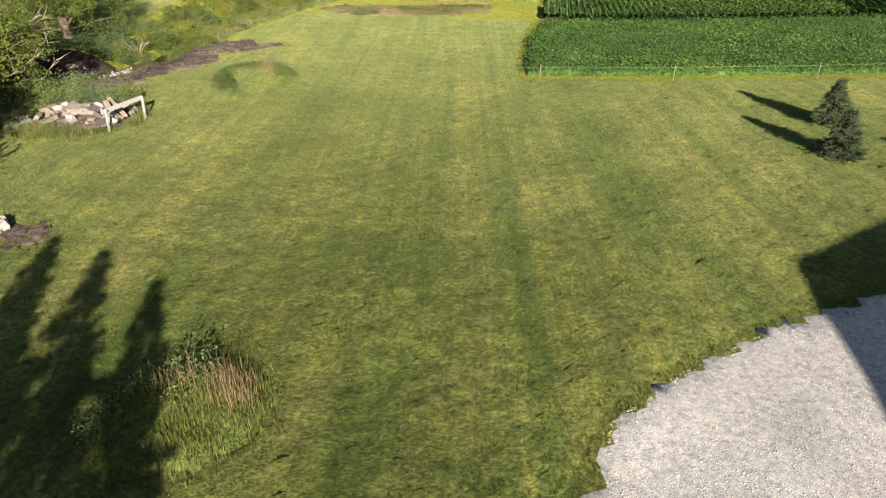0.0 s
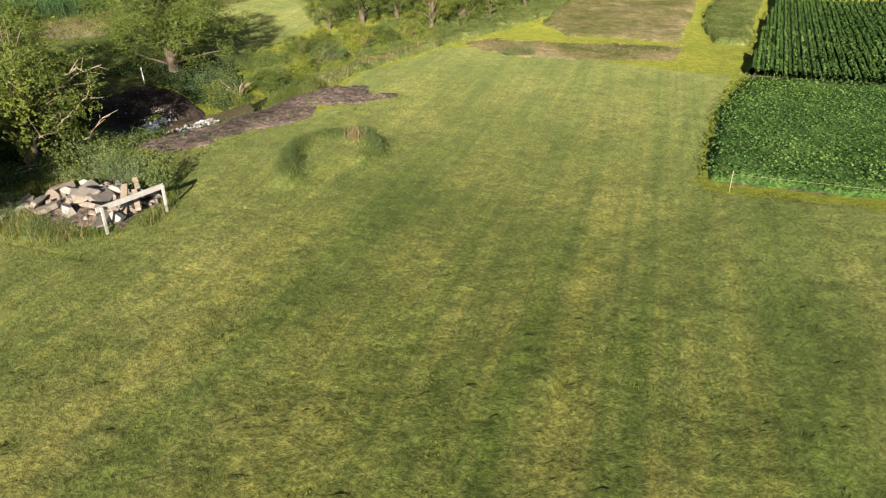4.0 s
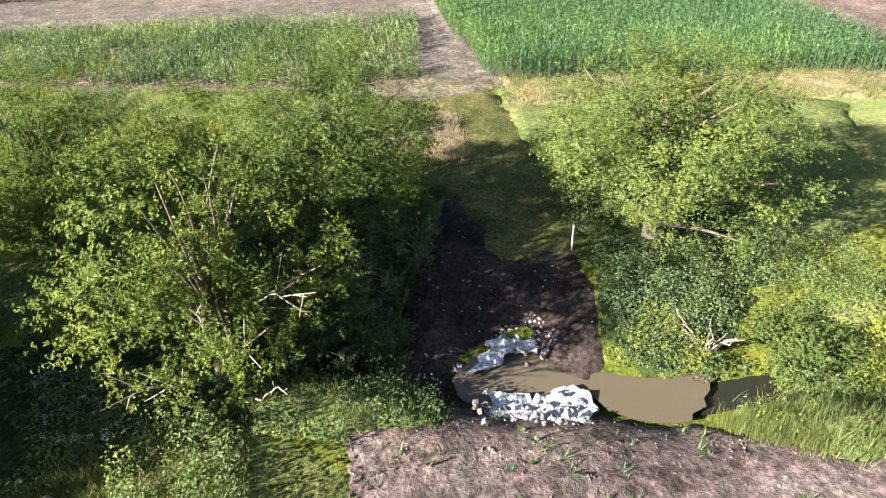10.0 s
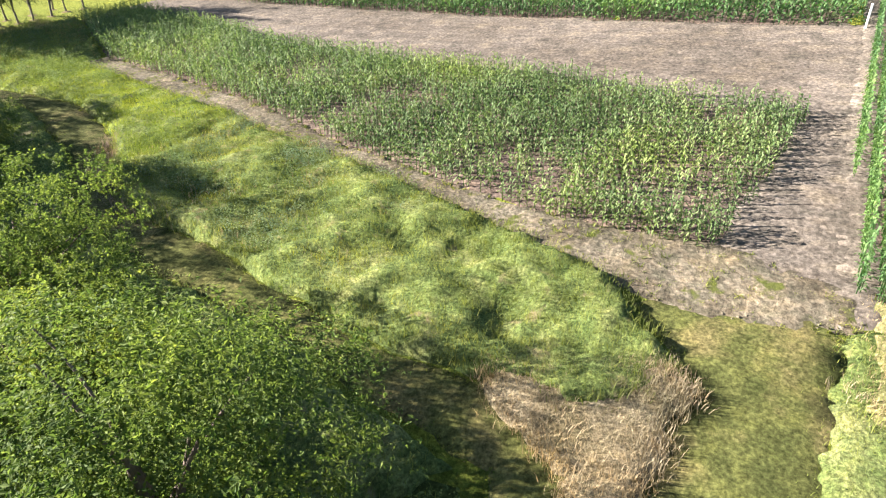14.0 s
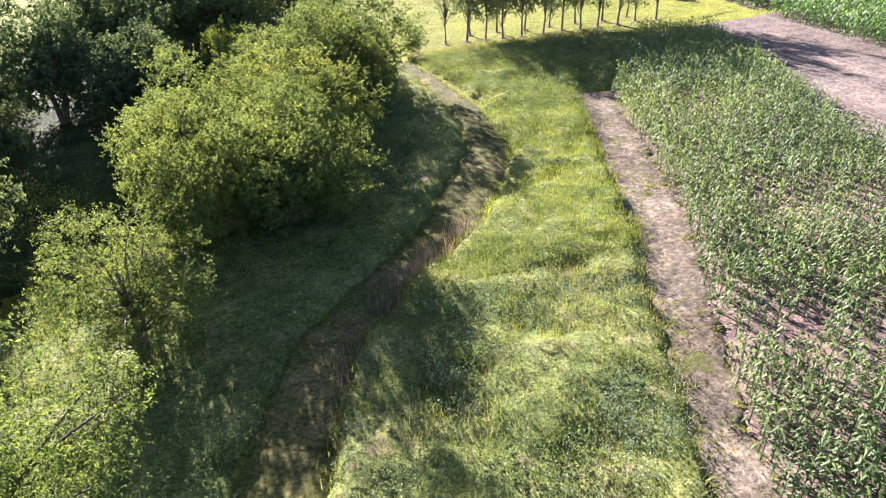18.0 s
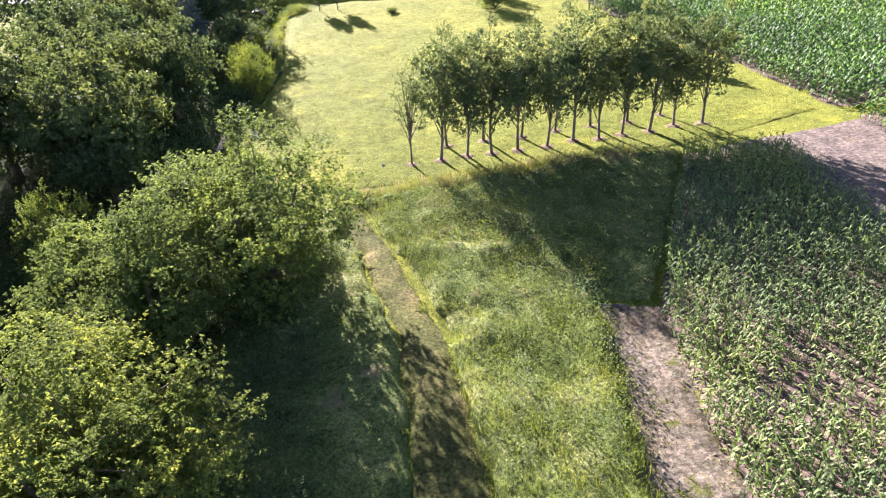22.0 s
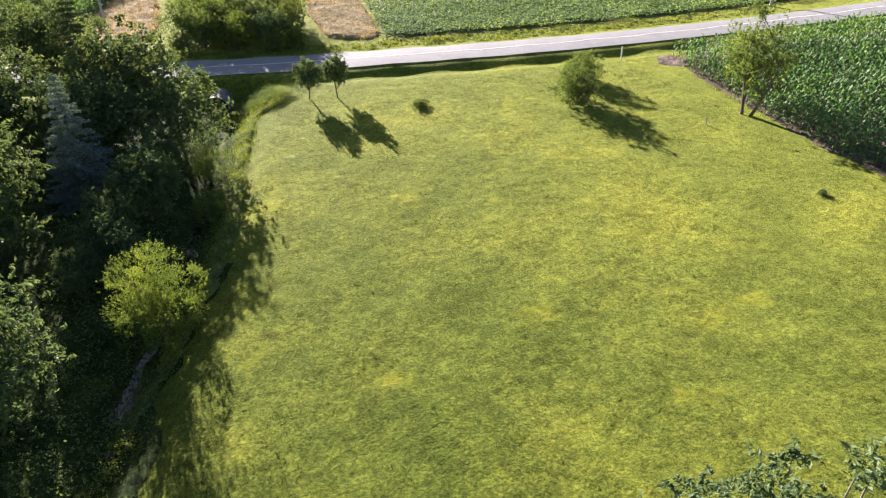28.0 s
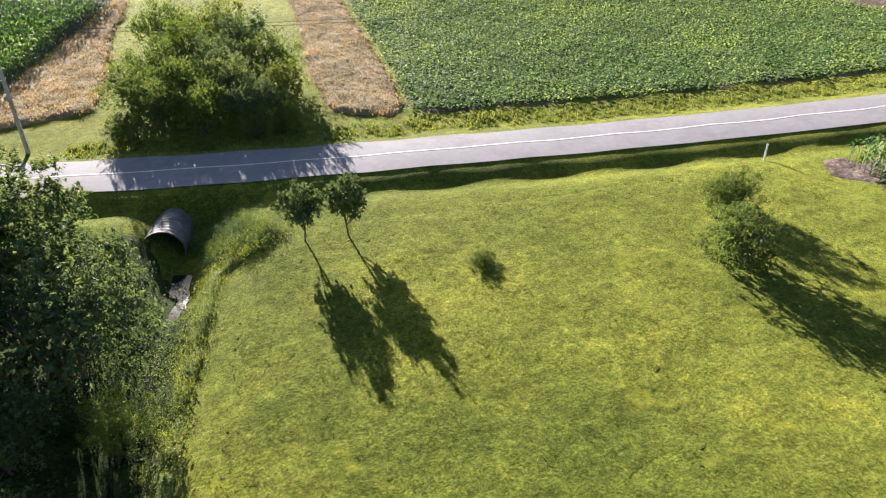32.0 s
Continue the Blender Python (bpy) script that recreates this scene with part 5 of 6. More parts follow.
weeds("rock_silver_back", [(-20.6, 31.4), (-20.0, 32.6), (-18.0, 32.2), (-17.2, 31.4), (-18.6, 31.3)], 8, 0.95, SILVER_WEED, "silvery weeds behind the rock heap", 0.065, 70, 0.32)
tall_grass("rock_grass", ROCK_WEEDS, 6, 0.45, STRAW, "dry grass tufts round the rock heap", 10, 0.0026, holes=(ROCK_CORE,))
tall_grass("rock_green_grass", ROCK_WEEDS, 34, 0.4, BLADE, "green grass tufts round the rock heap", 14, 0.0026, holes=(ROCK_CORE,))


def flowers(name, poly, n, tall, label, size=0.04):
    x, y = scatter(poly, n)
    per = 12
    c = np.stack([np.repeat(x, per), np.repeat(y, per), np.repeat(height(x, y) + tall * RNG.uniform(0.7, 1.1, len(x)), per)], 1)
    c[:, :2] += RNG.normal(0, 0.045, (len(c), 2))
    stuff(name, leaves(c, size, 0.9, 0.1, 0.9), FLOWER, label, "flowers")


flowers("wild_carrot_flowers", [(-25.6, 28.0), (-25.6, 31.5), (-22.6, 31.8), (-22.4, 29.0)], 10, 0.8, "white wild carrot flower heads in the shade", 0.025)
flowers("white_flowers", [(-20.2, 26.8), (-20.8, 27.4), (-20.4, 27.7), (-19.8, 27.1)], 12, 0.45, "small white flowers beside the rock heap")
weeds("carrot_weeds", [(-25.8, 27.8), (-26, 31.8), (-22.6, 32.0), (-22.2, 28.8)], 8, 0.7, WEED, "leafy weeds under the flowers")

x_, y_ = along(RIDGE, 90, 0.26)
stuff("mound_grass", blades(x_, y_, 0.26, 0.6, 0.0028, 8, 0.12), BLADE, "grass tufts on the old mound", "tall grass")
x_, y_ = along(RIDGE, 1000, 0.30)
stuff("mound_weeds", leaves(np.stack([x_, y_, height(x_, y_) + RNG.uniform(0.03, 0.3, len(x_))], 1), 0.055, 0.5, 0.2, 0.5), WEED, "leafy green weeds on the grassy mound", "weeds")
x_, y_ = along(RIDGE[5:], 420, 0.33)
stuff("mound_dark_weeds", leaves(np.stack([x_, y_, height(x_, y_) + RNG.uniform(0.05, 0.5, len(x_))], 1), 0.06, 0.5, 0.2, 0.5), WEED, "taller dark weeds on the mound", "weeds")
weeds("mound_tuft", [(-12.6, 39.5), (-12.0, 40.0), (-11.2, 39.4), (-11.4, 38.2), (-11.9, 38.6)], 9, 0.55, RUDDY_WEED, "dry reddish weed tuft on top of the mound", 0.05, 60, 0.18)
tall_grass("mound_stems", [(-12.4, 39.6), (-11.9, 39.9), (-11.3, 39.3), (-11.7, 39.0)], 50, 0.6, RUDDY_WEED, "dry upright stems on top of the mound", 6, 0.005, 0.25)
drape("mound_scar", SCAR, DIRT, 0.09, 0.3, 0.1, "bare scraped earth on the mound", "soil", 0.0, 0.2)

sward("bank_grass", BANK_WEEDS, 0.75, TALL_GRASS, BLADE, "tall uncut green grass on the creek bank", 0.9, 9)
sward("creek_grass", CREEK_WEEDS, 0.6, TALL_GRASS, BLADE, "tall grass beside the ford", 0.9, 20)
sward("left_meadow_grass", LEFT_MEADOW, 0.65, TALL_GRASS, BLADE, "tall uncut grass between path and trees", 0.9, 6)
weeds("left_meadow_weeds", LEFT_MEADOW, 3.2, 1.1, WEED, "tall grey-green weeds between path and trees", 0.08, 40, 0.36, (WAY_CLEAR,), gather=(0.3, -0.12))
# weeds in dark leaf colour, so the willows' shade looks deeper
weeds("willow_weeds", WILLOW_SHADE, 6, 1.0, DARK_LEAF, "weeds and seedlings under the willows, coloured dark for shade", 0.10, 44, 0.4)
weeds("left_meadow_bright", [(-34.5, 24), (-37.5, 24.5), (-39.0, 20.5), (-39.5, 16.0), (-37.0, 11.5), (-33.0, 13.0), (-32.5, 18.0)], 4.0, 0.9, YELLOW_WEED, "sunlit yellow-green weeds round a small tree", 0.08, 50, 0.4)
weeds("left_meadow_ruddy", [(-40.2, 23.0), (-41.2, 20.0), (-40.6, 17.0), (-38.8, 17.4), (-38.8, 22.0)], 3.0, 0.8, RUDDY_WEED, "rusty dry stalks on the creek bank", 0.045, 40, 0.25)
sward("meadow_grass_north", MEADOW_NORTH, 0.75, TALL_GRASS, BLADE, "thick green meadow grass lying in waves", 1.2, 17, 6)
sward("meadow_grass_middle", MEADOW_MID, 0.85, TALL_GRASS, BRIGHT_BLADE, "smooth bright yellow-green meadow grass", 0.6, 24, 6)
sward("meadow_grass_corner", MEADOW_CORNER, 0.78, TALL_GRASS, BLADE, "uncut grass in the meadow corner", 1.2, 14, 6)
weeds("meadow_hummocks", WEEDY, 9, 0.75, WEED, "humps of leafy weeds in the meadow grass", 0.075, 46, 0.34, gather=(0.42, 0.06))
weeds("meadow_pale_hummocks", WEEDY, 7, 0.85, SILVER_WEED, "pale grey-green weeds in the meadow grass", 0.065, 50, 0.32, gather=(0.35, 0.18))
weeds("meadow_bright_weeds", WEEDY, 2, 0.6, YELLOW_WEED, "yellow-green weeds in the meadow grass", 0.07, 40, 0.3, gather=(0.5, 0.0))
weeds("corner_hummocks", MEADOW_SOUTH, 12, 1.0, WEED, "humps of leafy weeds in the meadow corner", 0.07, 46, 0.32, (WAY_CLEAR,), gather=(0.5, 0.08))
weeds("corner_bright_hummocks", MEADOW_SOUTH, 9, 0.95, YELLOW_WEED, "bright humps of weeds in the meadow corner", 0.065, 46, 0.3, (WAY_CLEAR,), gather=(0.6, 0.16))
tall_grass("way_edge_seed_heads", [(-43.2, 22.0), (-43.0, 20.0), (-44.2, 17.8), (-46.2, 14.9), (-48.8, 12.0), (-49.4, 12.6), (-46.8, 15.8), (-45.0, 18.8), (-44.1, 21.0), (-44.0, 24.0), (-43.4, 24.4)], 14, 0.75, PINK_GRASS, "pinkish grey seed heads along the mown way", 7, 0.0025, 0.35)
tall_grass("meadow_straw", WEEDY, 7, 0.55, STRAW, "scattered tan seed stems in the meadow", 2, 0.003, 0.3)
tall_grass("tan_reeds", TAN_STAND, 34, 0.48, STRAW, "stand of tan dry grass at the path corner", 12, 0.0035, 0.28)
sward("tan_reed_bed", TAN_STAND, 0.7, TAN_GRASS, STRAW, "matted tan grass at the path corner", 0.5, 20, 8)
sward("way_side_grass", [(-46.6, 46.9), (-46.4, 51.0), (-43.5, 58.0), (-38.0, 64.0), (-33.0, 60.0), (-31.5, 54.0), (-34.5, 48.8), (-38.5, 46.0), (-42.3, 46.3)], 0.34, TALL_GRASS, BLADE, "green and tan uncut grass beside the mown way", 0.8, 14, 6)
tall_grass("way_side_straw", [(-43.6, 46.6), (-42.4, 49.0), (-39.0, 52.4), (-36.0, 55.0), (-40.0, 56.0), (-44.0, 53.0), (-45.6, 48.6)], 22, 0.42, STRAW, "tan seed stems beside the mown way", 8, 0.004, 0.45)
sward("corn_edge_grass", CORN_EDGE, 0.4, DRY_GRASS, STRAW, "tan and green uncut grass along the corn edge", 0.8, 12, 6, 0.5)
tall_grass("corn_edge_green", CORN_EDGE, 9, 0.45, BLADE, "green grass tufts along the corn edge", 8, 0.005)
sward("bank_straw", [(-18.8, 46.2), (-18.2, 49.2), (-17.4, 53.4), (-14.9, 61.0), (-16.2, 61.6), (-18.9, 54.0), (-20.2, 47.6)], 0.8, TALL_GRASS, STRAW, "pale reed grass along the creek bank", 0.9, 9, 6)
weeds("bank_shrubs", [(-24.3, 53.0), (-22.6, 48.6), (-20.5, 49.0), (-18.8, 55.0), (-16.0, 63.0), (-18.0, 70.0), (-23.0, 62.0)], 5, 1.1, YELLOW_WEED, "yellow-green bushy weeds by the creek", 0.085, 60, 0.4)
weeds("bank_leafy", BANK_WEEDS, 2.4, 0.9, WEED, "leafy green weeds on the creek bank", 0.085, 40, 0.4)
# bank weeds take the dark leaf colour in place of deeper shade
weeds("ford_bank_weeds", [(-25.0, 37.4), (-28.2, 38.3), (-34.5, 41.0), (-37.0, 39.0), (-34.5, 36.5), (-30.5, 30), (-28, 30), (-25, 33)], 3.0, 0.6, DARK_LEAF, "weeds on the creek bank, leaf colour dark for its shade", 0.1, 36, 0.35)
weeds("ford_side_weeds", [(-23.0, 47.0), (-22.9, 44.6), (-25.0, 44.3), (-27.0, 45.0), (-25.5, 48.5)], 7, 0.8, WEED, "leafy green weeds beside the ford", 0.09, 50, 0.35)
# dark leaf colour here deepens the shade below the tree
weeds("ford_shade_weeds", FORD_SHADE, 4.5, 0.8, DARK_LEAF, "weeds under the tree at the ford, leaf colour dark for shade", 0.09, 36, 0.35)
weeds("pool_side_weeds", [(-24.2, 44.3), (-23.7, 43.7), (-23.2, 45.4), (-22.9, 46.4), (-23.6, 47.2), (-24.8, 45.6)], 14, 0.65, YELLOW_WEED, "bright leafy weeds at the water's edge", 0.07, 60, 0.3)
weeds("north_bank_weeds", [(-23.6, 47.0), (-22.4, 49.5), (-24.0, 54.0), (-28.4, 53.4), (-28.0, 50.4), (-25.6, 49.6)], 5, 0.8, WEED, "leafy weeds between the bank bushes", 0.075, 60, 0.4)
weeds("north_bank_bright", [(-23.4, 47.4), (-22.4, 49.5), (-24.0, 54.0), (-27.0, 53.8), (-25.6, 49.6)], 3.5, 0.9, YELLOW_WEED, "yellow-green weeds between the bank bushes", 0.075, 60, 0.4)
weeds("creek_leafy", CREEK_WEEDS, 6, 0.8, WEED, "weeds beside the ford", 0.09, 40, 0.3)
weeds("ford_weeds", [(-23.4, 44.0), (-25.5, 44.8), (-26, 46), (-24.5, 47.6), (-22.6, 47.6), (-22.4, 46.6), (-23.2, 45.6)], 8, 0.7, WEED, "leafy weeds at the pool side", 0.1, 50, 0.35)
tall_grass("pool_tuft_blades", [(-21.0, 45.6), (-19.6, 45.4), (-18.8, 46.6), (-19.2, 48.0), (-20.6, 47.8)], 80, 0.5, BLADE, "tall pale green grass tuft at the pool", 14, 0.0026, 0.4)
weeds("pool_tuft_weeds", [(-20.7, 45.8), (-19.7, 45.6), (-19.0, 46.6), (-19.4, 47.8), (-20.4, 47.6)], 9, 0.8, YELLOW_WEED, "leafy weeds in the grass tuft at the pool", 0.08, 60, 0.35)
sward("pool_tuft", [(-20.3, 45.3), (-18.6, 47.2), (-18.4, 48.4), (-19.6, 48.6), (-20.8, 47.0)], 1.0, TALL_GRASS, BLADE, "big pale green grass tuft at the pool", 0.6, 50, 8)
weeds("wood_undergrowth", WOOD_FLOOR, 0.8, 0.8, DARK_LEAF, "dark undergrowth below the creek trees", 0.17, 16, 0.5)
weeds("creek_clearing_weeds", [(-26.5, 12), (-30.5, 11), (-32.6, 24), (-30.5, 30), (-27.5, 29), (-26.5, 20)], 1.6, 1.1, YELLOW_WEED, "sunlit weeds on the wooded creek bank", 0.1, 50, 0.45)
weeds("creek_clearing_shrubs", [(-26.5, 12), (-30.5, 11), (-32.6, 24), (-30.5, 30), (-27.5, 29), (-26.5, 20)], 1.2, 1.3, WEED, "green shrubs on the wooded creek bank", 0.1, 60, 0.5)
weeds("creek_edge_weeds", [(-36.5, -26), (-40.5, -27), (-41.5, -36), (-42.0, -50), (-38.6, -51), (-37.0, -38)], 2.2, 1.0, WEED, "leafy weeds along the shaded creek", 0.11, 45, 0.45)
weeds("clearing_weeds", [(-28.0, 3.5), (-29.5, 8.0), (-34.5, 11.5), (-36.0, 9.0), (-31.5, 5.5)], 2.2, 1.6, YELLOW_WEED, "sunlit yellow-green shrubs in the creek clearing", 0.1, 80, 0.6)
tall_grass("shade_edge_grass", [(-49.2, -16.4), (-49.6, -17.3), (-58.0, -18.0), (-66.0, -18.3), (-66.0, -17.2), (-58.0, -16.8)], 34, 0.7, BLADE, "tall ragged grass edge above the lawn", 10, 0.0045, 0.5)
tall_grass("shade_edge_straw", [(-49.2, -16.2), (-49.6, -17.2), (-58.0, -17.8), (-66.0, -18.1), (-66.0, -16.6), (-58.0, -16.2)], 14, 0.85, STRAW, "tan seed stems along the meadow edge", 7, 0.004, 0.4)
sward("lawn_rim_grass", LAWN_RIM, 0.5, TALL_GRASS, BLADE, "uncut grass along the creek edge of the lawn", 1.0, 30, 7)
weeds("lawn_rim_weeds", LAWN_RIM, 5, 0.85, YELLOW_WEED, "sunlit weeds on the creek bank", 0.085, 45, 0.32)
weeds("creek_mouth_weeds", [(-41.5, -58), (-41.8, -66.2), (-40.4, -66.2), (-39.4, -60)], 5, 0.85, WEED, "leafy weeds overhanging the creek", 0.085, 45, 0.35)
weeds("culvert_weeds", [(-39.2, -60), (-40.2, -66.5), (-38.6, -70.5), (-37.2, -70.5), (-37.6, -64), (-37.8, -59)], 5, 0.9, WEED, "leafy weeds on the bank below the culvert", 0.09, 45, 0.35)
weeds("culvert_top_weeds", [(-37.4, -71.6), (-37.6, -73.8), (-43.4, -74.0), (-45.4, -72.6), (-43.2, -70.6), (-41.0, -71.6), (-40.8, -73.2), (-37.4, -73.0)], 16, 0.62, WEED, "weeds round the culvert mouth", 0.08, 40, 0.3)
weeds("meadow_bushes", [(-46, 30), (-48, 33), (-50.5, 27), (-52.5, 20), (-50, 15), (-47, 18), (-44.5, 24)], 0.8, 0.6, SILVER_WEED, "low pale leafy bushes in the meadow", 0.075, 90, 0.5)
sward("shaded_meadow_grass", WEST_SHADE, 0.6, TALL_GRASS, BLADE, "tall brown-green grass in the trees' shade", 1.0, 12, 6)
weeds("shade_weeds", WEST_SHADE, 3.0, 1.25, WEED, "tall leafy weeds in the trees' shade", 0.09, 50, 0.4, (WAY_CLEAR,))
weeds("shade_ruddy_weeds", WEST_SHADE, 1.2, 1.2, RUDDY_WEED, "rusty seed stalks in the trees' shade", 0.06, 40, 0.3, (WAY_CLEAR,))
weeds("meadow_south_weeds", MEADOW_SOUTH, 2.6, 1.25, WEED, "leafy weeds in the uncut meadow corner", 0.085, 45, 0.4, (WAY_CLEAR,))
weeds("meadow_south_bright", MEADOW_SOUTH, 1.5, 1.15, YELLOW_WEED, "bright green weeds in the uncut meadow corner", 0.085, 50, 0.4, (WAY_CLEAR,))
weeds("meadow_south_plumes", MEADOW_SOUTH, 1.0, 1.35, SILVER_WEED, "pale plumed weeds in the uncut meadow corner", 0.07, 60, 0.35, (WAY_CLEAR,))
for nm, poly, h in (("wheat_strip", WHEAT_MID, 0.6), ("wheat_corner", WHEAT_EAST, 0.6)):
    sward(nm, poly, h, TAN_GRASS, STRAW, "ripe tan grain strip", 0.35, 8, 6, 0.6, 0.012, "grain")
tall_grass("dry_grass_tufts", DRY_NORTH, 4, 0.16, STRAW, "dry tan grass tufts", 6, 0.005)
sward("plot_grass", PLOT_WEST, 0.4, DRY_GRASS, BLADE, "tan and green uncut grass plot beyond the lawn", 0.6, 7, 6, 0.7)
sward("plot_grass_east", PLOT_EAST, 0.8, TALL_GRASS, BLADE, "tall uncut grass plot beside the beans", 0.5, 9, 6, 0.5)
weeds("lawn_end_shrub", [(-10.6, 61.2), (-9.6, 60.2), (-7.0, 60.4), (-6.6, 61.6), (-8.4, 62.4)], 3, 0.9, WEED, "low green shrub at the end of the lawn", 0.1, 60, 0.4)
weeds("culvert_side_grass", [(-41.2, -70.4), (-41.0, -72.6), (-43.6, -73.4), (-46.2, -72.4), (-45.0, -70.8), (-43.2, -69.8)], 12, 0.7, WEED, "sunlit humps of weeds beside the culvert", 0.075, 46, 0.32)
weeds("culvert_bank_weeds", [(-36.6, -70.4), (-37.0, -73.6), (-34.0, -74.2), (-33.6, -71.0)], 9, 0.7, WEED, "leafy weeds on the bank beside the culvert", 0.08, 46, 0.35)
tall_grass("verge_grass", [(-30, -83.4), (-57, -83.6), (-94, -82.4), (-94, -84.6), (-57, -86.6), (-30, -86)], 5, 0.25, BLADE, "sunlit verge grass beyond the road", 8, 0.014)

# ---------------------------------------------------------------- trees
TREE_KINDS = {
    "broad": tree_shape(7.4, 3.7, 3.6, 0.0, 11, 560, 162, 0.086, 0.54, 0.24, 1, 7, 0.25, 22),
    "round": tree_shape(6.6, 3.4, 3.3, 0.0, 12, 340, 126, 0.100, 0.56, 0.22, 2, 6, 0.25, 18),
    "open": tree_shape(6.9, 3.3, 3.2, 0.3, 13, 330, 117, 0.098, 0.52, 0.2, 2, 8, 0.25, 18, 3),
    "bushy": tree_shape(6.0, 3.4, 3.4, -0.6, 14, 800, 90, 0.112, 0.44, 0.18, 3, 7, 0.0, 16),
    "tall": tree_shape(10.5, 4.4, 4.4, 0.3, 15, 340, 72, 0.32, 0.95, 0.3, 2, 8, 0.3, 14),
    "shrub": tree_shape(6.0, 3.4, 3.4, 0.0, 24, 170, 63, 0.23, 0.8, 0.18, 3, 7, 0.5, 10),
    "column": tree_shape(8.2, 1.75, 1.7, 1.0, 16, 120, 81, 0.16, 0.48, 0.085, 1, 6, 0.2, 14),
    "column_b": tree_shape(7.9, 1.85, 1.8, 1.4, 17, 120, 81, 0.16, 0.48, 0.085, 1, 6, 0.2, 14),
    "column_thin": tree_shape(6.9, 1.3, 1.3, 1.9, 18, 60, 36, 0.13, 0.42, 0.06, 1, 5, 0.2, 26),
    "sapling": tree_shape(2.9, 0.82, 0.8, 0.75, 19, 130, 63, 0.13, 0.25, 0.036, 1, 4, 0.2, 12),
    "ball": tree_shape(2.9, 1.75, 1.7, -0.3, 20, 220, 81, 0.11, 0.38, 0.07, 3, 6, 0.25, 14),
    "slender": tree_shape(5.4, 1.65, 1.6, 0.6, 21, 120, 81, 0.13, 0.46, 0.1, 2, 6, 0.3, 14),
}
DRESSED = {}


def grow(kind, x, y, scale=1.0, turn=0.0, leaf=None, label="", tall=None, name="tree", bark=None, group="", sink=0.05):
    t = empty(name, on_ground(x, y, turn, sink) @ Matrix.Diagonal((scale, scale, (tall or scale), 1)), label, "tree", group)
    for nm, me, mat in zip(("trunk", "crown"), TREE_KINDS[kind], (bark or BARK, leaf or ASH_LEAF)):
        if (me.name, mat.name) not in DRESSED:
            DRESSED[me.name, mat.name] = own = me.copy() if me.materials else me
            if own.materials:
                own.materials[0] = mat
            else:
                own.materials.append(mat)
        part(nm, DRESSED[me.name, mat.name], mat, t)
    return t


snag = grow("open", -24.7, 32.8, 1.08, 20, None, "green tree with bare dead branches by the creek", 1.0)
rng_ = np.random.default_rng(8)
for i in range(9):
    a, l = radians(-95 + 19 * i + rng_.uniform(-8, 8)), rng_.uniform(0.7, 1.5)
    u = np.linspace(0, 1, 8)
    b = np.stack([0.6 + (1.4 + l * u) * math.cos(a), (1.4 + l * u) * math.sin(a), 2.6 + 1.5 * math.sin(i * 1.9) + 0.9 * l * u * (1 - 0.3 * u)], 1) + np.cumsum(rng_.normal(0, 0.06, (8, 3)), 0)
    pieces = [tube(b, 0.020 * (1 - 0.8 * u) + 0.005, 5)]
    for q in (3, 4, 5, 6):
        w = np.linspace(0, 1, 4)[:, None]
        pieces.append(tube(b[q] + w * (rng_.normal(0, 0.3, 3) + np.array([0.35 * math.cos(a), 0.35 * math.sin(a), 0.3])), 0.012 * (1 - 0.7 * w[:, 0]) + 0.003, 4))
    part("dead_branch", from_arrays("dead_branch", *merge(*pieces), True), DEADWOOD, snag, "bare bleached dead branch" if i == 0 else "")
grow("broad", -31.8, 36.2, 1.12, 70, None, "broad dense green tree beside the creek ford", 0.95)
grow("broad", -28.9, 47.8, 1.3, 200, None, "large rounded green tree shading the ford track", 0.92)
grow("round", -36.3, 26.0, 1.0, 10, None, "rounded light green tree on the creek bank", 0.9)
grow("open", -37.2, 18.1, 0.76, 110, WILLOW_LEAF, "small pale grey-green tree with a thin crown", 0.70)
grow("bushy", -41.8, 10.2, 0.95, 20, WILLOW_LEAF, "pale grey-green willow with upright shoots", 0.98)
grow("bushy", -41.3, 2.4, 1.22, 40, WILLOW_LEAF, "wide bushy grey-green willow on the bank", 1.02)
grow("bushy", -38.5, 11.0, 0.9, 310, WILLOW_LEAF, "pale willow shrub leaning among others", 0.95)
grow("bushy", -37.2, 4.6, 1.05, 250, WILLOW_LEAF, "bushy pale green willow beside another", 1.0)
grow("bushy", -44.5, -8.8, 1.48, 150, WILLOW_LEAF, "wide bushy pale willow at the lawn corner", 1.17)
grow("bushy", -41.2, -5.6, 1.12, 70, WILLOW_LEAF, "bushy willow between two wider ones", 0.98)
grow("round", -36.1, -11.2, 0.55, 60, ASH_LEAF, "small sunlit round tree in the dark creek wood", 0.9)
grow("round", -41.4, -41.2, 0.6, 10, None, "small bright green tree at the lawn edge", 0.74)
# added bush that shades the bright grass between wide willow and path
grow("bushy", -46.2, -13.0, 0.42, 80, WILLOW_LEAF, "low willow bush added to shade the path's edge", name="bush")
for x, y, s in ((-23.6, 66.0, 1.05), (-18.6, 70.0, 1.0), (-21.2, 69.0, 0.8), (-25.4, 63.0, 0.62), (-16.6, 73.0, 0.8), (-15.0, 77.0, 0.95), (-12.5, 84, 0.9)):
    grow("round", x, y, s, (x * 37) % 360, None, "green tree standing along the upper creek")
for x, y, s in ((-34.0, 31.0, 0.8), (-33.0, 26.5, 0.55)):
    grow("bushy", x, y, s, (x * 41) % 360, None, "bushy green tree behind the creek")
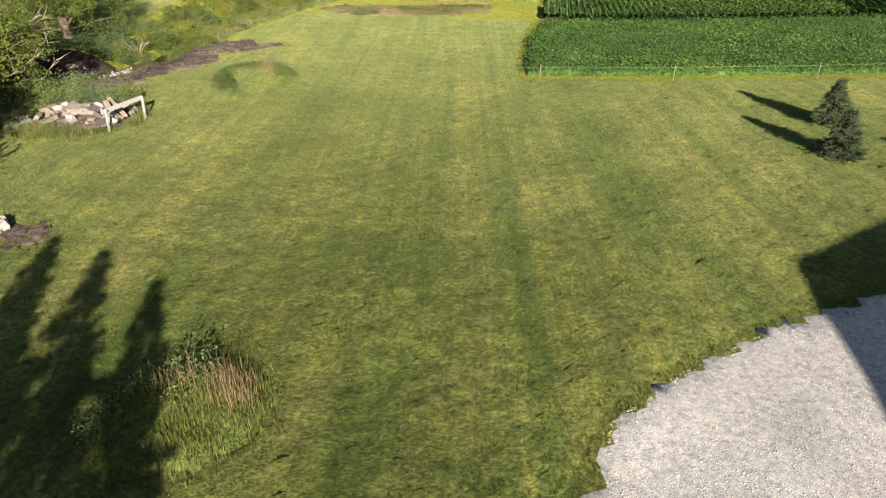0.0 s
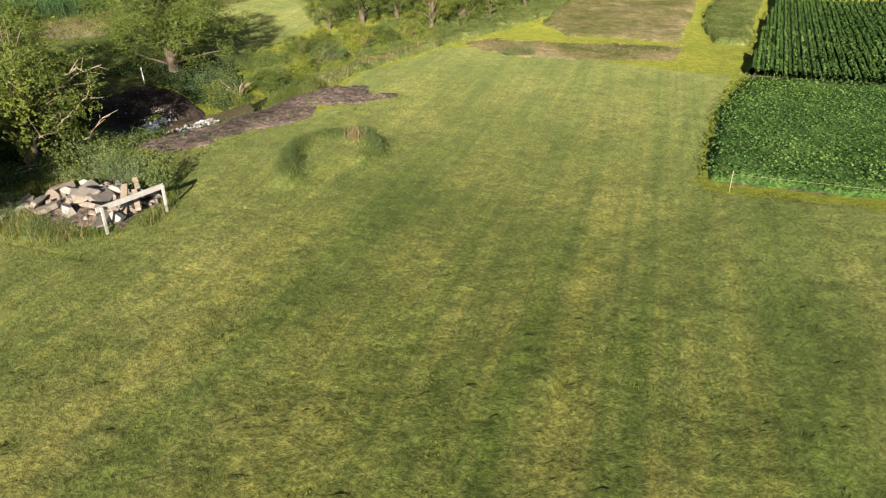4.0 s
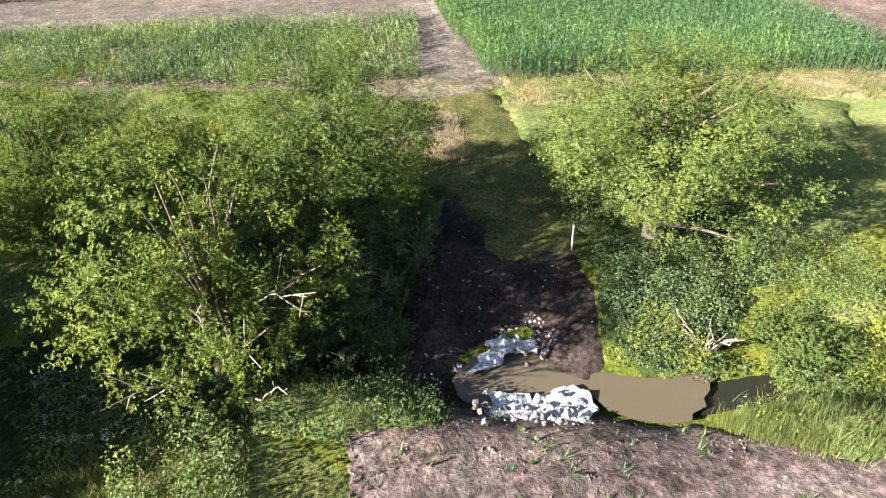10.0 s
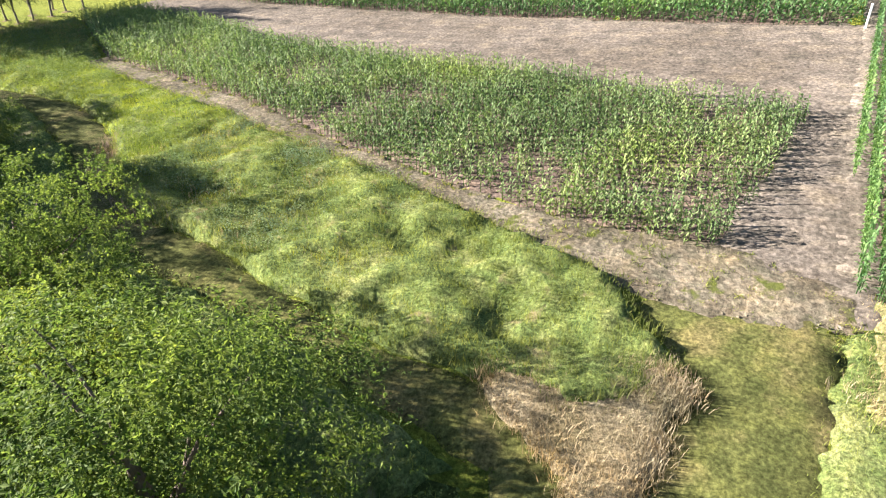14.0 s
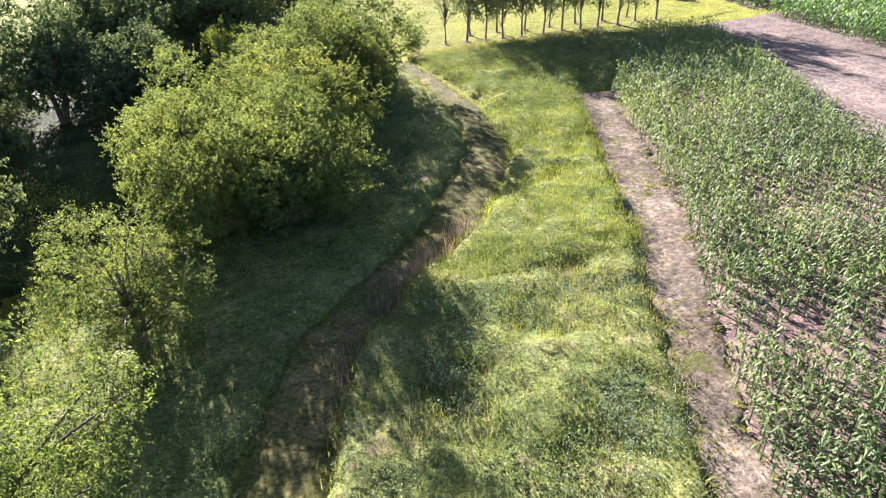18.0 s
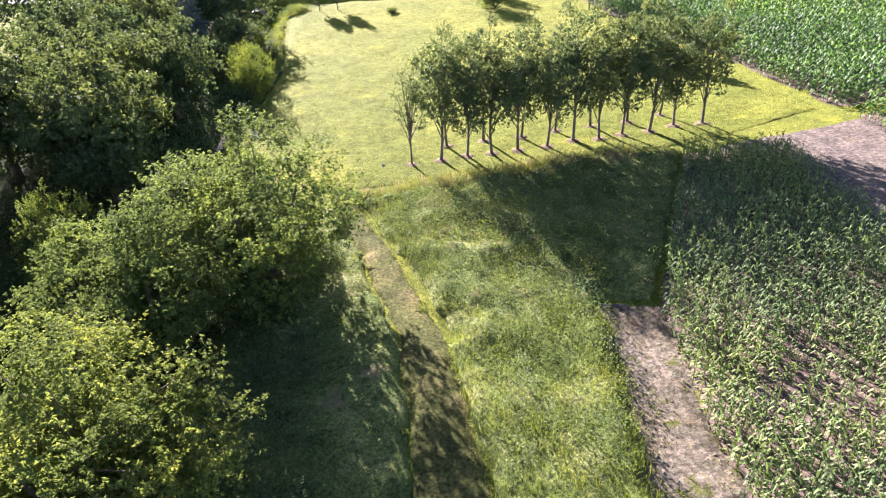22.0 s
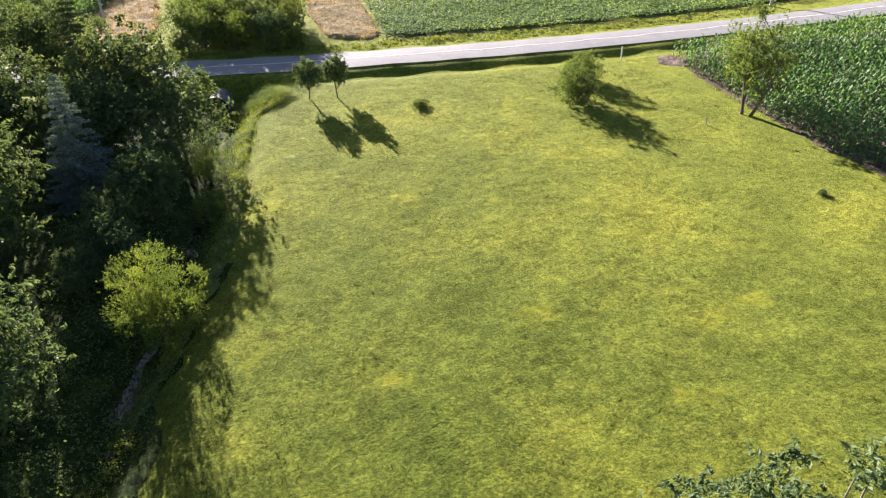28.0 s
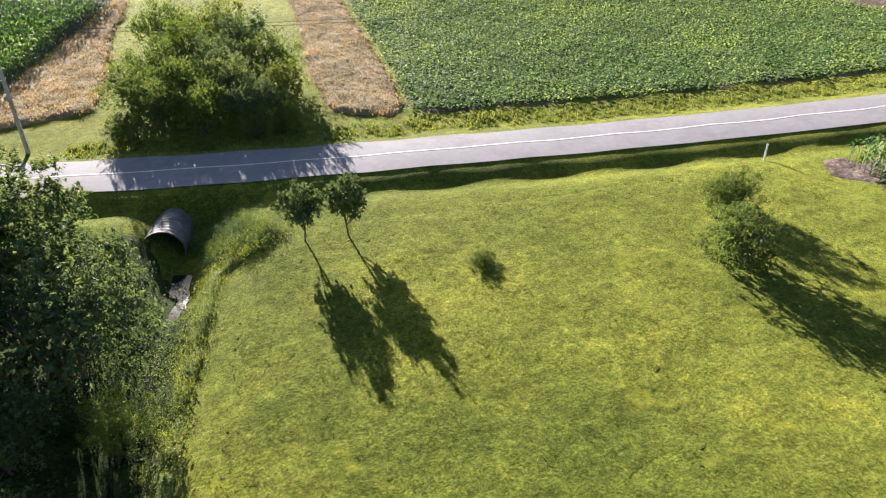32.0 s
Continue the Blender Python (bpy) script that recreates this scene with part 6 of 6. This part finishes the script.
for x, y, s, k in ((-29, 12, 0.55, "tall"), (-31.5, -6, 0.6, "tall"), (-28.5, -15, 0.8, "tall"), (-35.5, -21, 0.8, "tall"), (-33.5, -29, 0.85, "tall"), (-36.5, -35, 0.7, "tall"), (-30, -38, 0.9, "tall"), (-28, -26, 0.9, "tall"), (-31, -47, 0.85, "tall"), (-41.7, -52.6, 0.34, "round"), (-40.6, -58.5, 0.4, "round"), (-38.4, -52, 0.42, "tall"), (-37.6, -57, 0.55, "shrub"), (-38.6, -61.5, 1.0, "shrub"), (-37.4, -48.5, 0.55, "shrub"), (-38.2, -46.0, 0.5, "shrub"), (-26, -8, 0.75, "tall"), (-25.5, -19, 0.7, "tall"), (-22.5, -8.5, 0.4, "tall"), (-26.5, 2, 0.45, "tall"), (-37.0, -44.5, 0.4, "shrub"), (-35.1, -65.2, 0.78, "tall"), (-27, -62, 0.8, "tall"), (-25, -76, 0.8, "tall"), (-33.5, -60, 0.6, "tall"), (-24, -48, 0.9, "tall")):
    grow(k, x, y, s, (x * 53) % 360, ASH_LEAF if k == "round" else DARK_LEAF, "dark green leafy tree in the creek wood")

SPRUCE = conifer_shape(9.5, 2.9, 31, 24, 15, 0.2)
for x, y, s, m_, lab in ((-34.4, -54.6, 0.85, BLUE_SPRUCE, "tall blue spruce with silvery needles"), (-30.5, -69.5, 1.05, SPRUCE_LEAF, "tall dark green spruce by the road"), (-31.2, -33.5, 0.95, SPRUCE_LEAF, "tall dark spruce in the creek wood"), (-27.5, -56.0, 1.0, SPRUCE_LEAF, "tall dark spruce among broad trees")):
    t = empty("spruce", on_ground(x, y, x * 31 % 360, 0.05) @ Matrix.Scale(s, 4), lab, "conifer")
    crown = SPRUCE[1].copy() if m_ is BLUE_SPRUCE else SPRUCE[1]
    part("trunk", SPRUCE[0], BARK, t)
    part("crown", crown, m_, t)
SMALL_SPRUCE = conifer_shape(2.5, 1.2, 32, 15, 20, 0.12)
for x, y, s in ((17.7, 29.9, 0.95), (15.9, 25.5, 0.9), (20.9, 20.6, 1.0)):
    t = empty("young_spruce", on_ground(x, y, x * 31 % 360, 0.03) @ Matrix.Scale(s, 4), "young green spruce standing on the lawn", "conifer", "young spruces")
    part("trunk", SMALL_SPRUCE[0], BARK, t)
    part("crown", SMALL_SPRUCE[1], SPRUCE_LEAF, t)

# a double row of young trees, each in a ring of mulch
def mulch_ring(x, y, r):
    n = 14
    a = np.arange(n) * 2 * np.pi / n
    rr_ = r * RNG.uniform(0.8, 1.2, n)
    vx = np.concatenate([[x], x + np.cos(a) * rr_ * 0.55, x + np.cos(a) * rr_])
    vy = np.concatenate([[y], y + np.sin(a) * rr_ * 0.55, y + np.sin(a) * rr_])
    vz = height(vx, vy) + np.concatenate([[0.14], np.full(n, 0.12), np.full(n, 0.03)])
    i = np.arange(n)
    j = (i + 1) % n
    f = np.concatenate([np.stack([0 * i, 1 + i, 1 + j], 1), np.stack([1 + i, 1 + n + i, 1 + n + j], 1), np.stack([1 + i, 1 + n + j, 1 + j], 1)])
    return from_arrays("mulch", np.stack([vx, vy, vz], 1), f, True)


for i in range(12):
    x, y = -53.1 - 1.72 * i + 0.1 * math.sin(i * 5), -20.8 + 0.15 * math.sin(i * 3)
    kind = "column_thin" if i == 0 else ("column", "column_b")[i % 2]
    s = 0.92 + 0.1 * math.sin(i * 2.3)
    grow(kind, x, y, s, i * 77, OAK_LEAF, "thin pale young tree with a sparse crown" if i == 0 else "slim dark green oak in a planted row", s * (0.86 if i in (3, 10) else 1.0), bark=PALE_BARK, group="planted tree row")
    tagged(part("mulch_ring", mulch_ring(x, y, 0.58), MULCH), "ring of brown wood chips round a trunk", "mulch", "mulch rings")
for i in range(7):
    x, y = -55.7 - 2.45 * i, -23.0 + 0.2 * math.sin(i * 4)
    s = 0.88 + 0.1 * math.sin(i * 1.7)
    grow(("column", "column_b")[i % 2], x, y, s, i * 91 + 40, OAK_LEAF, "slim dark green oak in the back row", bark=PALE_BARK, group="planted tree row")
    tagged(part("mulch_ring", mulch_ring(x, y, 0.58), MULCH), "ring of brown wood chips round a trunk", "mulch", "mulch rings")

# single trees and bushes on the long lawn
grow("sapling", -47.05, -70.2, 1.22, 0, OAK_LEAF, "young round-headed tree near the culvert", group="two saplings")
grow("sapling", -49.45, -70.3, 1.25, 130, OAK_LEAF, "young round-headed tree near the culvert", group="two saplings")
grow("ball", -67.7, -63.6, 1.08, 0, WILLOW_LEAF, "round bushy green shrub on the lawn", name="bush")
grow("ball", -70.2, -68.3, 0.85, 140, WILLOW_LEAF, "feathery grey-green shrub behind the round one", name="bush")
grow("slender", -78.2, -57.2, 1.35, 0, WILLOW_LEAF, "slender pale tree at the corn's edge")
grow("sapling", -75.9, -35.4, 0.75, 0, WILLOW_LEAF, "tiny young tree near the corn")
grow("sapling", -76.8, -31.8, 0.8, 60, OAK_LEAF, "tiny young tree near the corn")
grow("ball", -55.9, -66.3, 0.42, 0, ASH_LEAF, "small weedy clump on the lawn", 0.24, name="bush")
grow("ball", -75.3, -44.9, 0.16, 0, DARK_LEAF, "small dark weed clump on the lawn", name="bush")
# thicket across the road
for i, (x, y, s) in enumerate(((-34.6, -87.8, 0.6), (-38.2, -87.4, 0.64), (-41.8, -87.8, 0.6), (-32.2, -91.0, 0.66), (-36.0, -91.0, 0.7), (-40.0, -91.2, 0.72), (-43.6, -91.0, 0.6), (-33.5, -95.5, 0.75), (-38.0, -95.5, 0.8), (-42.5, -96.0, 0.72), (-35.0, -100.5, 0.8), (-40.0, -101.0, 0.85), (-36.5, -107, 0.9), (-31.5, -106, 0.8))):
    grow("shrub", x - 1.2, y, s, i * 67, (WILLOW_LEAF, ASH_LEAF, OAK_LEAF)[i % 3], "dense bush in the roadside thicket", name="thicket_tree")
for x, y in ((-45.2, -86.5), (-43.4, -85.6), (-34.0, -85.6)):
    grow("ball", x, y, 0.75, x * 10, ASH_LEAF, "leafy shrub at the thicket's edge", name="bush")
for x, y, s_ in ((-27.7, 36.3, 1.0), (-29.2, 38.4, 0.8), (-26.1, 35.2, 0.95), (-25.9, 37.3, 0.55), (-31.5, 39.3, 0.6)):
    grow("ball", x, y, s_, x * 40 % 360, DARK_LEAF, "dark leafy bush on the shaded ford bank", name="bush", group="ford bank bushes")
BANK_LEAF = (YELLOW_WEED, ASH_LEAF, YELLOW_WEED, WEED)
for i, (x, y, s_) in enumerate(((-22.4, 49.1, 0.8), (-22.5, 52.8, 0.72), (-22.0, 56.2, 0.78), (-21.5, 59.9, 0.8), (-20.4, 62.9, 0.78), (-20.2, 53.8, 0.55), (-19.6, 58.0, 0.6), (-19.3, 66.1, 0.7), (-24.0, 55.2, 0.65), (-21.2, 50.8, 0.55), (-18.2, 61.2, 0.5), (-23.6, 58.4, 0.6), (-16.6, 66.4, 0.55), (-22.8, 62.2, 0.6))):
    lf = BANK_LEAF[(i + 1) % 4]
    grow("ball", x, y, s_, i * 71, lf, "yellow-green bush on the weedy creek bank" if lf is YELLOW_WEED else "green bush on the weedy creek bank", s_ * 0.72, name="bush", group="creek bank bushes")
# trees behind the start, whose shade falls on the lawn
for x, y, s, k in ((-17.6, 9.5, 0.55, "tall"), (-20.4, 13.0, 0.92, "tall"), (-23.4, 15.5, 0.95, "tall"), (-26.4, 19.0, 0.95, "tall")):
    grow(k, x, y, s, x * 29 % 360, DARK_LEAF, "tall dark tree beside the house lawn")
for x, y, s in ((-2.9, -4.2, 0.72), (-5.0, -3.4, 0.76), (-6.9, -3.2, 0.78), (-8.6, -4.6, 0.74), (-4.4, -7.6, 0.7), (-10.6, -5.6, 0.7), (-3.9, -5.4, 0.66), (-5.9, -5.0, 0.7), (-7.8, -5.8, 0.7), (-9.7, -3.8, 0.68), (-2.0, -6.4, 0.66), (-6.2, -8.0, 0.74)):
    t = empty("spruce", on_ground(x, y, x * 31 % 360, 0.05) @ Matrix.Diagonal((s * 1.15, s * 1.15, s, 1)), "dark green spruce in a clump beside the drive", "conifer", "spruce clump")
    part("trunk", SPRUCE[0], BARK, t)
    part("crown", SPRUCE[1], SPRUCE_LEAF, t)

# ---------------------------------------------------------------- house at the gravel drive
def house():
    t = empty("house", pose(0, 0, 0), "grey sided house at the edge of the gravel drive", "house")
    a, e1, e2 = Vector((14.2, 2.3)), Vector((0.84, 0.54)), Vector((-0.22, -0.975))
    P = [a, a + e1 * 12, a + e1 * 12 + e2 * 10, a + e2 * 10]
    z0, z1 = float(height(18, 2)) - 0.3, float(height(12, 16)) + 5.0
    bm = bmesh.new()
    lo = [bm.verts.new((p.x, p.y, z0)) for p in P]
    hi = [bm.verts.new((p.x, p.y, z1 - 0.3)) for p in P]
    for i in range(4):
        j = (i + 1) % 4
        bm.faces.new((lo[j], lo[i], hi[i], hi[j]))
    part("wall", bm, SIDING, t)
    bm = bmesh.new()
    lo = [bm.verts.new((p.x, p.y, z1 - 0.3)) for p in P]
    hi = [bm.verts.new((p.x, p.y, z1)) for p in P]
    bm.faces.new(hi[::-1]), bm.faces.new(lo)
    for i in range(4):
        j = (i + 1) % 4
        bm.faces.new((lo[i], lo[j], hi[j], hi[i]))
    bmesh.ops.recalc_face_normals(bm, faces=bm.faces[:])
    part("roof", bm, ROOFING, t)


house()

# ---------------------------------------------------------------- culvert, posts and poles
def culvert():
    """A corrugated steel pipe under the road, its inside coloured dark for shade."""
    r, y0, y1, x0 = 1.2, -73.0, -86.5, -38.9
    zc = float(height(-40.2, -70.0)) + 0.80
    t = empty("culvert", pose(x0, y0, zc), "large corrugated steel culvert pipe under the road", "culvert")
    n, k = 150, 28
    s = np.linspace(0, 1, n)
    a = np.arange(k) * 2 * np.pi / k
    i, j = np.meshgrid(np.arange(n - 1), np.arange(k), indexing="ij")
    p, q = (i * k + j).ravel(), (i * k + (j + 1) % k).ravel()
    quad = np.stack([p, q, q + k, p + k], 1)
    for nm, dr, mat in (("pipe", 0.0, STEEL), ("lining", -0.03, PIPE_SHADE)):
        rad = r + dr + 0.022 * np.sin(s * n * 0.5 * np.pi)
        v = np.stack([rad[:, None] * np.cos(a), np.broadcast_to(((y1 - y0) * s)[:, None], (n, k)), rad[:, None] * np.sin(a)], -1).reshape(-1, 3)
        part(nm, from_arrays(nm, v, quad[:, ::-1] if nm == "pipe" else quad, True), mat, t, "inner wall with shade put into its colour" if nm == "lining" else "")
    rim_ = np.stack([np.stack([rr_ * np.cos(a), 0 * a, rr_ * np.sin(a)], 1) for rr_ in (r + 0.01, r - 0.04)]).reshape(-1, 3)
    w = np.arange(k)
    part("rim", from_arrays("rim", rim_, np.stack([w, (w + 1) % k, (w + 1) % k + k, w + k], 1)), STEEL, t)


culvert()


def post(x, y, tall, w, material, label, category="post"):
    t = empty("marker_post", on_ground(x, y, 10), label, category)
    bm = bmesh.new()
    box(bm, w, w * 0.6, tall, pose(0, 0, tall / 2 - 0.05), w * 0.12)
    part("stake", bm, material, t)
    bm = bmesh.new()
    box(bm, w * 1.08, w * 0.68, tall * 0.08, pose(0, 0, tall * 0.93), w * 0.1)
    part("cap", bm, material, t)


post(-75.9, -74.2, 1.15, 0.11, POST_PAINT, "white marker post in the roadside grass")
post(-28.5, 44.4, 1.1, 0.06, POST_PAINT, "thin pale stake beside the ford track")
post(-79.1, 48.1, 1.6, 0.16, POST_PAINT, "white post at the corner of the corn field")
post(-78.5, -41.4, 1.0, 0.09, POLE_WOOD, "short wooden post at the corn's edge")
post(-74.8, -56.4, 0.6, 0.09, POLE_WOOD, "short wooden stub in the lawn")


def utility_pole(x, y):
    t = empty("utility_pole", on_ground(x, y, 0, 0.1), "weathered wooden utility pole with a crossarm", "utility pole")
    k = np.linspace(0, 1, 8)
    part("pole", from_arrays("pole", *tube(np.stack([0 * k, 0 * k, k * 8.4], 1), 0.15 - 0.05 * k, 10), True), POLE_WOOD, t)
    bm = bmesh.new()
    box(bm, 0.11, 1.8, 0.11, pose(0, 0, 7.9), 0.01)
    arm = part("crossarm", bm, POLE_WOOD, t)
    for dy in (-0.8, 0.8):
        bm = bmesh.new()
        bmesh.ops.create_cone(bm, cap_ends=True, segments=10, radius1=0.06, radius2=0.035, depth=0.16, matrix=pose(0, dy, 8.04))
        part("insulator", bm, STEEL, arm)


POLES = [(-27.7, -84.9), (-97.4, -84.8), (42, -88)]
for p in POLES:
    utility_pole(*p)
for (ax, ay), (bx, by) in zip([POLES[2], POLES[0]], [POLES[0], POLES[1]]):
    for dy in (-0.8, 0.8):
        s = np.linspace(0, 1, 40)
        x, y = ax + (bx - ax) * s, ay + dy + (by - ay) * s
        z = (1 - s) * (float(height(ax, ay)) + 8.0) + s * (float(height(bx, by)) + 8.0) - 1.0 * 4 * s * (1 - s)
        tagged(part("power_line", from_arrays("power_line", *tube(np.stack([x, y, z], 1), np.full(40, 0.012), 5), True), CABLE), "thin black power line between poles", "cable")

# string on stakes along the bean field
fence = empty("string_line", on_ground(4.8, 39.6), "yellow string stretched on stakes along the beans", "string fence")
xs = [4.9, 13.0, 21.5, 30.0, 38.0]
ys = [39.5, 39.2, 38.9, 38.7, 38.4]
for x, y in zip(xs, ys):
    bm = bmesh.new()
    box(bm, 0.022, 0.022, 1.0, pose(0, 0, 0.45), 0.004)
    ob = part("stake", bm, DEADWOOD, fence)
    ob.matrix_basis = fence.matrix_basis.inverted() @ on_ground(x, y)
path = np.array([(x, y, float(height(x, y)) + 0.8) for x, y in zip(xs, ys)])
ob = part("string", from_arrays("string", *tube(path, np.full(5, 0.005), 5), True), STRING, fence)
ob.matrix_basis = fence.matrix_basis.inverted()

# dead branches beside the pool
drift = empty("dead_branches", on_ground(-23.4, 46.6), "bleached dead branches beside the pool", "dead wood")
rng_ = np.random.default_rng(3)
for i in range(16):
    a, l = rng_.uniform(0, 6.28), rng_.uniform(0.9, 2.0)
    up = rng_.uniform(0.35, 1.3)
    u = np.linspace(0, 1, 7)
    b = np.stack([np.cos(a) * l * u * 0.6, np.sin(a) * l * u * 0.6, up * l * u * (1 - 0.25 * u)], 1) + rng_.normal(0, 0.05, (7, 3)) * u[:, None]
    part("branch", from_arrays("branch", *tube(b, 0.04 * (1 - 0.85 * u) + 0.004, 5), True), DEADWOOD, drift)

drape("lawn_scar", [(-45.6, -55.0), (-44.9, -55.0), (-44.6, -55.6), (-45.3, -55.8)], SOIL, 0.05, 0.2, 0.1, "small bare dark spot in the lawn", "soil", 0.04, 0.2)
drape("field_corner_soil", [(-78.0, -70.6), (-80.2, -68.6), (-81.0, -71.8), (-80.0, -73.0), (-78.6, -72.4)], SOIL, 0.06, 0.4, 0.2, "bare brown soil at the corn's corner", "soil", 0.06, 0.3)
for x, y in ((-51.3, -21.05),):
    st = empty("field_stone", on_ground(x, y), "pale stone lying in the lawn", "stone")
    lay_stone(st, x, y, 0.2, 0.06, int(x * 10), PALE, 20)

# ---------------------------------------------------------------- the lawns' own tufts, pebbles and clippings
def lawn_tufts(name, poly, per_m2, tall, label, holes=(), per=3, width=0.006, material=None):
    x, y = scatter(poly, per_m2, holes)
    w = np.array([noise.noise((a * 0.5, b * 0.5, 4.0)) for a, b in zip(x, y)])
    stuff(name, blades(x, y, tall * (1 + 0.6 * w), 1.0, width, per, 0.05, height(x, y) + (0.07 if "lawn" in name else 0.0)), material or LAWN_BLADE, label, "grass")


lawn_tufts("lawn_tufts", [(-20, 22), (-19.5, 27), (-15.4, 27), (-15.2, 31.5), (-17.5, 33.5), (-20.5, 35), (-19, 37), (-16, 42.4), (-13, 48), (-17, 52), (2, 54), (3.4, 40), (20, 38), (18, 14), (8, 14), (2, 9), (1, 3), (-14, 4)], 12, 0.06, "short uneven grass tufts of the mown lawn")
lawn_tufts("long_lawn_tufts", [(-44, -18), (-43, -30), (-44, -45), (-44.4, -60), (-46, -72), (-76, -74), (-78, -55), (-79, -35), (-80, -20)], 10, 0.08, "uneven clover and grass tufts of the long lawn", (), 3, 0.006)
lawn_tufts("path_clippings", CUT_WAY, 6, 0.05, "brown grass clippings on the mown way", (), 3, 0.008, STRAW)
lawn_tufts("path_tufts", CUT_WAY, 40, 0.09, "short cut grass on the mown way", (), 4, 0.008)
lawn_tufts("track_weeds", TRACK, 5, 0.16, "small weeds along the dirt track", (), 9, 0.009, BLADE)
lawn_tufts("soil_weeds", BANK_SOIL, 1.2, 0.2, "scattered weeds on the bare soil", (), 9, 0.01, WEED)
rim = ragged(DRIVE[:8], 0.25, 0.2)
ex = np.array([p[0] for p in rim[: len(rim) * 2 // 3]]) + RNG.normal(0, 0.12, len(rim) * 2 // 3)
ey = np.array([p[1] for p in rim[: len(rim) * 2 // 3]]) + RNG.normal(0, 0.12, len(rim) * 2 // 3)
stuff("drive_edge_tufts", blades(np.repeat(ex, 6) + RNG.normal(0, 0.15, len(ex) * 6), np.repeat(ey, 6) + RNG.normal(0, 0.15, len(ex) * 6), 0.10, 0.8, 0.004, 9, 0.1), LAWN_BLADE, "grass tufts along the edge of the gravel", "grass")


def pebbles(name, poly, per_m2, size, material, label):
    """Loose stones: squashed, jittered octahedra."""
    x, y = scatter(poly, per_m2)
    n = len(x)
    s = size * RNG.uniform(0.5, 1.5, n)
    d = np.array([(1, 0, 0), (0, 1, 0), (-1, 0, 0), (0, -1, 0), (0, 0, 0.7), (0, 0, -0.3)])
    v = np.stack([x, y, height(x, y) + 0.05], 1)[:, None] + d[None] * s[:, None, None] * RNG.uniform(0.7, 1.3, (n, 6, 3))
    i = np.arange(n)[:, None] * 6
    f = np.concatenate([i + t for t in ([0, 1, 4], [1, 2, 4], [2, 3, 4], [3, 0, 4])])
    stuff(name, (v.reshape(-1, 3), f), material, label, "stones")


pebbles("gravel_stones", [(2.2, 6.5), (3.0, 9.6), (4.8, 11.2), (7.5, 12.9), (11.6, 14.6), (13, 12), (9, 4), (3, 3)], 130, 0.013, GRAVEL, "loose white crushed stones on the drive")
pebbles("soil_clods", BANK_SOIL, 22, 0.035, SOIL, "dark clods on the bare bank")
pebbles("track_clods", TRACK, 12, 0.045, DIRT, "dry clods on the dirt track")
pebbles("ford_rubble", RAPIDS[0], 60, 0.055, WHITE_STONE, "broken white stones tipped into the ford")
pebbles("rapid_stones", RAPIDS[1], 34, 0.055, WHITE_STONE, "white stones breaking the rapid")
pebbles("ford_chips", FORD_SOIL, 2.5, 0.04, WHITE_STONE, "scattered white stone chips on the mud")
pebbles("bank_chips", BANK_SOIL, 0.5, 0.035, WHITE_STONE, "scattered pale stones on the bare bank")
lawn_tufts("lawn_clover", [(-14, 6), (2, 12), (3, 30), (-4, 34), (-15, 24)], 5, 0.05, "broad-leaved clover spots in the lawn", (), 7, 0.007)
x_, y_ = along([(-47.8, 36.5), (-49.9, 29.5), (-51.9, 23.0), (-54.0, 15.0), (-56.2, 6.0), (-58.4, -2.6)], 46, 0.22)
stuff("track_grass_strip", blades(x_, y_, 0.11, 0.9, 0.007, 7, 0.12), BLADE, "ragged strip of grass along the dirt track", "grass")
x_, y_ = along([(-48.9, 36.0), (-51.0, 28.5), (-53.6, 20.5), (-55.4, 13.5), (-57.4, 5.0), (-59.4, -2.4)], 12, 0.1)
stuff("track_middle_weeds", blades(x_, y_, 0.09, 0.9, 0.008, 7, 0.1), WEED, "small weeds between the wheel ruts", "grass")

# the plan's units become metres
for ob in scene.objects:
    if ob.parent is None and ob.type in {"MESH", "EMPTY"}:
        ob.matrix_basis = Matrix.Scale(UNIT, 4) @ ob.matrix_basis
